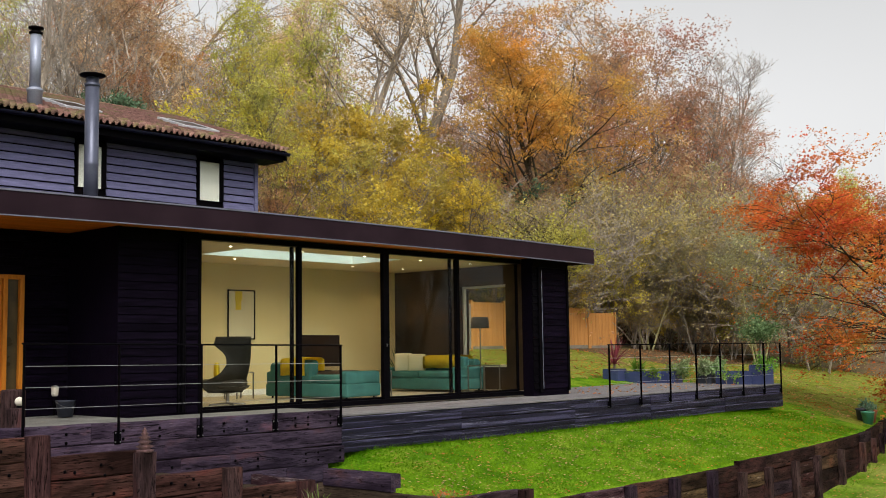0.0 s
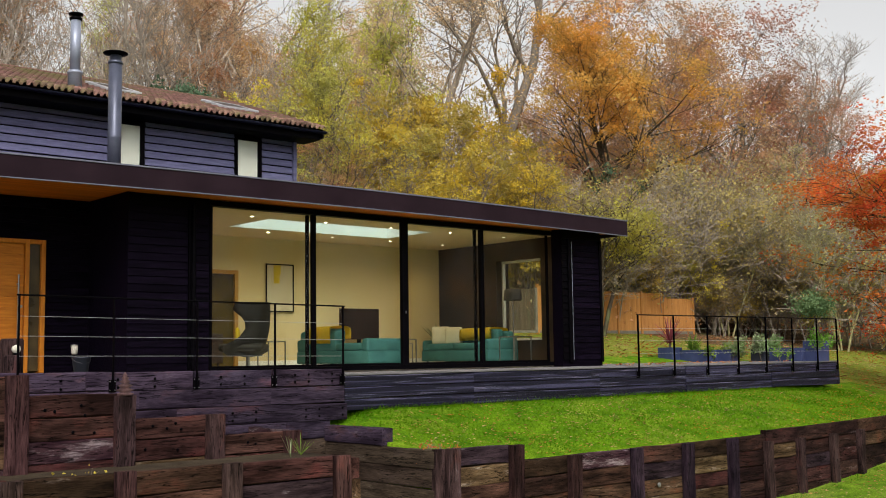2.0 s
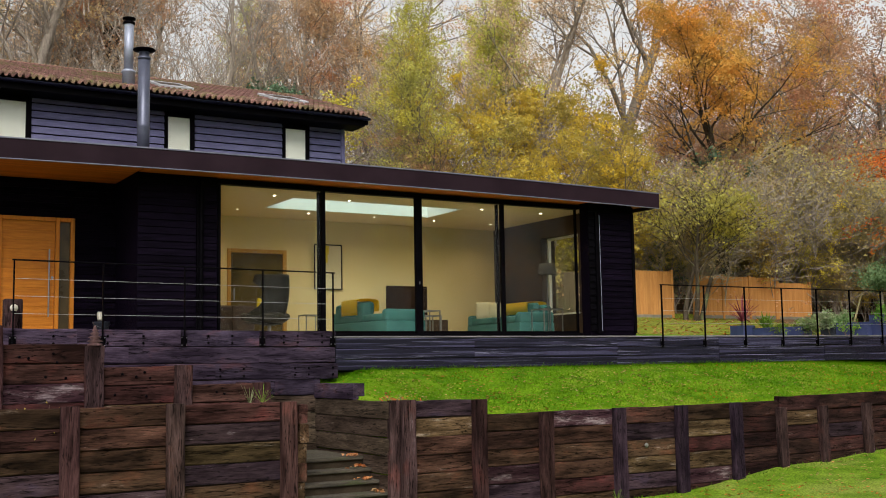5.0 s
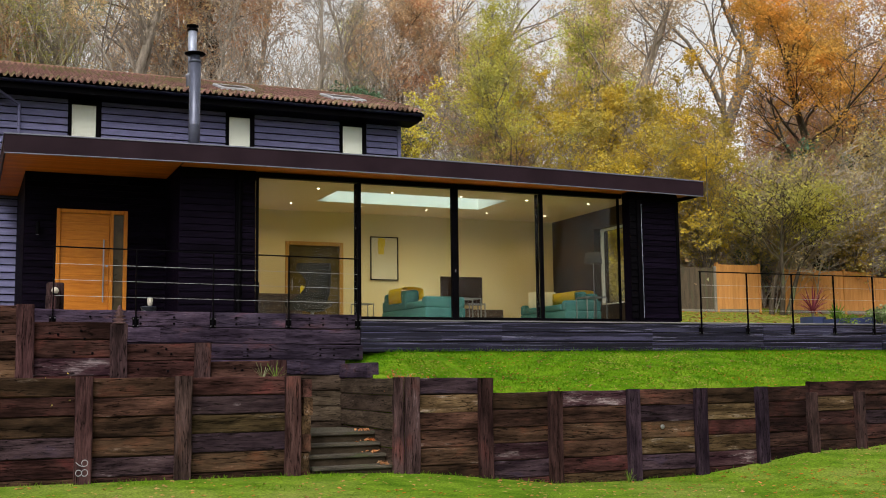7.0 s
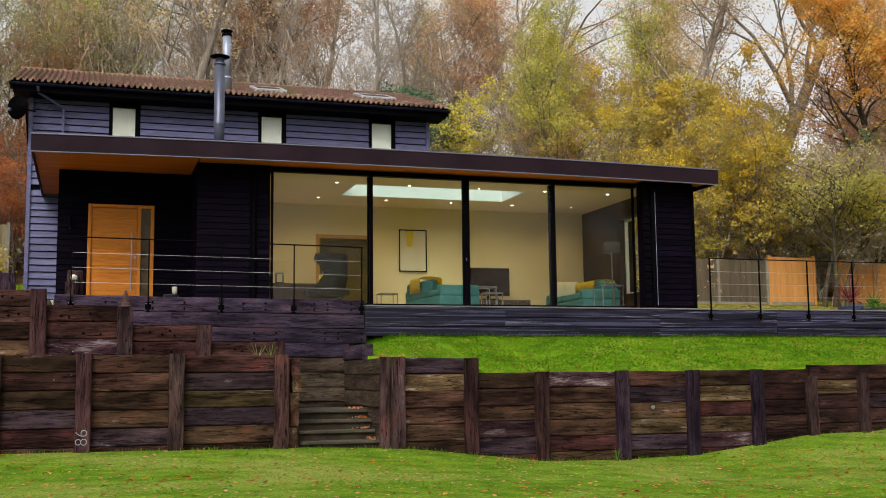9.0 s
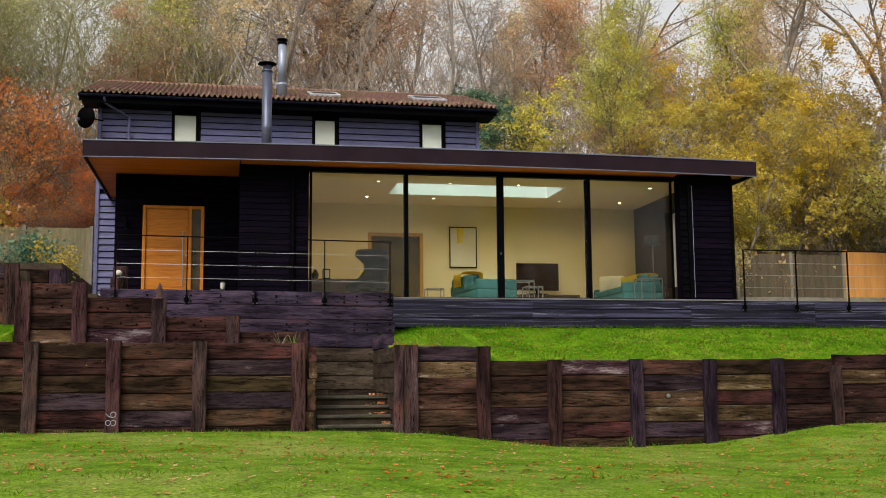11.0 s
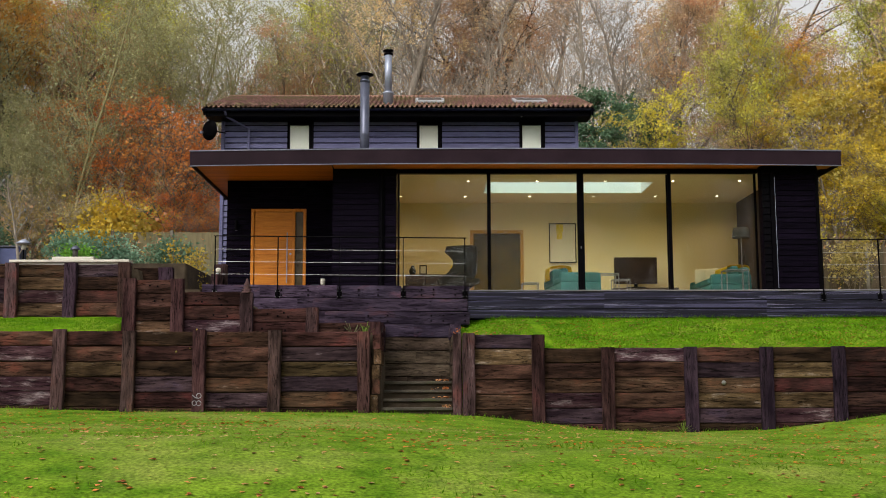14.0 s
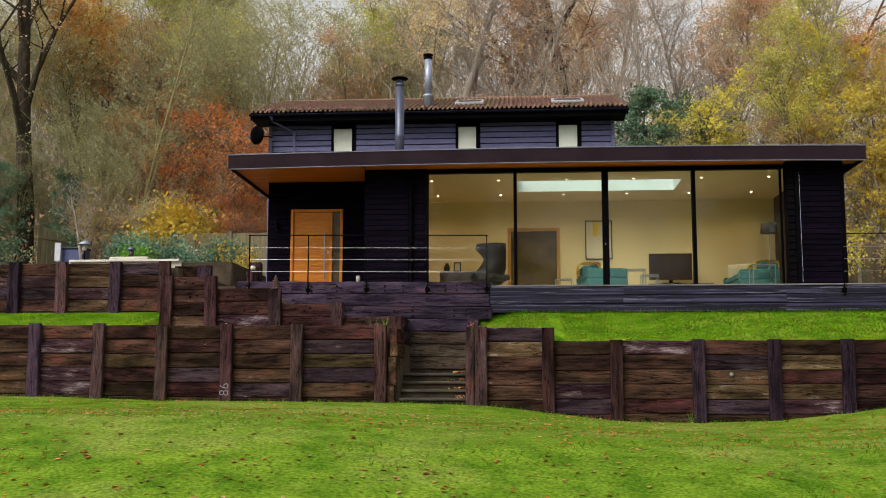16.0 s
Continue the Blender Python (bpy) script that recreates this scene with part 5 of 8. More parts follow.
# second tier, stepping down
tier = wall_thing("retaining_wall_tier", "stepped second tier of reddish brown timber sleepers with stout posts")
TIER = [(4.22, 5.15, 0.02), (5.15, 6.50, -0.225), (6.50, 7.78, -0.55), (7.78, 9.0, -0.83)]
for a, b, zt in TIER:
    z = zt
    while z > -1.25:
        sleeper(tier, a, b, 10.80 + rng.uniform(-0.01, 0.01), z - 0.272, z, 0.12, M_SLEEPER_RED if z > zt - 0.5 else M_SLEEPER)
        z -= 0.272
for x, zt in ((4.22, 0.03), (5.15, 0.02), (6.50, -0.26), (7.78, -0.55), (9.0, -0.83)):
    post(tier, x, 10.69, -1.3, zt + 0.005, 0.25, 0.14)
z = -0.83
while z > -1.2:
    sleeper(tier, -0.6, 0.6, 0, 0, 0.272, 0.12, M_SLEEPER, m=Matrix.Translation((9.1, 11.4, z - 0.136)) @ Matrix.Rotation(radians(90), 4, "Z"))
    z -= 0.272

for a, b, zt in TIER:
    part("backing", box(a, b, 10.90, 10.915, -1.25, zt - 0.05), M_SOIL, tier)
for x, z in ((5.5, -0.4), (5.62, -0.42), (5.95, -0.36), (6.0, -0.48), (5.85, -0.68), (6.12, -0.7), (6.9, -0.66), (7.1, -0.7), (7.22, -0.64), (7.3, -0.72), (6.8, -0.95), (7.25, -0.98), (8.3, -0.95), (8.42, -0.98), (4.6, -0.1), (4.75, -0.12), (4.7, -0.4), (4.85, -0.38)):
    piece("bolt", bolt, tier, Matrix.Translation((x, 10.795, z)) @ Matrix.Rotation(radians(90), 4, "X"))
# upper west terrace wall
west = wall_thing("retaining_wall_west", "weathered timber sleeper wall below the side patio")
WEST_POSTS = [-6.0, -4.9, -3.75, -2.65, -1.6, -0.55, 0.50, 1.56, 2.75, 3.85]
for a, b in zip(WEST_POSTS, WEST_POSTS[1:]):
    z = 0.43
    while z > -0.7:
        sleeper(west, a, b, 11.76 + rng.uniform(-0.01, 0.01), z - 0.265, z, 0.12, M_SLEEPER)
        z -= 0.265
part("backing", box(-6, 3.85, 11.865, 11.875, -0.7, 0.38), M_SOIL, west)
for x in WEST_POSTS:
    post(west, x, 11.64, -0.8, 0.455, 0.25, 0.14)
for k in range(3):
    sleeper(west, 3.85, 4.40, 12.3, 0.42 - 0.265 * (k + 1), 0.42 - 0.265 * k, 0.12, M_SLEEPER)
post(west, 4.55, 12.25, -0.2, 0.42, 0.30, 0.18)
stub = thing("sleeper_posts", Matrix.Translation((5.52, 12.24, -0.15)), "pair of short weathered sleeper posts at the terrace corner", "post")
part("post", box(0.0, 0.15, -0.12, 0.04, 0, 0.42, 0.015), M_SLEEPER_POST, stub)
part("post", box(0.02, 0.29, 0.08, 0.24, 0, 0.64, 0.02), M_SLEEPER_POST, stub, "taller greyed post")
ball = thing("globe_light", Matrix.Translation((5.66, 12.20, 0.27)) @ Matrix.Diagonal((0.75, 0.75, 0.75, 1)), "small white globe light on a sleeper post", "globe light")
part("globe", lathe([(0.01, 0.03), (0.05, 0.04), (0.075, 0.085), (0.078, 0.11), (0.06, 0.155), (0.02, 0.175), (0.005, 0.178)], 20), M_STONE, ball)
part("base", cone(0.045, 0.04, 0, 0.04, n=16), M_BLACKMETAL, ball)

# ---- black deck ----
deck = thing("deck", Matrix.Identity(4), "long low timber deck with worn black painted face", "deck", "", "structure")
for k, (x0, x1) in enumerate(((10.88, 13.7), (13.7, 17.1), (17.1, 19.9), (19.9, 23.2), (23.2, 26.28))):
    for r in range(3):
        sleeper(deck, x0, x1, 12.09 + rng.uniform(-0.006, 0.006), -0.12 - 0.185 * (r + 1), -0.12 - 0.185 * r, 0.05, M_DECKFACE, name="face_board")
for r in range(3):
    sleeper(deck, -2.3, 2.3, 0, 0, 0.185, 0.05, M_DECKFACE, m=Matrix.Translation((26.26, 14.42, -0.2125 - 0.185 * r)) @ Matrix.Rotation(radians(90), 4, "Z"), name="face_board")
db = {}
for i in range(11):
    y = 12.15 + i * 0.143
    for x0, x1 in ((10.88, 15.0), (15.0, 19.1), (19.1, 22.7), (22.7, 26.28)):
        k = round(x1 - x0, 2)
        if k not in db:
            db[k] = mesh_of(box(-k / 2 + 0.003, k / 2 - 0.003, -0.068, 0.068, -0.028, 0.0, 0.004), "deck_board", M_DECK)
        if y < 13.7:
            piece("deck_board", db[k], deck, Matrix.Translation(((x0 + x1) / 2, y, -0.09 + rng.uniform(0, 0.004))))
for i in range(22):
    y = 13.723 + i * 0.143
    for x0, x1 in ((19.1, 22.7), (22.7, 26.28)):
        piece("deck_board", db[round(x1 - x0, 2)], deck, Matrix.Translation(((x0 + x1) / 2, y, -0.09 + rng.uniform(0, 0.004))))
part("frame_bed", box(10.9, 26.2, 12.15, 16.8, -0.6, -0.125), M_SOIL, deck, "dark underframe")


# ---- railings ----
def railing(xs, y, z_foot, z_top, label, cables=(0.27, 0.53, 0.79), wire=0.0032, fall=0.0):
    r = thing("railing", Matrix.Translation((xs[0], y, z_foot)), label, "railing", "deck railings")
    h, run = z_top - z_foot, xs[-1] - xs[0]
    bk = mesh_of(box(-0.052, 0.052, 0.010, 0.022, 0.0, 0.17, 0.004), "bracket", M_BLACKMETAL)
    bo = mesh_of(lathe([(0.010, 0), (0.010, 0.006), (0.006, 0.010)], 6), "bolt", M_CHROME)
    for x in xs:
        top = h - fall * (x - xs[0]) / run
        p = part("post", box(-0.010, 0.010, -0.026, 0.014, 0.02, top, 0.003), M_BLACKMETAL, r)
        p.location = (x - xs[0], 0, 0)
        b = piece("bracket", bk, p, Matrix.Identity(4))
        for dx, dz in ((-0.036, 0.025), (0.036, 0.025), (-0.036, 0.145), (0.036, 0.145)):
            piece("bolt", bo, p, Matrix.Translation((dx, 0.010, dz)) @ Matrix.Rotation(radians(90), 4, "X"))
    part("handrail", rod((-0.03, 0, h + 0.006), (run + 0.04, 0, h + 0.006 - fall), 0.012, 8), M_BLACKMETAL, r)
    for c in cables:
        part("cable", rod((0, 0, h - c), (run, 0, h - c - fall), wire, 8), M_CABLE, r, "thin steel cable")
    return r


railing([5.62, 6.92, 8.20, 9.52, 10.80], 12.03, -0.25, 1.045, "black metal railing with steel cables on the sleeper terrace", fall=0.055)
railing([18.29, 19.48, 20.68, 21.84, 22.97, 24.10, 25.22, 26.16], 12.06, -0.33, 0.955, "black metal railing with steel cables on the black deck", wire=0.003)


# ---- living room furniture ----
pic = thing("framed_picture", Matrix.Translation((13.62, 18.25, 1.71)), "large framed abstract print with a yellow mark, on cream wall", "picture")
bm = box(-0.36, -0.335, -0.03, 0.0, -0.53, 0.53, 0.003)
box(0.335, 0.36, -0.03, 0.0, -0.53, 0.53, 0.003, bm=bm)
box(-0.335, 0.335, -0.03, 0.0, 0.505, 0.53, 0.003, bm=bm)
box(-0.335, 0.335, -0.03, 0.0, -0.53, -0.505, 0.003, bm=bm)
part("picture_frame", bm, M_BLACKMETAL, pic, "thin black frame")
part("print", box(-0.335, 0.335, -0.012, 0.0, -0.505, 0.505), M_ARTPAPER, pic)
bm = box(-0.155, -0.01, -0.016, -0.0125, 0.10, 0.30)
box(-0.165, 0.02, -0.016, -0.0125, 0.30, 0.50, bm=bm)
part("painted_mark", bm, M_YELLOWINK, pic, "ragged yellow paint mark")

tv = thing("television", Matrix.Translation((15.46, 17.8, 0.47)), "large flat black television on a low stand", "television")
part("screen", box(-0.56, 0.56, -0.025, 0.0, 0.1, 0.80, 0.006), M_SCREEN, tv)
part("casing", box(-0.5, 0.5, 0.0, 0.04, 0.15, 0.72, 0.012), M_BLACKMETAL, tv)
part("neck", box(-0.05, 0.05, -0.01, 0.02, 0.02, 0.12, 0.004), M_BLACKMETAL, tv)
part("foot", box(-0.25, 0.25, -0.1, 0.1, 0.0, 0.02, 0.006), M_BLACKMETAL, tv)
unit = thing("media_unit", Matrix.Translation((15.72, 17.96, 0.0)), "low dark wood media unit under the television", "media unit")
part("body", box(-0.85, 0.85, -0.22, 0.24, 0.08, 0.47, 0.006), M_DARKWOOD, unit)
for x in (-0.42, 0.42):
    part("drawer_front", box(x - 0.40, x + 0.40, -0.24, -0.222, 0.1, 0.45, 0.004), M_DARKWOOD, unit)
for x in (-0.75, 0.75):
    for y in (-0.16, 0.18):
        part("leg", cone(0.018, 0.025, 0, 0.08, x, y, 10), M_BLACKMETAL, unit)


def sofa(m, width, depth, label, chaise=False):
    s = thing("sofa", m, label, "sofa", "teal sofas")
    w = width / 2
    part("base", soften(box(-w, w, -depth / 2, depth / 2, 0.05, 0.30, 0.03, segments=2), 2, 0.006, 1), M_TEAL, s)
    for side in (-1, 1):
        x0, x1 = sorted((side * w, side * (w - 0.2)))
        part("arm", soften(box(x0, x1, -depth / 2, depth / 2, 0.28, 0.53, 0.06, segments=3), 2, 0.008, 2 + side), M_TEAL, s)
    low = -0.15 if chaise else -w + 0.1
    bm = soften(box(low, w - 0.1, depth / 2 - 0.24, depth / 2, 0.28, 0.70, 0.07, segments=3), 2, 0.01, 4)
    part("backrest", bm, M_TEAL, s)
    for k in range(2):
        a = -w + 0.2 + k * (w - 0.2)
        part("seat_cushion", soften(box(a + 0.005, a + w - 0.205, -depth / 2 - 0.02, depth / 2 - (0.02 if chaise and k == 0 else 0.24), 0.30, 0.45, 0.05, segments=3), 2, 0.01, 5 + k), M_TEAL, s)
        if k or not chaise:
            part("back_cushion", soften(box(a + 0.02, a + w - 0.22, depth / 2 - 0.42, depth / 2 - 0.22, 0.45, 0.75, 0.07, segments=3), 2, 0.015, 8 + k), M_TEAL, s)
    for x in (-w + 0.1, w - 0.1):
        for y in (-depth / 2 + 0.1, depth / 2 - 0.1):
            part("leg", cone(0.018, 0.025, 0, 0.07, x, y, 10), M_BLACKMETAL, s)
    return s


sofa(Matrix.Translation((13.47, 15.48, 0)) @ Matrix.Rotation(radians(94), 4, "Z"), 2.2, 0.95, "teal velvet chaise sofa standing side-on to the glass", True)
sofa(Matrix.Translation((17.15, 15.95, 0)) @ Matrix.Rotation(radians(-90), 4, "Z"), 2.2, 0.95, "teal velvet sofa with cream cushions and mustard throw")


def throw(m, label):
    """A folded blanket lying over an arm: a strip bent over the top."""
    t = thing("throw_blanket", m, label, "throw", "mustard throws")
    bm = bmesh.new()
    prof = [(-0.13, -0.36), (-0.135, -0.2), (-0.13, 0.0), (-0.09, 0.035), (0.0, 0.05), (0.09, 0.035), (0.13, 0.0), (0.135, -0.15), (0.13, -0.26)]
    rows = [[bm.verts.new((x + 0.012 * noise.noise(Vector((u * 6, x * 5, 1))), u, z + 0.012 * noise.noise(Vector((u * 5, z * 6, 7))))) for x, z in prof] for u in np.linspace(-0.34, 0.34, 12)]
    for a, b in zip(rows, rows[1:]):
        for i in range(len(prof) - 1):
            bm.faces.new((a[i], a[i + 1], b[i + 1], b[i])).smooth = True
    bmesh.ops.solidify(bm, geom=bm.faces[:], thickness=0.02)
    part("cloth", bm, M_MUSTARD, t)
    return t


throw(Matrix.Translation((13.19, 15.75, 0.755)) @ Matrix.Rotation(radians(4), 4, "Z") @ Matrix.Diagonal((1.95, 1.0, 0.85, 1)), "mustard yellow throw folded over the sofa back")
throw(Matrix.Translation((17.41, 15.75, 0.755)) @ Matrix.Rotation(radians(2), 4, "Z") @ Matrix.Diagonal((1.95, 1.5, 0.7, 1)), "mustard yellow throw spread along the sofa back")


def cushion(m, label, material):
    c = thing("cushion", m, label, "cushion", "sofa cushions")
    bm = soften(box(-0.2, 0.2, -0.06, 0.06, -0.2, 0.2, 0.05, segments=2), 2, 0.006, 3)
    for v in bm.verts:
        v.co.y *= 1.25 - 3.5 * max(abs(v.co.x), abs(v.co.z)) if max(abs(v.co.x), abs(v.co.z)) > 0.09 else 1.0
    part("cover", bm, material, c)
    part("seam", box(-0.195, 0.195, -0.004, 0.004, -0.195, 0.195, 0.003), material, c)


cushion(Matrix.Translation((16.93, 16.66, 0.64)) @ Matrix.Rotation(radians(-32), 4, "Z"), "plump cream square cushion leaning on the sofa", M_CREAMCLOTH)
cushion(Matrix.Translation((17.1, 16.4, 0.62)) @ Matrix.Rotation(radians(-52), 4, "Z"), "pale patterned square cushion on the sofa", M_CREAMCLOTH)
cushion(Matrix.Translation((13.45, 16.2, 0.62)) @ Matrix.Rotation(radians(80), 4, "Z"), "cream square cushion on the sofa", M_CREAMCLOTH)


def nest_table(x, y, w, d, h):
    t = thing("side_table", Matrix.Translation((x, y, 0)), "slim wire-framed side table with a glass top", "side table", "side tables")
    for sx in (-1, 1):
        for sy in (-1, 1):
            part("leg", box(sx * w / 2 - 0.01, sx * w / 2 + 0.01, sy * d / 2 - 0.01, sy * d / 2 + 0.01, 0, h), M_CHROME, t)
    bm = box(-w / 2 - 0.01, w / 2 + 0.01, -d / 2 - 0.01, -d / 2 + 0.01, h, h + 0.02)
    box(-w / 2 - 0.01, w / 2 + 0.01, d / 2 - 0.01, d / 2 + 0.01, h, h + 0.02, bm=bm)
    box(-w / 2 - 0.01, -w / 2 + 0.01, -d / 2 + 0.01, d / 2 - 0.01, h, h + 0.02, bm=bm)
    box(w / 2 - 0.01, w / 2 + 0.01, -d / 2 + 0.01, d / 2 - 0.01, h, h + 0.02, bm=bm)
    part("top_frame", bm, M_CHROME, t)
    part("glass_top", box(-w / 2, w / 2, -d / 2, d / 2, h + 0.02, h + 0.028), M_GLASS, t, "clear glass top")


nest_table(14.24, 14.78, 0.42, 0.42, 0.5)
nest_table(14.62, 15.3, 0.38, 0.36, 0.42)
nest_table(17.12, 14.45, 0.5, 0.45, 0.55)
nest_table(12.62, 17.0, 0.4, 0.4, 0.5)

# wing-backed swivel chair
chair = thing("lounge_chair", Matrix.Translation((10.82, 14.95, 0)) @ Matrix.Rotation(radians(-132), 4, "Z") @ Matrix.Diagonal((1.08, 1.08, 1.02, 1)), "dark curved wing-back lounge chair on a swivel base", "chair")
bm = bmesh.new()
rows = []
for i in range(15):
    z = 0.22 + 0.94 * i / 14
    t = i / 14
    half = float(np.interp(t, [0, 0.3, 0.6, 0.85, 1], [0.34, 0.36, 0.27, 0.33, 0.31]))
    wrap = float(np.interp(t, [0, 0.10, 0.22, 0.32, 0.5, 0.68, 0.85, 1], [0.50, 0.64, 0.60, 0.42, 0.34, 0.38, 0.56, 0.52]))
    lean = 0.24 + 0.13 * t + 0.05 * math.sin(math.pi * t)
    row = []
    for k in range(15):
        a = -1 + 2 * k / 14
        x = half * math.sin(a * 1.45) * 1.02
        y = lean - wrap * (1 - math.cos(a * 1.45)) * 1.15
        row.append(bm.verts.new((x, y, z)))
    rows.append(row)
for a, b in zip(rows, rows[1:]):
    for k in range(14):
        bm.faces.new((a[k], a[k + 1], b[k + 1], b[k])).smooth = True
bmesh.ops.solidify(bm, geom=bm.faces[:], thickness=0.06)
part("shell", bm, M_CHAIR, chair)
part("seat", soften(box(-0.32, 0.32, -0.44, 0.3, 0.30, 0.44, 0.06, segments=3), 2, 0.01, 2), M_CHAIR, chair)
part("under_shell", lathe([(0.06, 0.2), (0.22, 0.23), (0.34, 0.30), (0.35, 0.33)], 24), M_CHAIR, chair)
part("column", cone(0.03, 0.03, 0.03, 0.22, n=14), M_CHROME, chair)
for k in range(4):
    a = k * math.pi / 2 + 0.4
    part("foot", rod((0, 0, 0.035), (0.3 * math.cos(a), 0.3 * math.sin(a), 0.015), 0.014, 8), M_CHROME, chair)
cushion(Matrix.Translation((10.66, 15.05, 0.58)) @ Matrix.Rotation(radians(-120), 4, "Z") @ Matrix.Diagonal((0.8, 0.8, 0.8, 1)), "small mustard cushion on the lounge chair", M_MUSTARD)

desk = thing("sideboard", Matrix.Translation((10.2, 16.2, 0)) @ Matrix.Diagonal((0.75, 1, 0.79, 1)), "low dark wood sideboard standing behind the lounge chair", "sideboard")
part("body", box(-0.95, 0.95, -0.22, 0.26, 0.12, 0.82, 0.008), M_DARKWOOD, desk)
for k in range(3):
    x = -0.63 + 0.63 * k
    d = part("door", box(x - 0.30, x + 0.30, -0.242, -0.222, 0.15, 0.79, 0.004), M_DARKWOOD, desk)
    part("knob", rod((x + 0.24, -0.265, 0.5), (x + 0.24, -0.24, 0.5), 0.012, 10), M_CHROME, d)
for x in (-0.85, 0.85):
    for y in (-0.16, 0.2):
        part("leg", cone(0.02, 0.028, 0, 0.12, x, y, 10), M_DARKWOOD, desk)
pf = thing("photo_frame", Matrix.Translation((9.92, 16.1, 0.648)), "small framed photo standing on the sideboard", "photo frame")
part("border", box(-0.09, 0.09, 0.0, 0.02, 0.0, 0.24, 0.004), M_BLACKMETAL, pf)
part("print", box(-0.065, 0.065, -0.004, 0.0, 0.03, 0.21), M_ARTPAPER, pf)
jug = thing("ornament_jar", Matrix.Translation((9.66, 16.1, 0.648)), "small dark jar on the sideboard", "jar")
part("jar", lathe([(0.05, 0), (0.08, 0.05), (0.085, 0.11), (0.05, 0.17), (0.035, 0.19), (0.045, 0.21)], 20), M_CHAIR, jug)
part("lid", lathe([(0.046, 0.21), (0.03, 0.225), (0.01, 0.24)], 16), M_CHROME, jug)

fl = thing("floor_lamp", Matrix.Translation((17.38, 14.76, 0)), "arched floor lamp with a grey drum shade", "floor lamp")
part("base", lathe([(0.15, 0), (0.15, 0.02), (0.03, 0.035)], 24), M_BLACKMETAL, fl)
part("pole", cone(0.012, 0.012, 0.03, 1.45, n=10), M_CHROME, fl)
part("shade", lathe([(0.20, 1.36), (0.205, 1.38), (0.18, 1.60), (0.175, 1.60)], 28), M_GREYCLOTH, fl, "grey drum shade")
plant = thing("house_plant", Matrix.Translation((17.86, 17.75, 0)), "spiky green houseplant in a pale pot", "house plant")
part("pot", lathe([(0.12, 0), (0.16, 0.3), (0.17, 0.32), (0.15, 0.32), (0.14, 0.28)], 20), M_STONE, plant)


def spiky(count, length, width, seed, base_z, spread_out=1.0):
    """Arching strap leaves from one point."""
    r = random.Random(seed)
    bm = bmesh.new()
    for k in range(count):
        az, up = r.uniform(0, 2 * math.pi), r.uniform(0.25, 1.3)
        L = length * r.uniform(0.7, 1.1)
        prev = None
        side = Vector((-math.sin(az), math.cos(az), 0))
        p = Vector((0, 0, base_z))
        for i in range(6):
            t = i / 5
            w = width * (0.35 + 1.3 * t) * (1 - t) ** 0.6 + 0.002
            a, b = bm.verts.new(p - side * w), bm.verts.new(p + side * w)
            if prev:
                bm.faces.new((prev[0], prev[1], b, a))
            prev = (a, b)
            e = up - 1.1 * t * spread_out * (1.4 - up)
            p = p + Vector((math.cos(az) * math.cos(e), math.sin(az) * math.cos(e), math.sin(e))) * (L / 5)
    return bm


part("foliage", spiky(26, 0.75, 0.022, 3, 0.3), M_LEAF_GREEN, plant)
# ---- terrace things ----
bollard = thing("path_light", Matrix.Translation((7.58, 14.9, 0)) @ Matrix.Diagonal((0.72, 0.72, 0.95, 1)), "short black path light with a white head by the porch wall", "path light")
part("stake", cone(0.025, 0.025, 0, 0.30, n=14), M_BLACKMETAL, bollard)
part("head", lathe([(0.05, 0.30), (0.07, 0.33), (0.075, 0.44), (0.06, 0.455)], 20), M_STONE, bollard, "white frosted head")
part("cap", lathe([(0.075, 0.455), (0.08, 0.46), (0.02, 0.475)], 20), M_CHROME, bollard)
bucket = thing("bucket", Matrix.Translation((7.48, 14.4, 0)) @ Matrix.Diagonal((0.82, 0.82, 0.82, 1)), "dark metal bucket with a wire handle on the terrace", "bucket")
part("pail", lathe([(0.13, 0), (0.17, 0.27), (0.18, 0.275), (0.18, 0.29), (0.165, 0.29), (0.16, 0.26), (0.12, 0.02)], 24), M_PLANTER_DARK, bucket)
bm = bmesh.new()
for k in range(12):
    a, b = math.pi * k / 12, math.pi * (k + 1) / 12
    rod((0.18 * math.cos(a), -0.15 * math.sin(a), 0.27 - 0.10 * math.sin(a)), (0.18 * math.cos(b), -0.15 * math.sin(b), 0.27 - 0.10 * math.sin(b)), 0.005, 6, bm)
part("handle", bm, M_CHROME, bucket, "thin wire handle")
bm = lathe([(0.10, 0), (0.10, 0.025), (0.055, 0.04), (0.105, 0.065), (0.045, 0.095), (0.088, 0.12), (0.036, 0.15), (0.068, 0.172), (0.028, 0.20), (0.048, 0.215), (0.018, 0.238), (0.028, 0.25), (0.004, 0.29)], 12)
for v in bm.verts:
    chip = 1 + 0.30 * noise.noise(Vector((v.co.x * 31, v.co.y * 31, v.co.z * 40)))
    v.co.x, v.co.y = v.co.x * chip, v.co.y * chip
orn = tagged(new("stone_ornament", mesh_of(bm, "stone_ornament", M_PINKSTONE)), "small pinkish stone pagoda ornament on a sleeper post", "ornament")
orn.location = (6.5, 10.76, -0.255)


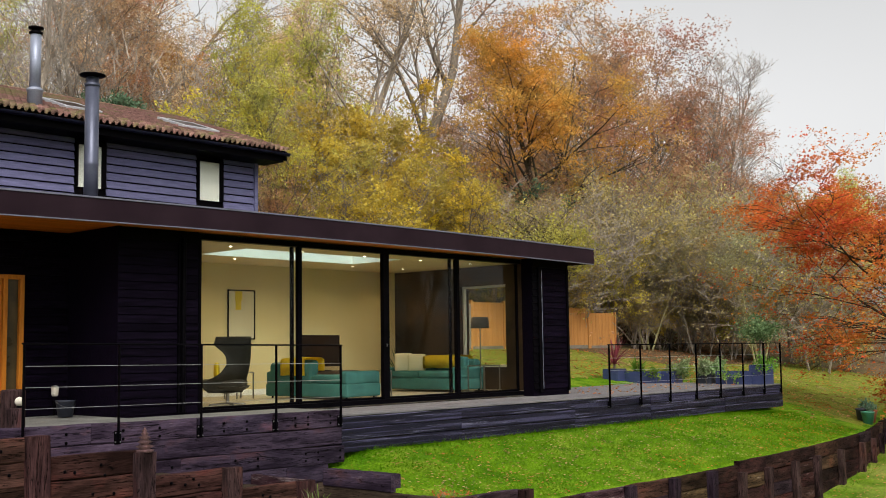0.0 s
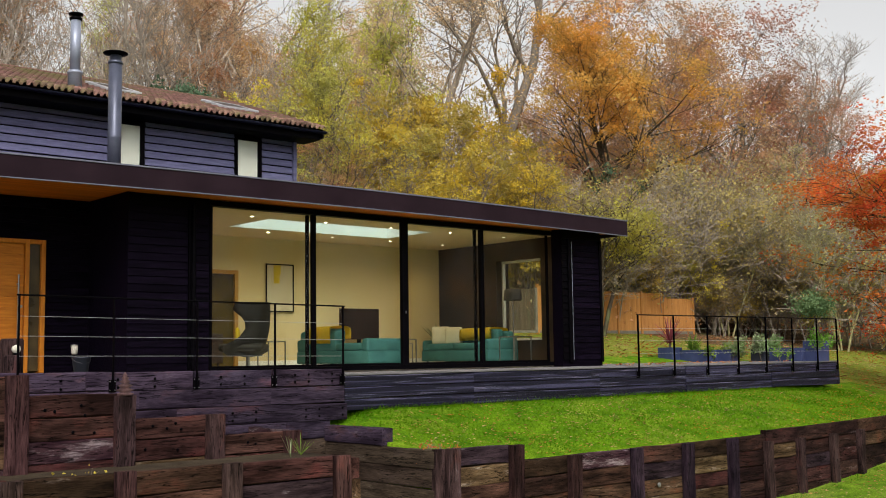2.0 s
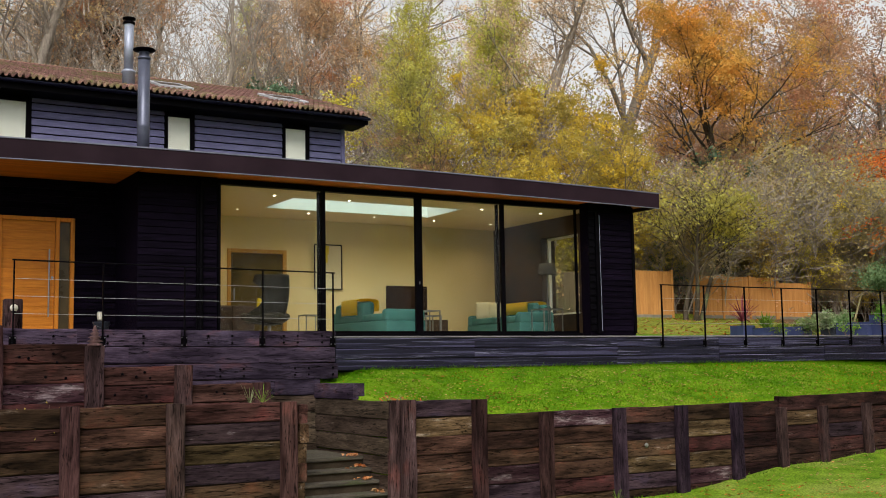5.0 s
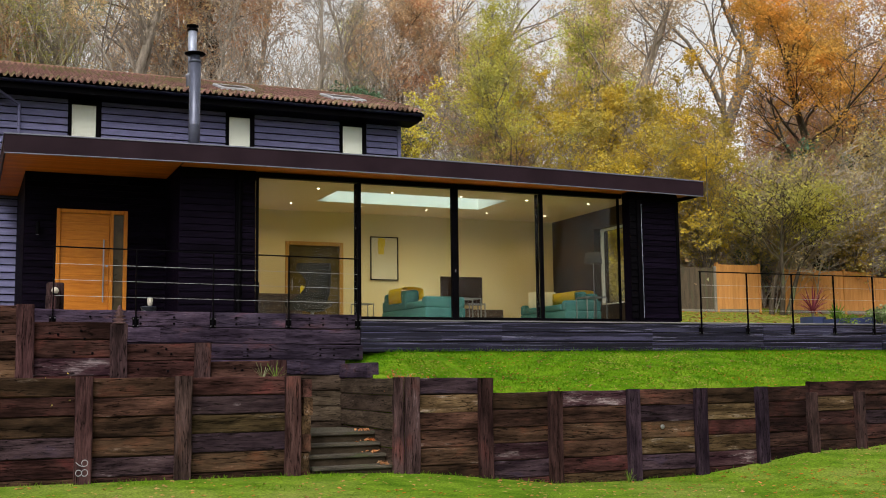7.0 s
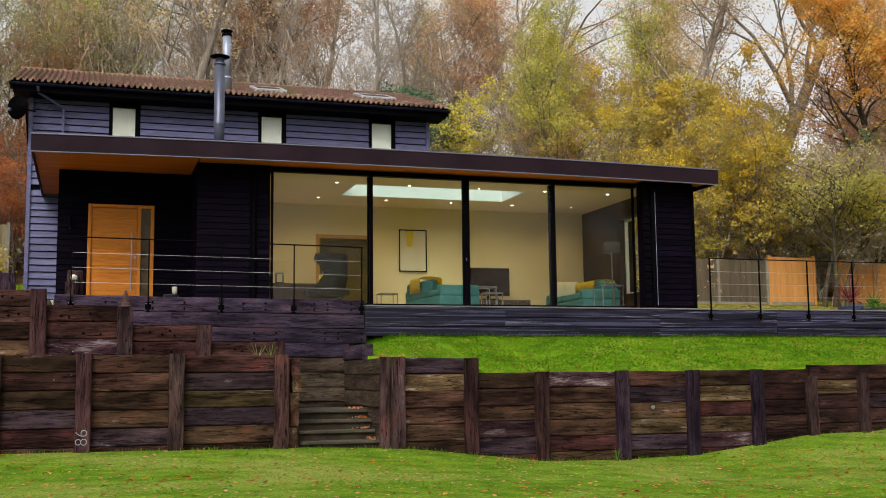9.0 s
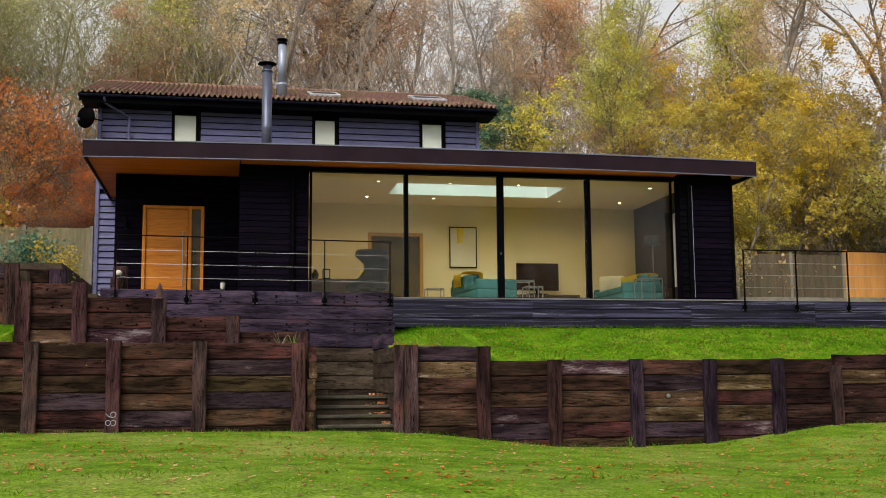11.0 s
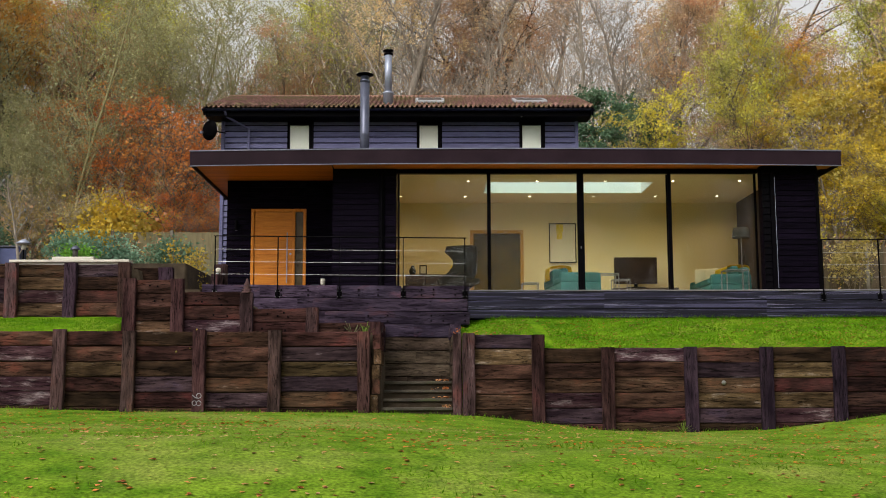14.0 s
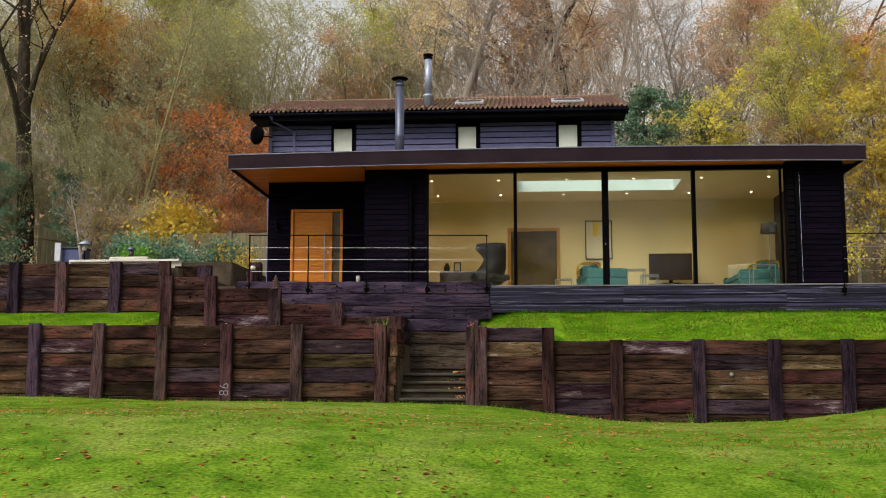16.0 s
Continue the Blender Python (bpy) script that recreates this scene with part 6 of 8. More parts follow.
# ---- planters on the deck end ----
def planter(x, y, w, d, h, label, material=None, z=-0.09):
    t = thing("planter", Matrix.Translation((x, y, z)), label, "planter", "deck planters")
    bm = box(-w / 2, w / 2, -d / 2, -d / 2 + 0.03, 0, h, 0.006)
    box(-w / 2, w / 2, d / 2 - 0.03, d / 2, 0, h, 0.006, bm=bm)
    box(-w / 2, -w / 2 + 0.03, -d / 2 + 0.03, d / 2 - 0.03, 0, h, bm=bm)
    box(w / 2 - 0.03, w / 2, -d / 2 + 0.03, d / 2 - 0.03, 0, h, bm=bm)
    part("trough", bm, material or M_PLANTER, t)
    part("soil", box(-w / 2 + 0.03, w / 2 - 0.03, -d / 2 + 0.03, d / 2 - 0.03, 0.02, h - 0.06), M_SOIL, t)
    return t


def bush(x, y, z, radius, height, leaf, count, size, seed, label, name="shrub"):
    """A small shrub: stems and a loose uneven crown."""
    t = thing(name, Matrix.Translation((x, y, z)), label, "shrub", "garden shrubs")
    v, f, tips = grow_tree(seed, height, 0.022, levels=2, first=0.15, limbs=6, kids=5, reach=radius / height * 0.9, rise=0.45, stems=4, twig=0.004)
    tr = new("stem", raw_mesh("stem", v, f, M_BARK))
    tr.parent = t
    cr = new("foliage", leaf_mesh("foliage", tips, count, size, radius * 0.22, leaf, seed))
    cr.parent = t
    return t


planter(25.30, 16.58, 0.45, 0.5, 0.40, "square blue-grey planter with a red cordyline", M_PLANTER)
cord = thing("cordyline", Matrix.Translation((25.30, 16.58, 0.2)), "spiky purple-red cordyline in a planter", "plant")
part("foliage", spiky(64, 0.80, 0.022, 7, 0.22, 0.7), M_LEAF_PURPLE, cord)
part("stem", cone(0.04, 0.03, 0, 0.3, n=10), M_BARK, cord)
planter(25.62, 15.85, 0.42, 1.05, 0.32, "long blue-grey trough planter on the deck")
planter(25.90, 15.12, 0.42, 0.42, 0.32, "square blue-grey planter on the deck")
planter(25.85, 14.0, 0.45, 0.45, 0.32, "square dark planter on the deck", M_PLANTER_DARK)
planter(25.5, 12.98, 0.42, 0.95, 0.34, "long blue-grey trough planter at the deck end")
planter(25.68, 12.36, 0.52, 0.42, 0.5, "tall square blue-grey planter at the deck corner")


# ---- trees ----
def tube(verts, faces, pts, radii, sides):
    """A tapered tube along points."""
    base = len(verts)
    for i, p in enumerate(pts):
        d = (pts[min(i + 1, len(pts) - 1)] - pts[max(i - 1, 0)]).normalized()
        u = d.orthogonal().normalized()
        w = d.cross(u)
        for k in range(sides):
            t = 2 * math.pi * k / sides
            verts.append(tuple(p + (u * math.cos(t) + w * math.sin(t)) * radii[i]))
    for i in range(len(pts) - 1):
        for k in range(sides):
            a, b = base + i * sides + k, base + i * sides + (k + 1) % sides
            faces.append((a, b, b + sides, a + sides))


def grow_tree(seed, height, trunk_r, levels=3, first=0.3, limbs=9, kids=5, reach=0.45, rise=0.35, droop=0.0, stems=1, twig=0.012, lean=0.0):
    """Trunk, limbs and twigs as tubes; returns mesh lists and the twig points that carry leaves."""
    rnd = random.Random(seed)
    verts, faces, tips = [], [], []

    def limb(p, d, length, r, level):
        n = (6, 4, 2, 1)[level]
        pts, rad = [p.copy()], [r]
        for i in range(n):
            wander = 0.10 if level == 0 else 0.22
            d = (d + Vector((rnd.gauss(0, wander), rnd.gauss(0, wander), rnd.gauss(0, wander * 0.6) + (0.06 if level else 0.03) - droop * level * 0.1))).normalized()
            p = p + d * (length / n)
            pts.append(p.copy())
            rad.append(max(twig * 0.5, r * (1 - (i + 1) / n * (0.75 if level == 0 else 0.85))))
        if level >= 3:
            base = len(verts)
            u = d.orthogonal().normalized() * rad[0]
            w = d.cross(u)
            verts.extend((tuple(pts[0] + u), tuple(pts[0] - u * 0.5 + w * 0.87), tuple(pts[0] - u * 0.5 - w * 0.87), tuple(pts[-1])))
            faces.extend(((base, base + 1, base + 3), (base + 1, base + 2, base + 3), (base + 2, base, base + 3)))
        else:
            tube(verts, faces, pts, rad, 7 if level == 0 else 4 if level == 1 else 3)
        if level >= levels:
            tips.extend(pts[1:])
            tips.append(pts[0].lerp(pts[-1], 0.55))
            return
        count = limbs if level == 0 else kids
        for k in range(count):
            f = first + (1 - first) * (k + rnd.random()) / count if level == 0 else 0.25 + 0.75 * (k + rnd.random()) / count
            f = min(f, 0.98)
            s = f * n
            i = min(int(s), n - 1)
            q = pts[i].lerp(pts[i + 1], s - i)
            az = rnd.uniform(0, 2 * math.pi) if level else k * 2.4 + rnd.uniform(-0.5, 0.5)
            side = Vector((math.cos(az), math.sin(az), 0))
            out = (d * 0.35 + side * (1 - rise) + Vector((0, 0, rise + rnd.uniform(-0.1, 0.3)))).normalized() if level == 0 else (d * 0.6 + side * 0.7 + Vector((0, 0, rnd.uniform(-0.15, 0.35)))).normalized()
            ln = height * reach * (1.15 - 0.7 * f) * rnd.uniform(0.75, 1.2) if level == 0 else length * rnd.uniform(0.4, 0.62)
            limb(q, out, ln, max(twig, rad[i] * (0.5 if level == 0 else 0.55)), level + 1)

    for s in range(stems):
        a = rnd.uniform(0, 2 * math.pi)
        off = Vector((math.cos(a), math.sin(a), 0)) * (0.0 if stems == 1 else rnd.uniform(0.1, 0.35))
        d = Vector((lean + (0 if stems == 1 else off.x * 0.9), 0 if stems == 1 else off.y * 0.9, 1)).normalized()
        limb(off + Vector((0, 0, -0.3)), d, height * (0.95 if stems == 1 else rnd.uniform(0.7, 1.0)), trunk_r * (1 if stems == 1 else 0.6), 0)
    return verts, faces, tips


def leaf_mesh(name, points, count, size, clump, material, seed, flat=0.5, squash=0.8, corners=4, bend=0.18):
    """Small leaf blades strewn round the twig points; far trees take three-cornered blades."""
    r = np.random.RandomState(seed)
    pts = np.array([tuple(p) for p in points])
    load = r.uniform(0, 1, len(pts)) ** 1.6
    c = pts[r.choice(len(pts), count, p=load / load.sum())] + r.normal(0, 1, (count, 3)) * clump * np.array([1, 1, squash])
    nrm = r.normal(0, 1, (count, 3)) + np.array([0, 0, flat])
    nrm /= np.linalg.norm(nrm, axis=1)[:, None]
    u = np.cross(nrm, r.normal(0, 1, (count, 3)))
    u /= np.linalg.norm(u, axis=1)[:, None]
    v = np.cross(nrm, u)
    s = size * r.uniform(0.6, 1.35, (count, 1))
    fold = nrm * s * bend
    if corners == 4:
        co = np.stack([c - u * s * 0.5, c + v * s * 0.32 + fold, c + u * s * 0.5, c - v * s * 0.32 + fold], 1).reshape(-1, 3)
    else:
        co = np.stack([c - u * s * 0.45 - v * s * 0.2, c + v * s * 0.5, c + u * s * 0.5 - v * s * 0.15], 1).reshape(-1, 3)
    me = bpy.data.meshes.new(name)
    me.vertices.add(count * corners)
    me.vertices.foreach_set("co", co.astype(np.float32).ravel())
    me.loops.add(count * corners)
    me.loops.foreach_set("vertex_index", np.arange(count * corners, dtype=np.int32))
    me.polygons.add(count)
    me.polygons.foreach_set("loop_start", np.arange(0, count * corners, corners, dtype=np.int32))
    me.update(calc_edges=True)
    me.materials.append(material)
    return me


def spray_mesh(name, points, count, size, radius, material, seed, thick=0.16, tilt=0.35, billow=0.55, patchy=1.6, ragged=0.55):
    """Leaves in flat overlapping sprays at the twig points, dense in some boughs and thin in others."""
    r = np.random.RandomState(seed)
    pts = np.array([tuple(p) for p in points])
    where = Vector((seed * 3.1, seed * 1.7, 0))
    dense = np.array([0.5 + 0.5 * noise.noise(Vector(p) * billow + where) + 0.35 * noise.noise(Vector(p) * billow * 2.6 + where) for p in points])
    load = np.clip(dense, 0.04, None) ** patchy * r.uniform(0.3, 1.0, len(pts))
    pickd = r.choice(len(pts), count, p=load / load.sum())
    out = pts * np.array([1, 1, 0])
    out /= np.linalg.norm(out, axis=1)[:, None] + 1e-6
    up = out * tilt + np.array([0, 0, 1]) + r.normal(0, 0.22, pts.shape)
    up /= np.linalg.norm(up, axis=1)[:, None]
    e1 = np.cross(up, r.normal(0, 1, pts.shape))
    e1 /= np.linalg.norm(e1, axis=1)[:, None]
    e2 = np.cross(up, e1)
    wide = radius * r.uniform(0.55, 1.35, len(pts))
    rr, an = np.sqrt(r.uniform(0, 1, count)) * wide[pickd], r.uniform(0, 2 * math.pi, count)
    c = pts[pickd] + e1[pickd] * (rr * np.cos(an))[:, None] + e2[pickd] * (rr * np.sin(an))[:, None] * 0.7 + up[pickd] * (r.normal(0, thick, count) * radius)[:, None]
    nrm = up[pickd] + r.normal(0, ragged, (count, 3))
    nrm /= np.linalg.norm(nrm, axis=1)[:, None]
    u = np.cross(nrm, r.normal(0, 1, (count, 3)))
    u /= np.linalg.norm(u, axis=1)[:, None]
    v = np.cross(nrm, u)
    s = size * r.uniform(0.6, 1.4, (count, 1))
    co = np.stack([c - u * s * 0.5 - v * s * 0.14, c + v * s * 0.42, c + u * s * 0.5 - v * s * 0.14], 1).reshape(-1, 3)
    me = bpy.data.meshes.new(name)
    me.vertices.add(count * 3)
    me.vertices.foreach_set("co", co.astype(np.float32).ravel())
    me.loops.add(count * 3)
    me.loops.foreach_set("vertex_index", np.arange(count * 3, dtype=np.int32))
    me.polygons.add(count)
    me.polygons.foreach_set("loop_start", np.arange(0, count * 3, 3, dtype=np.int32))
    me.update(calc_edges=True)
    me.materials.append(material)
    return me


def make_tree(name, label, seed, leaf, leaves, size, spray, bark=None, category="tree", group="woodland trees", tilt=0.35, billow=0.55, patchy=1.6, ragged=0.55, ivy=0, **shape):
    t = thing(name, Matrix.Translation((0, 0, -500)), label, category, group)
    v, f, tips = grow_tree(seed, **shape)
    trunk = new("trunk", raw_mesh("trunk", v, f, bark or M_BARK, True))
    trunk.parent = t
    if leaves:
        crown = new("crown", spray_mesh("crown", tips, leaves, size, spray, leaf, seed, tilt=tilt, billow=billow, patchy=patchy, ragged=ragged))
        crown.parent = t
    if ivy:
        near = [Vector(p) for p in v if 1.0 < p[2] < 0.56 * shape["height"] and math.hypot(p[0], p[1]) < 1.5]
        clad = new("ivy", leaf_mesh("ivy", near, ivy, 0.13, 0.16, M_LEAF_GREEN, seed + 50, 0.3, 1.2, 3))
        clad.parent = t
    return t


def plant_tree(kind_ob, x, y, scale=1.0, spin=0.0, tall=1.0):
    t = copy_thing(kind_ob, Matrix.Translation((x, y, ground(x, y))) @ Matrix.Rotation(spin, 4, "Z"))
    t.scale = (scale, scale, scale * tall)
    return t


T_YELLOW = make_tree("yellow_tree", "airy bushy tree with bright yellow autumn leaves", 1, M_LEAF_YELLOW, 16500, 0.125, 0.36, ragged=0.8, patchy=2.4, billow=0.75, height=8.6, trunk_r=0.11, limbs=11, kids=6, reach=0.38, stems=3, first=0.12, rise=0.5)
T_ORANGE = make_tree("orange_beech_tree", "broad beech tree in layered orange autumn leaf", 2, M_LEAF_ORANGE, 42000, 0.10, 0.60, bark=M_BARK_DARK, ivy=2200, billow=0.45, patchy=2.3, height=11.5, trunk_r=0.26, limbs=17, kids=6, reach=0.56, first=0.36, rise=0.28)
T_RUSSET = make_tree("russet_tree", "broad twiggy tree with russet brown leaves", 3, M_LEAF_RUSSET, 18500, 0.105, 0.58, billow=0.45, patchy=1.9, height=11.0, trunk_r=0.22, limbs=15, kids=6, reach=0.48, first=0.12, rise=0.35)
T_GOLD = make_tree("tall_golden_tree", "tall woodland tree with thin tan and gold leaves", 4, M_LEAF_GOLD, 19000, 0.11, 0.55, bark=M_BARK_PALE, height=16.0, trunk_r=0.22, limbs=16, kids=6, reach=0.30, first=0.25, rise=0.6, patchy=2.0)
T_OLIVE = make_tree("olive_green_tree", "many-stemmed tree with arching mossy stems and thin olive leaves", 5, M_LEAF_OLIVE, 13000, 0.085, 0.5, bark=M_BARK_MOSS, height=11.0, trunk_r=0.13, limbs=10, kids=6, reach=0.42, stems=4, first=0.15, rise=0.6)
T_BARE = make_tree("bare_tree", "tall bare grey-brown tree with fine upright twigs", 6, M_LEAF_GOLD, 900, 0.09, 0.4, bark=M_BARK_PALE, height=15.0, trunk_r=0.17, limbs=18, kids=8, reach=0.30, first=0.2, rise=0.75, twig=0.014)
T_OAK = make_tree("large_oak_tree", "large oak with heavy limbs and sparse gold leaves", 7, M_LEAF_GOLD, 15000, 0.11, 0.7, bark=M_BARK_DARK, height=19.0, trunk_r=0.42, limbs=11, kids=6, reach=0.46, first=0.30, rise=0.5, twig=0.022)
T_LIMBS = make_tree("bare_oak_tree", "tall oak with heavy grey limbs, almost bare", 17, M_LEAF_GOLD, 500, 0.12, 0.5, height=19.0, trunk_r=0.40, limbs=10, kids=6, reach=0.46, first=0.34, rise=0.6, twig=0.02)
T_HOLLY = make_tree("evergreen_tree", "dense dark green holly or ivy-clad evergreen", 8, M_LEAF_GREEN, 13000, 0.11, 0.36, patchy=1.0, ragged=0.9, height=7.0, trunk_r=0.14, limbs=16, kids=5, reach=0.32, first=0.08, rise=0.4)
T_GREY = make_tree("grey_shrub", "twiggy grey-green shrub losing its leaves", 9, M_LEAF_GREY, 6800, 0.085, 0.34, bark=M_BARK_PALE, category="shrub", ragged=0.8, height=4.5, trunk_r=0.06, limbs=9, kids=5, reach=0.5, stems=4, first=0.1, rise=0.5, twig=0.010)
T_BRUSH = make_tree("brush_shrub", "dense leafless grey brush of fine arching twigs", 23, M_LEAF_GREY, 10500, 0.085, 0.42, bark=M_BARK_PALE, category="shrub", ragged=0.8, height=5.0, trunk_r=0.05, limbs=11, kids=7, reach=0.55, stems=4, first=0.08, rise=0.35, droop=0.25, twig=0.012)
T_RED = make_tree("red_maple_tree", "spreading maple with layered red and orange leaves", 10, M_LEAF_RED, 56000, 0.088, 0.46, bark=M_BARK_DARK, tilt=0.5, billow=0.42, patchy=2.0, height=8.4, trunk_r=0.2, limbs=17, kids=7, reach=0.66, first=0.10, rise=0.10, droop=0.7)
T_FIRE = make_tree("orange_red_bush", "layered shrub with orange-red autumn leaves", 12, M_LEAF_FIRE, 14000, 0.085, 0.5, patchy=2.6, billow=0.8, category="shrub", height=6.0, trunk_r=0.1, limbs=13, kids=6, reach=0.48, stems=3, first=0.1, rise=0.25)
T_LIMEY = make_tree("yellow_green_tree", "tall tree with yellow-green thinning leaves", 13, M_LEAF_LIME, 16500, 0.11, 0.55, height=14.0, trunk_r=0.2, limbs=15, kids=6, reach=0.34, first=0.25, rise=0.55)
T_SPREAD = make_tree("spreading_thorn_tree", "low spreading tree with dark crooked stems and olive-yellow leaves", 19, M_LEAF_LIME, 7500, 0.095, 0.36, bark=M_BARK_DARK, ragged=0.8, patchy=2.2, height=4.4, trunk_r=0.17, limbs=10, kids=6, reach=0.68, stems=3, first=0.46, rise=0.30, twig=0.01)
T_DISTANT = make_tree("distant_russet_tree", "distant tree in thin brown leaf on the far slope", 14, M_LEAF_RUSSET, 6500, 0.17, 0.7, height=11.0, trunk_r=0.2, limbs=12, kids=5, reach=0.46, first=0.12, rise=0.4)

T_FAR = make_tree("valley_tree", "unseen tall tan-leaved tree behind the camera, added for reflections", 15, M_LEAF_GOLD, 3500, 0.3, 0.9, levels=2, height=15.0, trunk_r=0.25, limbs=14, kids=6, reach=0.36, first=0.2, rise=0.5)

PLANTED = [
    (T_SPREAD, 29.65, 23.2, 1.0, 0.4), (T_HOLLY, 30.6, 25.4, 0.42, 1.0),
    (T_LIMEY, 20.9, 26.4, 0.62, 0.3), (T_YELLOW, 24.4, 25.6, 0.85, 2.1), (T_LIMEY, 22.4, 29.4, 0.72, 4.0), (T_HOLLY, 19.7, 25.6, 0.55, 1.6), (T_YELLOW, 28.6, 25.6, 0.72, 3.3), (T_YELLOW, 27.0, 26.6, 0.7, 1.2), (T_BRUSH, 30.6, 24.7, 0.95, 5.2), (T_YELLOW, 18.3, 31.0, 0.8, 0.9),
    (T_ORANGE, 33.6, 25.4, 0.94, 0.5), (T_RUSSET, 37.8, 25.8, 1.05, 2.5), (T_LIMBS, 34.5, 35.4, 1.05, 0.6), (T_LIMBS, 27.2, 39.0, 1.0, 3.0),
    (T_RUSSET, 42.5, 29.5, 1.25, 0.2), (T_RUSSET, 47.0, 29.0, 1.25, 1.9), (T_RUSSET, 44.0, 34.0, 1.35, 3.9), (T_RUSSET, 52.0, 27.5, 1.05, 5.0), (T_BARE, 53.5, 29.0, 1.0, 1.0), (T_BARE, 57.5, 28.0, 0.95, 2.4),
    (T_YELLOW, 31.0, 25.4, 0.42, 0.7), (T_YELLOW, 34.6, 25.3, 0.45, 3.7), (T_YELLOW, 40.8, 24.4, 0.55, 1.7), (T_FIRE, 40.2, 27.6, 0.95, 1.1), (T_BRUSH, 32.4, 24.7, 1.15, 0.3), (T_BRUSH, 35.6, 24.9, 1.3, 1.7), (T_BRUSH, 38.6, 24.8, 1.4, 3.1), (T_BRUSH, 42.6, 24.6, 1.45, 4.4), (T_BRUSH, 45.8, 23.6, 1.35, 5.6), (T_YELLOW, 37.2, 25.0, 0.5, 4.1), (T_GREY, 38.3, 23.9, 0.55, 0.8), (T_YELLOW, 39.6, 23.7, 0.28, 2.2), (T_GREY, 41.2, 23.0, 0.6, 3.9), (T_YELLOW, 43.4, 22.4, 0.3, 0.4), (T_GREY, 31.0, 25.6, 1.0, 0.0), (T_GREY, 34.5, 25.8, 1.1, 1.0), (T_GREY, 38.5, 24.6, 1.0, 2.0), (T_GREY, 42.0, 23.5, 0.95, 3.0), (T_GREY, 28.5, 25.8, 0.9, 4.0), (T_GREY, -1.2, 25.6, 0.7, 1.4), (T_HOLLY, 0.8, 26.0, 0.35, 3.4), (T_GREY, 45.5, 22.0, 0.9, 5.5), (T_GREY, 49.0, 20.0, 0.8, 0.7),
    (T_OAK, 14.4, 37.0, 0.95, 2.2), (T_OAK, -6.5, 27.0, 0.85, 4.1), (T_BARE, 6.0, 40.0, 1.0, 1.1), (T_LIMEY, 4.6, 36.5, 0.85, 2.2), (T_BARE, 8.0, 36.0, 0.9, 4.4),
    (T_BARE, 55.0, 31.0, 1.0, 0.0), (T_BARE, 59.0, 33.0, 0.95, 2.0), (T_BARE, 47.0, 35.0, 1.05, 1.0), (T_BARE, 52.0, 36.0, 0.95, 3.0), (T_BARE, 19.0, 34.0, 0.8, 5.0), (T_BARE, 12.0, 31.0, 0.75, 2.6), (T_BARE, 8.5, 30.5, 0.7, 1.7), (T_BARE, 15.5, 33.0, 0.8, 0.4),
    (T_HOLLY, 15.6, 27.3, 0.95, 0.0), (T_HOLLY, 18.6, 30.5, 0.9, 2.0), (T_HOLLY, 34.5, 33.5, 0.9, 1.0), (T_HOLLY, 40.5, 29.5, 0.7, 3.0), 
    (T_GOLD, 10.0, 36.0, 0.9, 0.6), (T_GOLD, 15.4, 41.0, 0.95, 1.6), (T_RUSSET, 20.6, 36.5, 0.9, 2.6), (T_GOLD, 25.0, 38.0, 0.9, 3.6), (T_HOLLY, 27.5, 31.0, 0.6, 1.2),
    (T_LIMEY, 29.0, 33.0, 0.85, 0.3), (T_GOLD, 31.0, 38.0, 0.85, 1.3), (T_YELLOW, 28.5, 28.8, 1.0, 2.3), (T_GOLD, 35.0, 40.5, 0.75, 3.3), (T_RUSSET, 33.2, 31.5, 0.62, 4.3), (T_YELLOW, 26.0, 30.0, 1.1, 5.3), (T_ORANGE, -6.0, 31.0, 0.85, 2.0), (T_LIMEY, -3.4, 32.5, 0.95, 5.0),
    (T_LIMEY, 46.5, 18.6, 0.55, 1.5), (T_LIMEY, 50.5, 20.0, 0.55, 3.1), (T_GREY, -3.2, 25.8, 0.75, 0.1), (T_OLIVE, -5.2, 27.2, 0.55, 1.1), (T_GREY, 0.4, 26.6, 0.8, 5.1), (T_GREY, -6.0, 28.6, 0.85, 3.2), (T_HOLLY, -7.2, 25.8, 0.6, 0.4), (T_HOLLY, -4.4, 26.2, 0.55, 2.4),
    (T_FIRE, 2.2, 25.7, 0.5, 0.9), (T_FIRE, 3.6, 26.2, 0.55, 2.9), (T_FIRE, 1.6, 27.0, 1.05, 0.0), (T_FIRE, -1.6, 29.0, 1.0, 2.2), (T_FIRE, 4.2, 28.6, 0.9, 4.0),
    (T_OLIVE, -2.8, 27.5, 1.0, 1.0), (T_OLIVE, 0.5, 31.5, 1.1, 3.0), (T_OLIVE, -6.5, 31.0, 1.05, 5.0), (T_OLIVE, -10.0, 27.5, 1.0, 0.2), (T_OLIVE, 3.8, 33.5, 1.1, 2.0),
    (T_LIMEY, -1.0, 36.0, 1.0, 0.0), (T_LIMEY, -4.5, 38.0, 1.05, 4.0),
]
for k, x, y, s, spin in PLANTED:
    plant_tree(k, x, y, s, spin)
plant_tree(T_RED, 31.0, 8.6, 1.12, 0.9, 0.8)
rnd = random.Random(21)


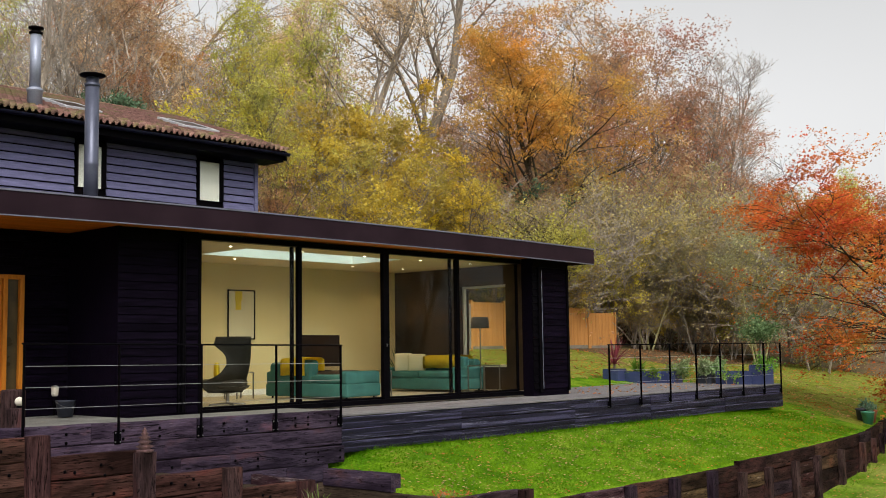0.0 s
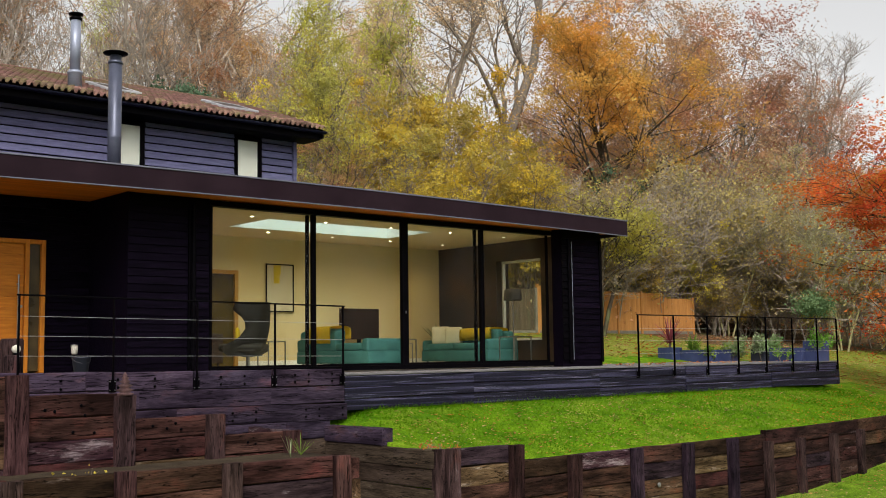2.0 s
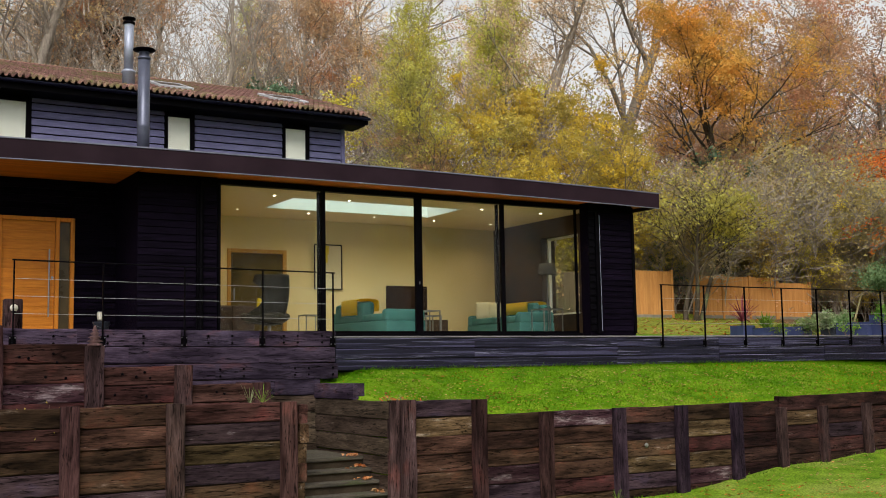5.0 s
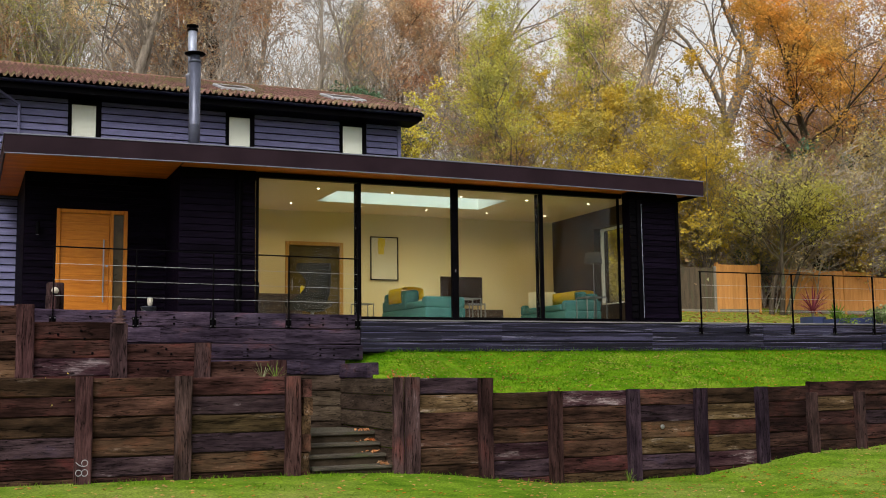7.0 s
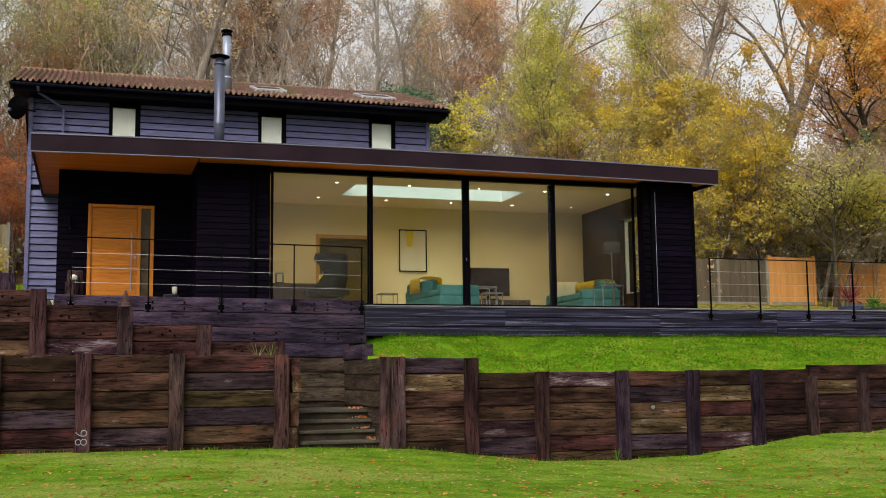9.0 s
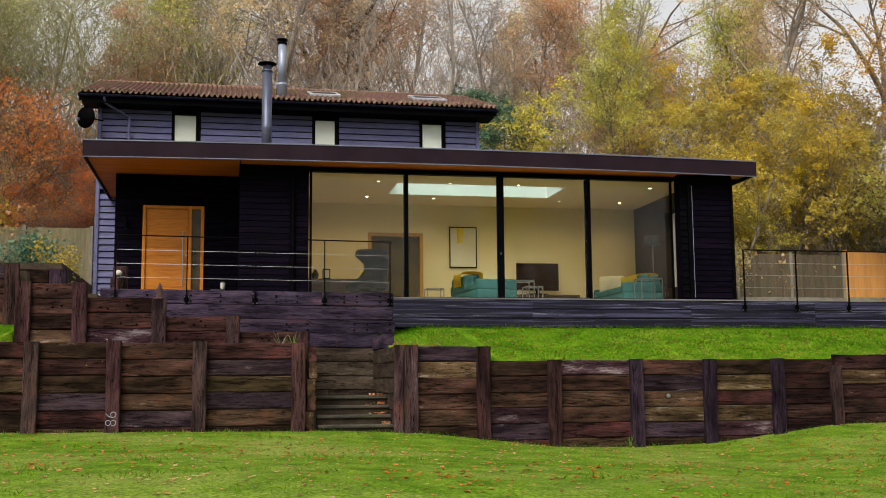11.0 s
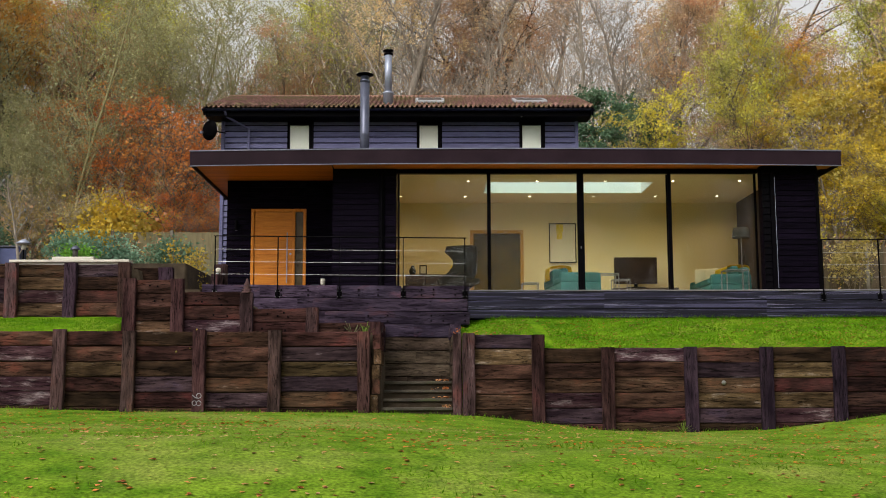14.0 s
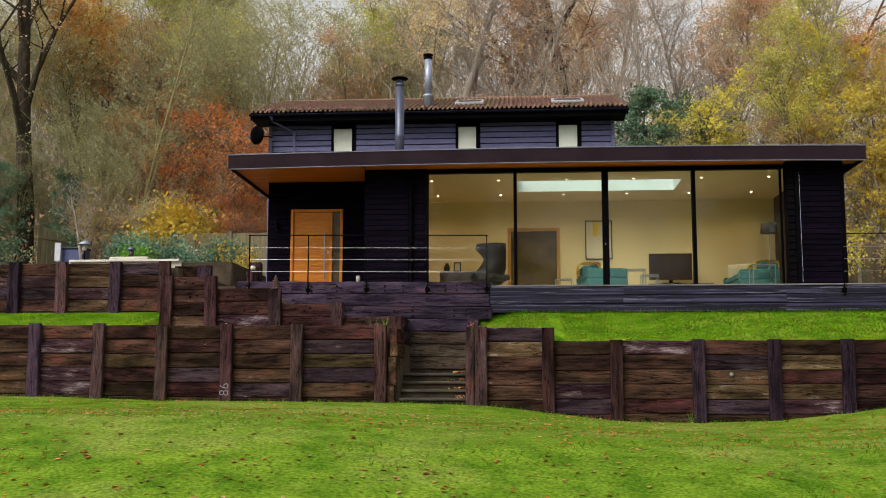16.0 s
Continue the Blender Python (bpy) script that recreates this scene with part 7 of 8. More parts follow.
def pick(x):
    """Which trees grow where along the hill."""
    if x < 2:
        return [T_OLIVE, T_GOLD, T_RUSSET, T_LIMEY, T_BARE]
    if x < 14:
        return [T_GOLD, T_GOLD, T_BARE, T_OLIVE, T_LIMEY, T_RUSSET]
    if x < 22:
        return [T_GOLD, T_BARE, T_LIMEY, T_GOLD]
    if x < 27:
        return [T_GOLD, T_BARE, T_LIMEY, T_GOLD, T_RUSSET, T_ORANGE]
    if x < 42:
        return [T_ORANGE, T_RUSSET, T_GOLD, T_BARE, T_RUSSET]
    return [T_RUSSET, T_BARE, T_BARE, T_GREY, T_RUSSET]


for row, (y, step) in enumerate(((32.0, 6.0), (38.5, 7.2), (48.0, 10.0))):
    x = -26 - row * 4
    while x < 62 + row * 6:
        px, py = x + rnd.uniform(-1.6, 1.6), y + rnd.uniform(-2.2, 2.2)
        sc = rnd.uniform(0.75, 1.05)
        x += step * rnd.uniform(0.8, 1.2)
        if 44.5 < math.degrees(math.atan2(px + 0.9, py + 0.8)) < 48.5:
            continue
        if 5.6 < math.degrees(math.atan2(px - 11.6, py + 11.5)) < 9.0:
            continue
        if px < 8.0 - (py + 11.5) * 0.554:
            continue
        if px > py * 2.6 + 4:
            continue
        if px > 40:
            sc *= 0.85
        plant_tree(rnd.choice(pick(px)), px, py, sc, rnd.uniform(0, 6.28), rnd.uniform(0.9, 1.1))
# closed wood on the rising ground beyond
for az in np.arange(47.5, 71.5, 1.5):
    far = rnd.uniform(52, 66)
    px, py = far * math.sin(radians(float(az))), far * math.cos(radians(float(az)))
    plant_tree(rnd.choice([T_DISTANT, T_DISTANT, T_GREY, T_DISTANT]), px, py, rnd.uniform(0.75, 0.95), rnd.uniform(0, 6.28), rnd.uniform(0.8, 1.0))
for az in np.arange(57.0, 68.0, 1.4):
    far = rnd.uniform(44, 50)
    kind_of = rnd.choice([T_BRUSH, T_OLIVE, T_BRUSH])
    plant_tree(kind_of, far * math.sin(radians(float(az))), far * math.cos(radians(float(az))), rnd.uniform(1.0, 1.3) if kind_of is T_BRUSH else rnd.uniform(0.5, 0.62), rnd.uniform(0, 6.28))
# bushes under the trees, and unseen trees behind the camera, added for glass reflections
for x in np.arange(-13, 50, 3.4):
    px, py = float(x) + rnd.uniform(-1, 1), rnd.uniform(25.4, 28.5)
    if 4 < px < 14.5:
        py += 2.0
    plant_tree(rnd.choice([T_GREY, T_OLIVE, T_FIRE, T_GREY, T_RUSSET] if px < 14 else [T_GREY, T_GREY, T_YELLOW, T_RUSSET]), px, py, rnd.uniform(0.35, 0.6), rnd.uniform(0, 6.28))
for x in np.arange(-48, 78, 10.0):
    px, py = float(x) + rnd.uniform(-2, 2), rnd.uniform(-44, -32)
    plant_tree(T_FAR, px, py, rnd.uniform(1.3, 1.8), rnd.uniform(0, 6.28))
for k in (T_YELLOW, T_ORANGE, T_RUSSET, T_GOLD, T_OLIVE, T_BARE, T_OAK, T_LIMBS, T_HOLLY, T_GREY, T_BRUSH, T_RED, T_FIRE, T_LIMEY, T_SPREAD, T_DISTANT, T_FAR):
    for o in (*k.children_recursive, k):
        bpy.data.objects.remove(o)

r = np.random.RandomState(77)
under = []
for _ in range(2600):
    x, y = float(r.uniform(-30, 62)), float(r.uniform(24.9, 46))
    under.append(Vector((x, y, ground(x, y) + abs(r.normal(0, 0.8)))))
tagged(new("undergrowth", leaf_mesh("undergrowth", under, 42000, 0.15, 0.45, M_LEAF_OLIVE, 78, 0.5, 0.8, 3)), "tangled olive and brown undergrowth below the trees", "undergrowth", kind="stuff")
under = [p + Vector((r.normal(0, 1), r.normal(0, 1), 0.1)) for p in under]
tagged(new("undergrowth", leaf_mesh("undergrowth", under, 36000, 0.15, 0.5, M_LEAF_RUSSET, 79, 0.5, 0.8, 3)), "russet bracken and brambles covering the hillside", "undergrowth", kind="stuff")


def thicket(name, count, area, tall, material, seed, label):
    """Close-set saplings and twigs on the hillside: slender tapering blades of wood, mostly upright."""
    r = np.random.RandomState(seed)
    xs, ys = r.uniform(area[0], area[1], count), r.uniform(area[2], area[3], count)
    ride = (xs + 0.9) / (ys + 0.8)
    keep = (xs > 10.5 - (ys + 11.5) * 0.52) & (xs < ys * 2.4) & ((ride < 0.976) | (ride > 1.122))
    xs, ys = xs[keep], ys[keep]
    n = len(xs)
    zs = np.array([ground(float(a), float(b)) for a, b in zip(xs, ys)]) + tall * r.uniform(0, 1, n) ** 1.3
    long = r.uniform(0.5, 1.9, n)
    lean = np.stack([r.normal(0, 0.42, n), r.normal(0, 0.42, n), np.ones(n)], 1)
    lean /= np.linalg.norm(lean, axis=1)[:, None]
    az, w = r.uniform(0, 2 * math.pi, n), r.uniform(0.008, 0.022, n)
    side = np.stack([np.cos(az) * w, np.sin(az) * w, np.zeros(n)], 1)
    foot = np.stack([xs, ys, zs], 1)
    co = np.stack([foot - side, foot + side, foot + lean * long[:, None]], 1).reshape(-1, 3)
    me = bpy.data.meshes.new(name)
    me.vertices.add(n * 3)
    me.vertices.foreach_set("co", co.astype(np.float32).ravel())
    me.loops.add(n * 3)
    me.loops.foreach_set("vertex_index", np.arange(n * 3, dtype=np.int32))
    me.polygons.add(n)
    me.polygons.foreach_set("loop_start", np.arange(0, n * 3, 3, dtype=np.int32))
    me.update(calc_edges=True)
    me.materials.append(material)
    return tagged(new(name, me), label, "thicket", kind="stuff")


thicket("thicket", 60000, (-20, 66, 29, 52), 8.5, M_BARK_PALE, 97, "tangle of bare brown saplings and twigs filling the woodland")
thicket("thicket", 26000, (-20, 66, 27, 46), 5.0, M_BARK_PALE, 98, "pale grey twigs of leafless brush among the trees")
r = np.random.RandomState(99)
high = []
for _ in range(2200):
    x, y = float(r.uniform(-18, 62)), float(r.uniform(33, 54))
    if 0.976 < (x + 0.9) / (y + 0.8) < 1.122:
        continue
    high.append(Vector((x, y, ground(x, y) + abs(r.normal(0, 4.0)))))
tagged(new("undergrowth", leaf_mesh("undergrowth", high, 52000, 0.15, 0.75, M_LEAF_GOLD, 100, 0.5, 0.6, 3)), "thin tan leaves hanging among the saplings of the wood", "undergrowth", kind="stuff")


# ---- garden shrubs, fences and far pots ----
fern = thing("fern", Matrix.Translation((25.62, 16.05, 0.1)), "bright green arching fern in a trough planter", "plant")
part("foliage", spiky(46, 0.55, 0.03, 31, 0.05, 0.9), M_LEAF_FRESH, fern)
bush(25.66, 15.5, 0.15, 0.26, 0.5, M_LEAF_FRESH, 700, 0.07, 30, "leafy fresh green shrub in a trough planter")
bush(25.90, 15.12, 0.15, 0.30, 0.62, M_LEAF_CREAM, 1000, 0.08, 32, "cream and green variegated shrub in a planter")
bush(25.85, 14.0, 0.15, 0.30, 0.66, M_LEAF_CREAM, 1300, 0.085, 33, "cream and green variegated shrub in a dark planter")
bush(25.5, 13.0, 0.15, 0.28, 0.3, M_LEAF_FRESH, 420, 0.06, 34, "low trailing green plant in a trough planter")
bush(25.75, 12.35, 0.3, 0.3, 0.55, M_LEAF_FRESH, 600, 0.07, 29, "leafy green underplanting below the standard bay")
topiary = thing("standard_bay_tree", Matrix.Translation((25.70, 12.36, 0.30)), "clipped standard bay tree with a loose green head in a planter", "small tree")
part("stem", cone(0.03, 0.022, 0, 0.75, n=10), M_BARK, topiary)
r = random.Random(4)
head = [Vector((r.gauss(0, 0.24), r.gauss(0, 0.24), 1.02 + r.gauss(0, 0.13))) for _ in range(220)]
hd = new("head", leaf_mesh("head", head, 2600, 0.06, 0.07, M_LEAF_BAY, 35))
hd.parent = topiary
bush(21.0, 23.5, ground(21.0, 23.5), 0.9, 2.5, M_LEAF_YELLOW, 1100, 0.1, 36, "thin yellow-leaved shrub growing in front of the fence")
bush(23.4, 23.6, ground(23.4, 23.6), 0.9, 2.1, M_LEAF_GREY, 1200, 0.1, 37, "twiggy olive shrub growing in front of the fence")
bush(42.0, 18.0, ground(42.0, 18.0), 1.2, 1.6, M_LEAF_GREY, 1500, 0.1, 40, "thin yellow-olive shrub at the edge of the far lawn")
bush(44.0, 17.5, ground(44.0, 17.5), 1.3, 1.7, M_LEAF_GREY, 1500, 0.12, 42, "grey-green shrub at the lawn edge")

for k, (x, y, mt, rad, lab) in enumerate(((29.4, 11.3, M_PLANTER_DARK, 0.15, "dark plastic plant pot on the wall edge"), (28.98, 10.96, M_GREENPOT, 0.17, "green glazed plant pot on the wall edge"), (29.70, 11.18, M_REDPOT, 0.18, "terracotta plant pot on the wall edge"))):
    p = thing("plant_pot", Matrix.Translation((x, y, ground(x, y) - 0.02)), lab, "plant pot", "pots on the wall")
    part("pot", lathe([(rad * 0.7, 0), (rad, 0.3), (rad * 1.08, 0.31), (rad * 1.08, 0.35), (rad * 0.9, 0.35), (rad * 0.85, 0.28)], 20), mt, p)
    part("soil", cone(rad * 0.85, rad * 0.85, 0.26, 0.29, n=18), M_SOIL, p)
bush(29.70, 11.18, ground(29.70, 11.18) + 0.25, 0.28, 0.6, M_LEAF_TEAL, 500, 0.07, 43, "wispy blue-green plant in a terracotta pot")


def fence_run(name, x0, x1, y, material, top, low, label, posts=True, panel=1.83):
    f = thing(name, Matrix.Identity(4), label, "fence", "garden fences")
    n = max(1, round((x1 - x0) / panel))
    w = (x1 - x0) / n
    h = top - low
    k = int(w / 0.125)
    bw = (w - 0.12) / k
    bd = mesh_of(box(0, bw + 0.012, -0.009, 0.009, 0.12, h, 0.003), "board", material)
    bm = box(-w / 2 + 0.05, w / 2 - 0.05, 0.012, 0.05, h * 0.25, h * 0.25 + 0.08)
    box(-w / 2 + 0.05, w / 2 - 0.05, 0.012, 0.05, h * 0.8, h * 0.8 + 0.08, bm=bm)
    pm = mesh_of(bm, "panel", material)
    gm = mesh_of(box(-w / 2 + 0.05, w / 2 - 0.05, -0.03, 0.02, -0.1, 0.13, 0.006), "gravel_board", M_CONCRETE)
    po = mesh_of(box(-0.05, 0.05, -0.06, 0.06, -0.3, h + 0.06, 0.01), "post", material if material is M_FENCE_ORANGE else M_CONCRETE)
    for i in range(n):
        x = x0 + (i + 0.5) * w
        pa = piece("panel", pm, f, Matrix.Translation((x, y, low)))
        for j in range(k):
            piece("board", bd, pa, Matrix.Translation((-w / 2 + 0.06 + j * bw, -0.003 - (j % 2) * 0.006, rng.uniform(-0.008, 0.008))))
        piece("gravel_board", gm, f, Matrix.Translation((x, y, low)))
    for i in range(n + 1):
        piece("post", po, f, Matrix.Translation((x0 + i * w, y, low)))
    return f


fence_run("fence", 0.0, 3.75, 24.2, M_FENCE, 2.86, 0.95, "weathered close-boarded fence with concrete posts behind the patio")
fence_run("fence", 14.6, 28.0, 24.3, M_FENCE_BROWN, 2.42, 0.86, "brown weathered close-boarded garden fence, coloured darker for shade, with concrete posts")
fence_run("fence", 28.1, 29.9, 24.3, M_FENCE_ORANGE, 2.55, 0.88, "single orange-stained garden fence panel beside a spreading tree")
fence_run("fence", 31.0, 35.15, 24.3, M_FENCE_ORANGE, 2.45, 0.88, "orange-stained close-boarded garden fence panels", panel=1.5)
fence_run("fence", 35.3, 37.1, 24.35, M_FENCE_ORANGE, 2.28, 0.86, "lower orange-stained garden fence panel")

# side patio
patio = thing("patio_wall", Matrix.Identity(4), "low cream rendered wall with flat coping round the side patio", "wall", "", "structure")
part("wall", box(-0.28, 2.72, 16.35, 16.6, 0.2, 1.0), M_STONE, patio)
cop = mesh_of(box(-0.435, 0.435, -0.2, 0.2, 0, 0.06, 0.008), "coping", M_STONE)
for i in range(3):
    piece("coping", cop, patio, Matrix.Translation((0.24 + i * 0.98, 16.47, 1.0)) @ Matrix.Diagonal((1.12, 1, 1, 1)))
part("pedestal", box(0.55, 1.6, 17.0, 17.6, 0.9, 1.22, 0.02), M_STONE, patio, "raised cream stone block")


def lantern(x, y, z, label):
    t = thing("lantern", Matrix.Translation((x, y, z)), label, "lantern", "garden lanterns")
    part("base", cone(0.09, 0.08, 0, 0.03, n=12), M_BLACKMETAL, t)
    part("cage", lathe([(0.065, 0.03), (0.075, 0.2)], 8), M_GREYCLOTH, t)
    part("hood", lathe([(0.13, 0.2), (0.135, 0.215), (0.06, 0.29), (0.015, 0.31)], 12), M_FLUE, t, "blue-grey metal hood")
    part("ring", cone(0.015, 0.015, 0.31, 0.34, n=8), M_BLACKMETAL, t)


lantern(1.07, 17.2, 1.22, "small blue-grey metal lantern on the patio block")
lamp2 = thing("garden_lamp", Matrix.Translation((-0.39, 17.6, 0.98)) @ Matrix.Diagonal((0.72, 0.72, 0.9, 1)), "tall blue-grey garden lantern on a post", "garden lamp")
part("post", cone(0.03, 0.025, 0, 0.55, n=10), M_BLACKMETAL, lamp2)
part("lantern_body", lathe([(0.09, 0.55), (0.11, 0.72)], 8), M_STONE, lamp2)
part("hood", lathe([(0.26, 0.72), (0.27, 0.735), (0.1, 0.83), (0.02, 0.86)], 14), M_FLUE_STEEL, lamp2, "wide blue-grey hood")
gate = thing("trellis_gate", Matrix.Translation((-2.16, 19.5, 0.98)) @ Matrix.Rotation(radians(62), 4, "Z"), "open brown timber gate beside the patio", "gate")
for k in range(6):
    part("board", box(-0.5 + k * 0.17, -0.35 + k * 0.17, -0.012, 0.012, 0.05, 1.45 - 0.05 * k, 0.004), M_FENCE, gate)
part("brace", box(-0.5, 0.52, -0.035, -0.012, 0.25, 0.33, 0.004), M_FENCE, gate)
part("brace", box(-0.5, 0.52, -0.035, -0.012, 1.05, 1.13, 0.004), M_FENCE, gate)
bbq = thing("storage_box", Matrix.Translation((-1.3, 19.2, 0.98)), "dark blue lidded box on the patio beside a white panel", "box")
part("body", box(-0.32, 0.32, -0.25, 0.25, 0.0, 0.72, 0.02), M_PLANTER, bbq)
part("lid", box(-0.35, 0.35, -0.28, 0.28, 0.72, 0.78, 0.02), M_PLANTER_DARK, bbq)
wp = thing("white_panel", Matrix.Translation((-1.66, 18.8, 0.98)), "small white weathered board standing on the patio", "board")
part("panel", box(-0.09, 0.09, -0.02, 0.02, 0.35, 0.88, 0.01), M_PALEMETAL, wp)
part("leg", box(-0.04, 0.04, 0.0, 0.03, 0.0, 0.35), M_PALEMETAL, wp)

bush(0.0, 19.3, 0.98, 0.8, 1.4, M_LEAF_TEAL, 2200, 0.09, 51, "loose blue-green shrub on the patio bed")
bush(0.75, 18.3, 0.98, 0.55, 0.8, M_LEAF_FRESH, 1500, 0.08, 52, "bright green low shrub on the patio bed")
bush(1.2, 20.2, 0.98, 0.8, 1.2, M_LEAF_TEAL, 2000, 0.09, 53, "feathery blue-green shrub by the fence")
bush(2.8, 19.6, 0.9, 0.75, 1.25, M_LEAF_TEAL, 2000, 0.09, 54, "feathery blue-green shrub by the house corner")
bush(3.3, 18.6, 0.5, 0.5, 1.6, M_LEAF_YELLOW, 450, 0.10, 55, "thin shrub with yellow leaves beside the house corner")
bush(3.7, 18.0, 0.2, 0.5, 0.7, M_LEAF_YELLOW, 500, 0.08, 56, "low yellow-green shrub beside the paving")
bush(-3.4, 21.8, 0.98, 1.0, 2.0, M_LEAF_GREEN, 2200, 0.1, 57, "tall blue-green shrub by the fence")
bush(-5.0, 21.5, 0.98, 0.9, 1.7, M_LEAF_GREEN, 2000, 0.1, 58, "dark green shrub by the fence")
bush(0.1, 25.2, 1.2, 1.6, 2.7, M_LEAF_YELLOW, 5200, 0.15, 59, "broad yellow maple shrub behind the fence")
bush(-1.5, 25.5, 1.2, 1.2, 2.2, M_LEAF_YELLOW, 2600, 0.14, 60, "yellow maple shrub behind the fence")
bare = thing("small_bare_tree", Matrix.Translation((-0.7, 18.4, 0.98)), "small bare ornamental tree hung with pale lights", "small tree")
v, f, tips = grow_tree(61, 2.9, 0.05, levels=2, first=0.25, limbs=12, kids=4, reach=0.42, rise=0.45, twig=0.008)
tr = new("trunk", raw_mesh("trunk", v, f, M_BARK_PALE, True))
tr.parent = bare
for i in range(0, len(tips), max(1, len(tips) // 7)):
    b = part("hanging_light", lathe([(0.01, 0.02), (0.03, 0.0), (0.035, -0.05), (0.015, -0.09)], 10), M_PAVING, bare, "pale hanging light")
    b.location = tips[i] - Vector((0, 0, 0.06))

# ---- grass and fallen leaves ----
def blades(name, count, area, height, width, material, seed, label, keep=None, flop=0.6):
    """Grass blades: one thin triangle each, on the ground."""
    r = np.random.RandomState(seed)
    xs, ys = r.uniform(area[0], area[1], count), r.uniform(area[2], area[3], count)
    ok = [i for i in range(count) if keep is None or keep(xs[i], ys[i])]
    xs, ys = xs[ok], ys[ok]
    n = len(xs)
    zs = np.array([ground(float(a), float(b)) for a, b in zip(xs, ys)])
    az = r.uniform(0, 2 * math.pi, n)
    h = height * r.uniform(0.5, 1.4, n)
    w = width * r.uniform(0.7, 1.3, n)
    lean = r.normal(0, flop, (n, 2)) * h[:, None]
    a = np.stack([xs - np.cos(az) * w, ys - np.sin(az) * w, zs - 0.005], 1)
    b = np.stack([xs + np.cos(az) * w, ys + np.sin(az) * w, zs - 0.005], 1)
    c = np.stack([xs + lean[:, 0], ys + lean[:, 1], zs + h], 1)
    co = np.stack([a, b, c], 1).reshape(-1, 3)
    me = bpy.data.meshes.new(name)
    me.vertices.add(n * 3)
    me.vertices.foreach_set("co", co.astype(np.float32).ravel())
    me.loops.add(n * 3)
    me.loops.foreach_set("vertex_index", np.arange(n * 3, dtype=np.int32))
    me.polygons.add(n)
    me.polygons.foreach_set("loop_start", np.arange(0, n * 3, 3, dtype=np.int32))
    me.update(calc_edges=True)
    me.materials.append(material)
    return tagged(new(name, me), label, "grass", kind="stuff")


blades("grass", 75000, (-2, 26, -2.0, 9.38), 0.009, 0.007, M_GRASS_PALE, 71, "short green lawn grass below the sleeper wall", lambda x, y: y < wall_y(x) - 0.05, 3.5)
blades("grass", 38000, (-2, 26, -3.0, 8.5), 0.045, 0.006, M_GRASS, 70, "ragged darker tufts in the lower lawn", lambda x, y: noise.noise(Vector((x * 0.8, y * 0.8, 5))) > 0.22 + 0.04 * y, 0.8)
blades("grass", 40000, (10.7, 27, 9.5, 12.15), 0.03, 0.008, M_GRASS, 72, "bright green lawn grass above the sleeper wall", lambda x, y: y > wall_y(x) + 0.22, 1.0)
blades("grass", 14000, (-6, 4.0, 9.6, 11.6), 0.03, 0.007, M_GRASS, 73, "green grass on the narrow side terrace")
blades("grass", 9000, (-2, 30, 8.9, 10.6), 0.055, 0.006, M_GRASS, 74, "longer grass along the foot of the sleeper wall", lambda x, y: wall_y(x) - 0.34 < y < wall_y(x) - 0.02)
blades("grass", 5000, (10.9, 26.2, 12.0, 12.18), 0.075, 0.005, M_GRASS, 75, "longer grass along the foot of the deck")


def litter_leaves(name, count, area, size, seed, label, keep=None, material=None):
    r = np.random.RandomState(seed)
    pts = []
    while len(pts) < count:
        x, y = r.uniform(area[0], area[1]), r.uniform(area[2], area[3])
        if keep is None or keep(x, y):
            pts.append(Vector((x, y, ground(x, y) + 0.010)))
    me = leaf_mesh(name, pts, count, size, 0.004, material or M_FALLEN, seed, flat=9.0, bend=0.06)
    return tagged(new(name, me), label, "fallen leaves", kind="stuff")


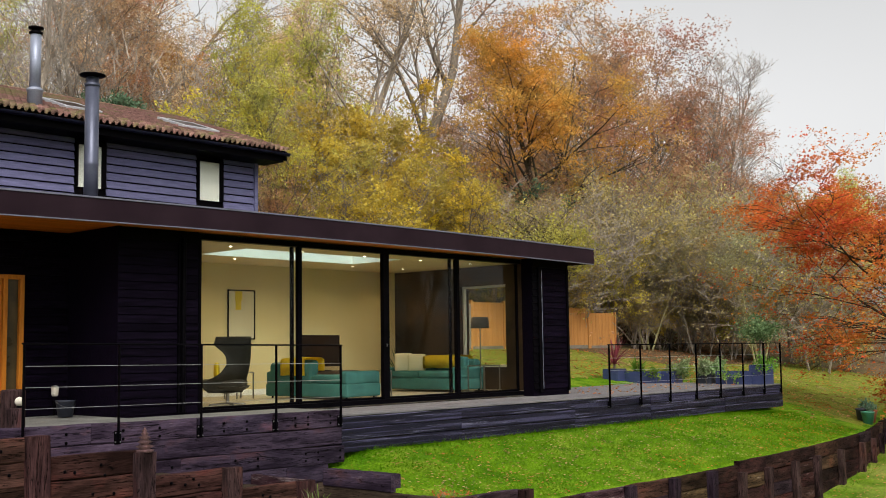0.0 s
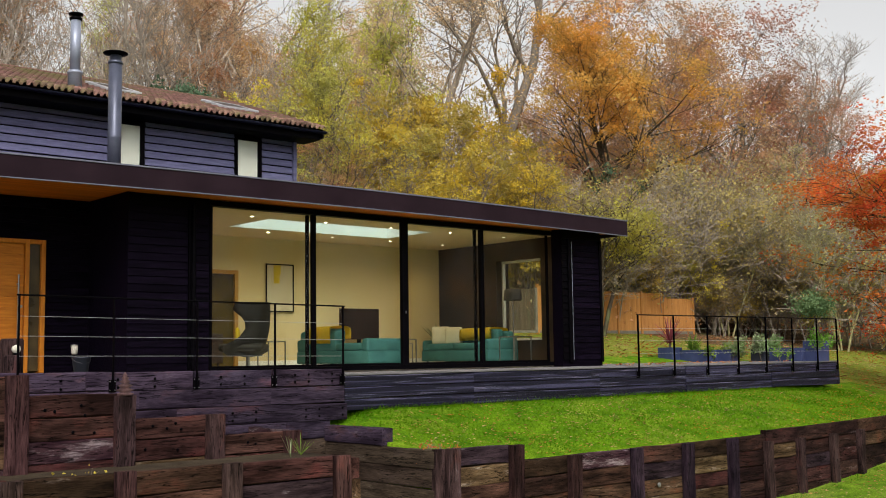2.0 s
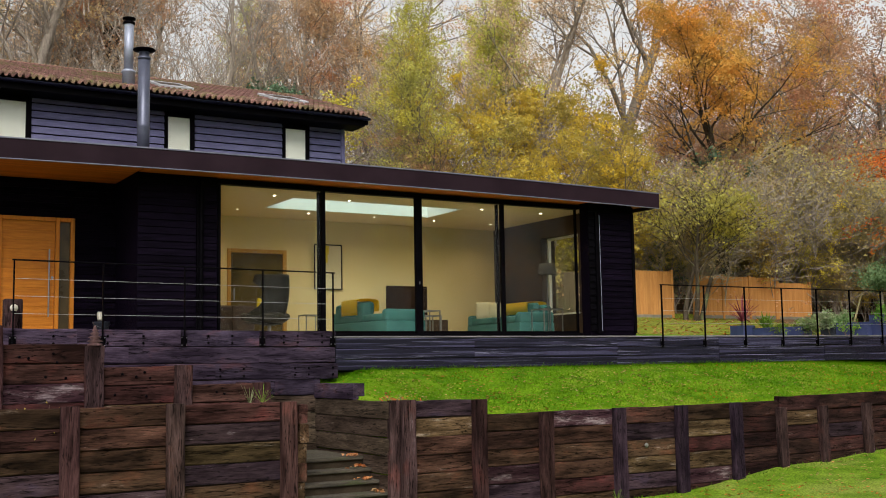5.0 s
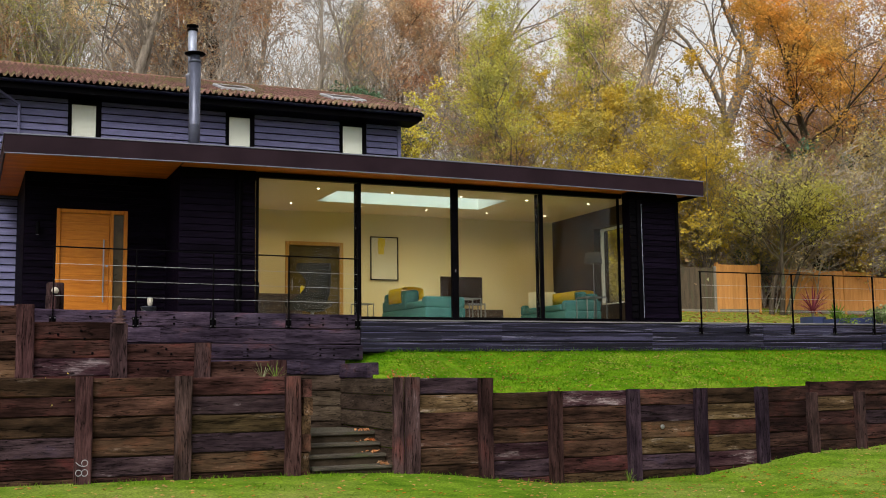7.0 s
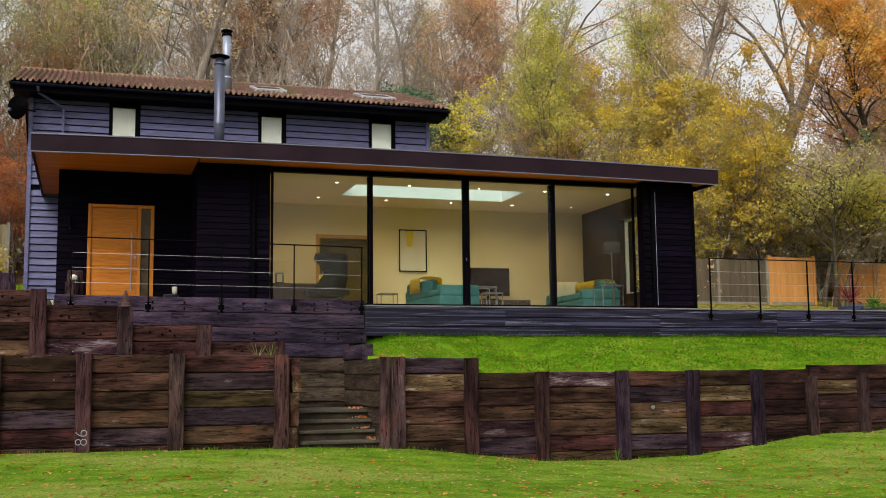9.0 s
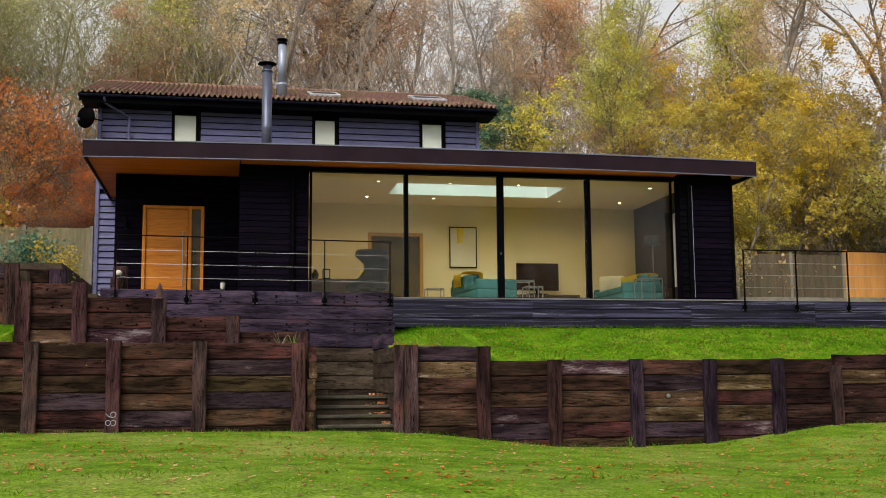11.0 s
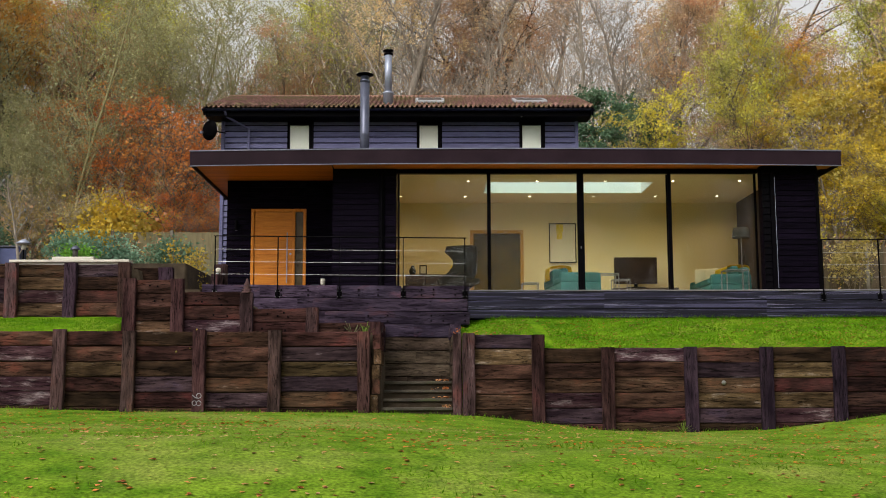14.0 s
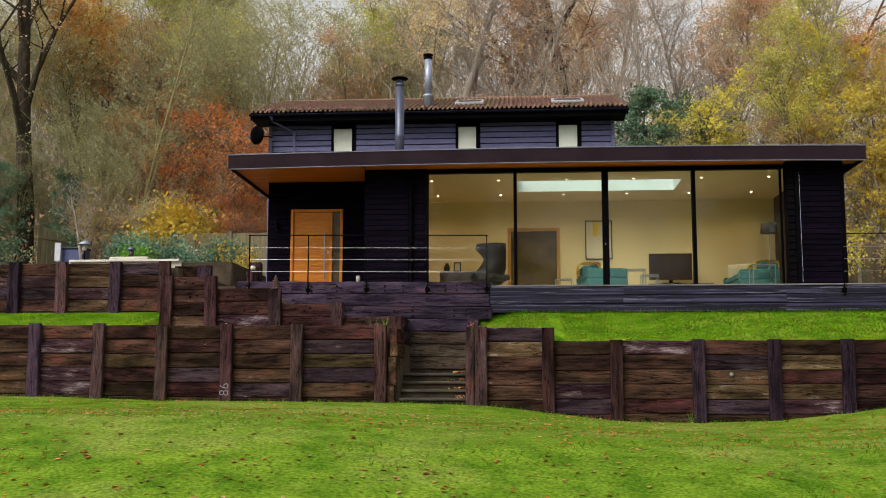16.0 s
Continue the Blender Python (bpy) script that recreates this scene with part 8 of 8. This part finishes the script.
litter_leaves("fallen_leaves", 11500, (-3, 26, -3.0, 9.3), 0.062, 81, "scattered orange and brown fallen leaves on the lawn", lambda x, y: y < wall_y(x) - 0.1)
litter_leaves("fallen_leaves", 4200, (15, 34, 3.0, 10.5), 0.062, 82, "drift of brown fallen leaves by the curved wall", lambda x, y: y < wall_y(x) - 0.1 and random.Random(int(x * 91 + y * 37)).random() < (x - 14) / 12)
litter_leaves("fallen_leaves", 4600, (10.8, 27, 9.7, 12.05), 0.055, 83, "fallen leaves scattered on the upper lawn", lambda x, y: y > wall_y(x) + 0.2)
litter_leaves("fallen_leaves", 7000, (19, 44, 16.9, 24.0), 0.10, 84, "fallen leaves under the garden trees")
litter_leaves("fallen_leaves", 3500, (26.5, 46, 11.5, 17), 0.10, 85, "fallen leaves on the far lawn", lambda x, y: y > wall_y(x) + 0.3)
r = random.Random(9)
me = leaf_mesh("fallen_leaves", [Vector((10.42 - abs(r.gauss(0, 0.12)), 9.55 + 0.26 * k + r.uniform(-0.05, 0.2), -2.44 + 0.16 * k)) for k in range(4) for _ in range(26)], 110, 0.07, 0.01, M_FALLEN, 86, flat=3.0)
tagged(new("fallen_leaves", me), "heap of orange fallen leaves on the garden steps", "fallen leaves", kind="stuff")
me = leaf_mesh("fallen_leaves", [Vector((r.uniform(18.9, 26.1), r.uniform(12.4, 16.7), -0.082)) for _ in range(400)], 700, 0.06, 0.004, M_FALLEN, 87, flat=4.0)
tagged(new("fallen_leaves", me), "brown fallen leaves scattered on the deck", "fallen leaves", kind="stuff")


def tuft(x, y, z, count, length, seed, label, material):
    t = thing("grass_tuft", Matrix.Translation((x, y, z)), label, "plant", "wall tufts")
    part("foliage", spiky(count, length, 0.0035, seed, 0.0, 0.15), material, t)


tuft(8.83, 10.3, -1.13, 12, 0.30, 91, "tuft of thin green-yellow grass behind the sleeper wall", M_LEAF_FRESH)
tuft(8.6, 10.2, -1.13, 8, 0.30, 92, "tuft of dry straw-coloured grass behind the sleeper wall", M_LEAF_CREAM)
tuft(14.62, 9.25, -2.93, 20, 0.24, 93, "small green tuft at the foot of the sleeper wall", M_LEAF_FRESH)
bush(11.0, 9.82, -1.2, 0.24, 0.40, M_LEAF_FIRE, 150, 0.045, 94, "low plant with dark seed heads at the lawn corner")
bush(5.6, 10.1, -1.42, 0.5, 0.2, M_LEAF_YELLOW, 500, 0.05, 95, "low bright yellow flowering plant on the terrace bed")
bush(4.9, 10.0, -1.42, 0.4, 0.18, M_LEAF_YELLOW, 400, 0.05, 96, "low yellow flowering plant on the terrace bed")
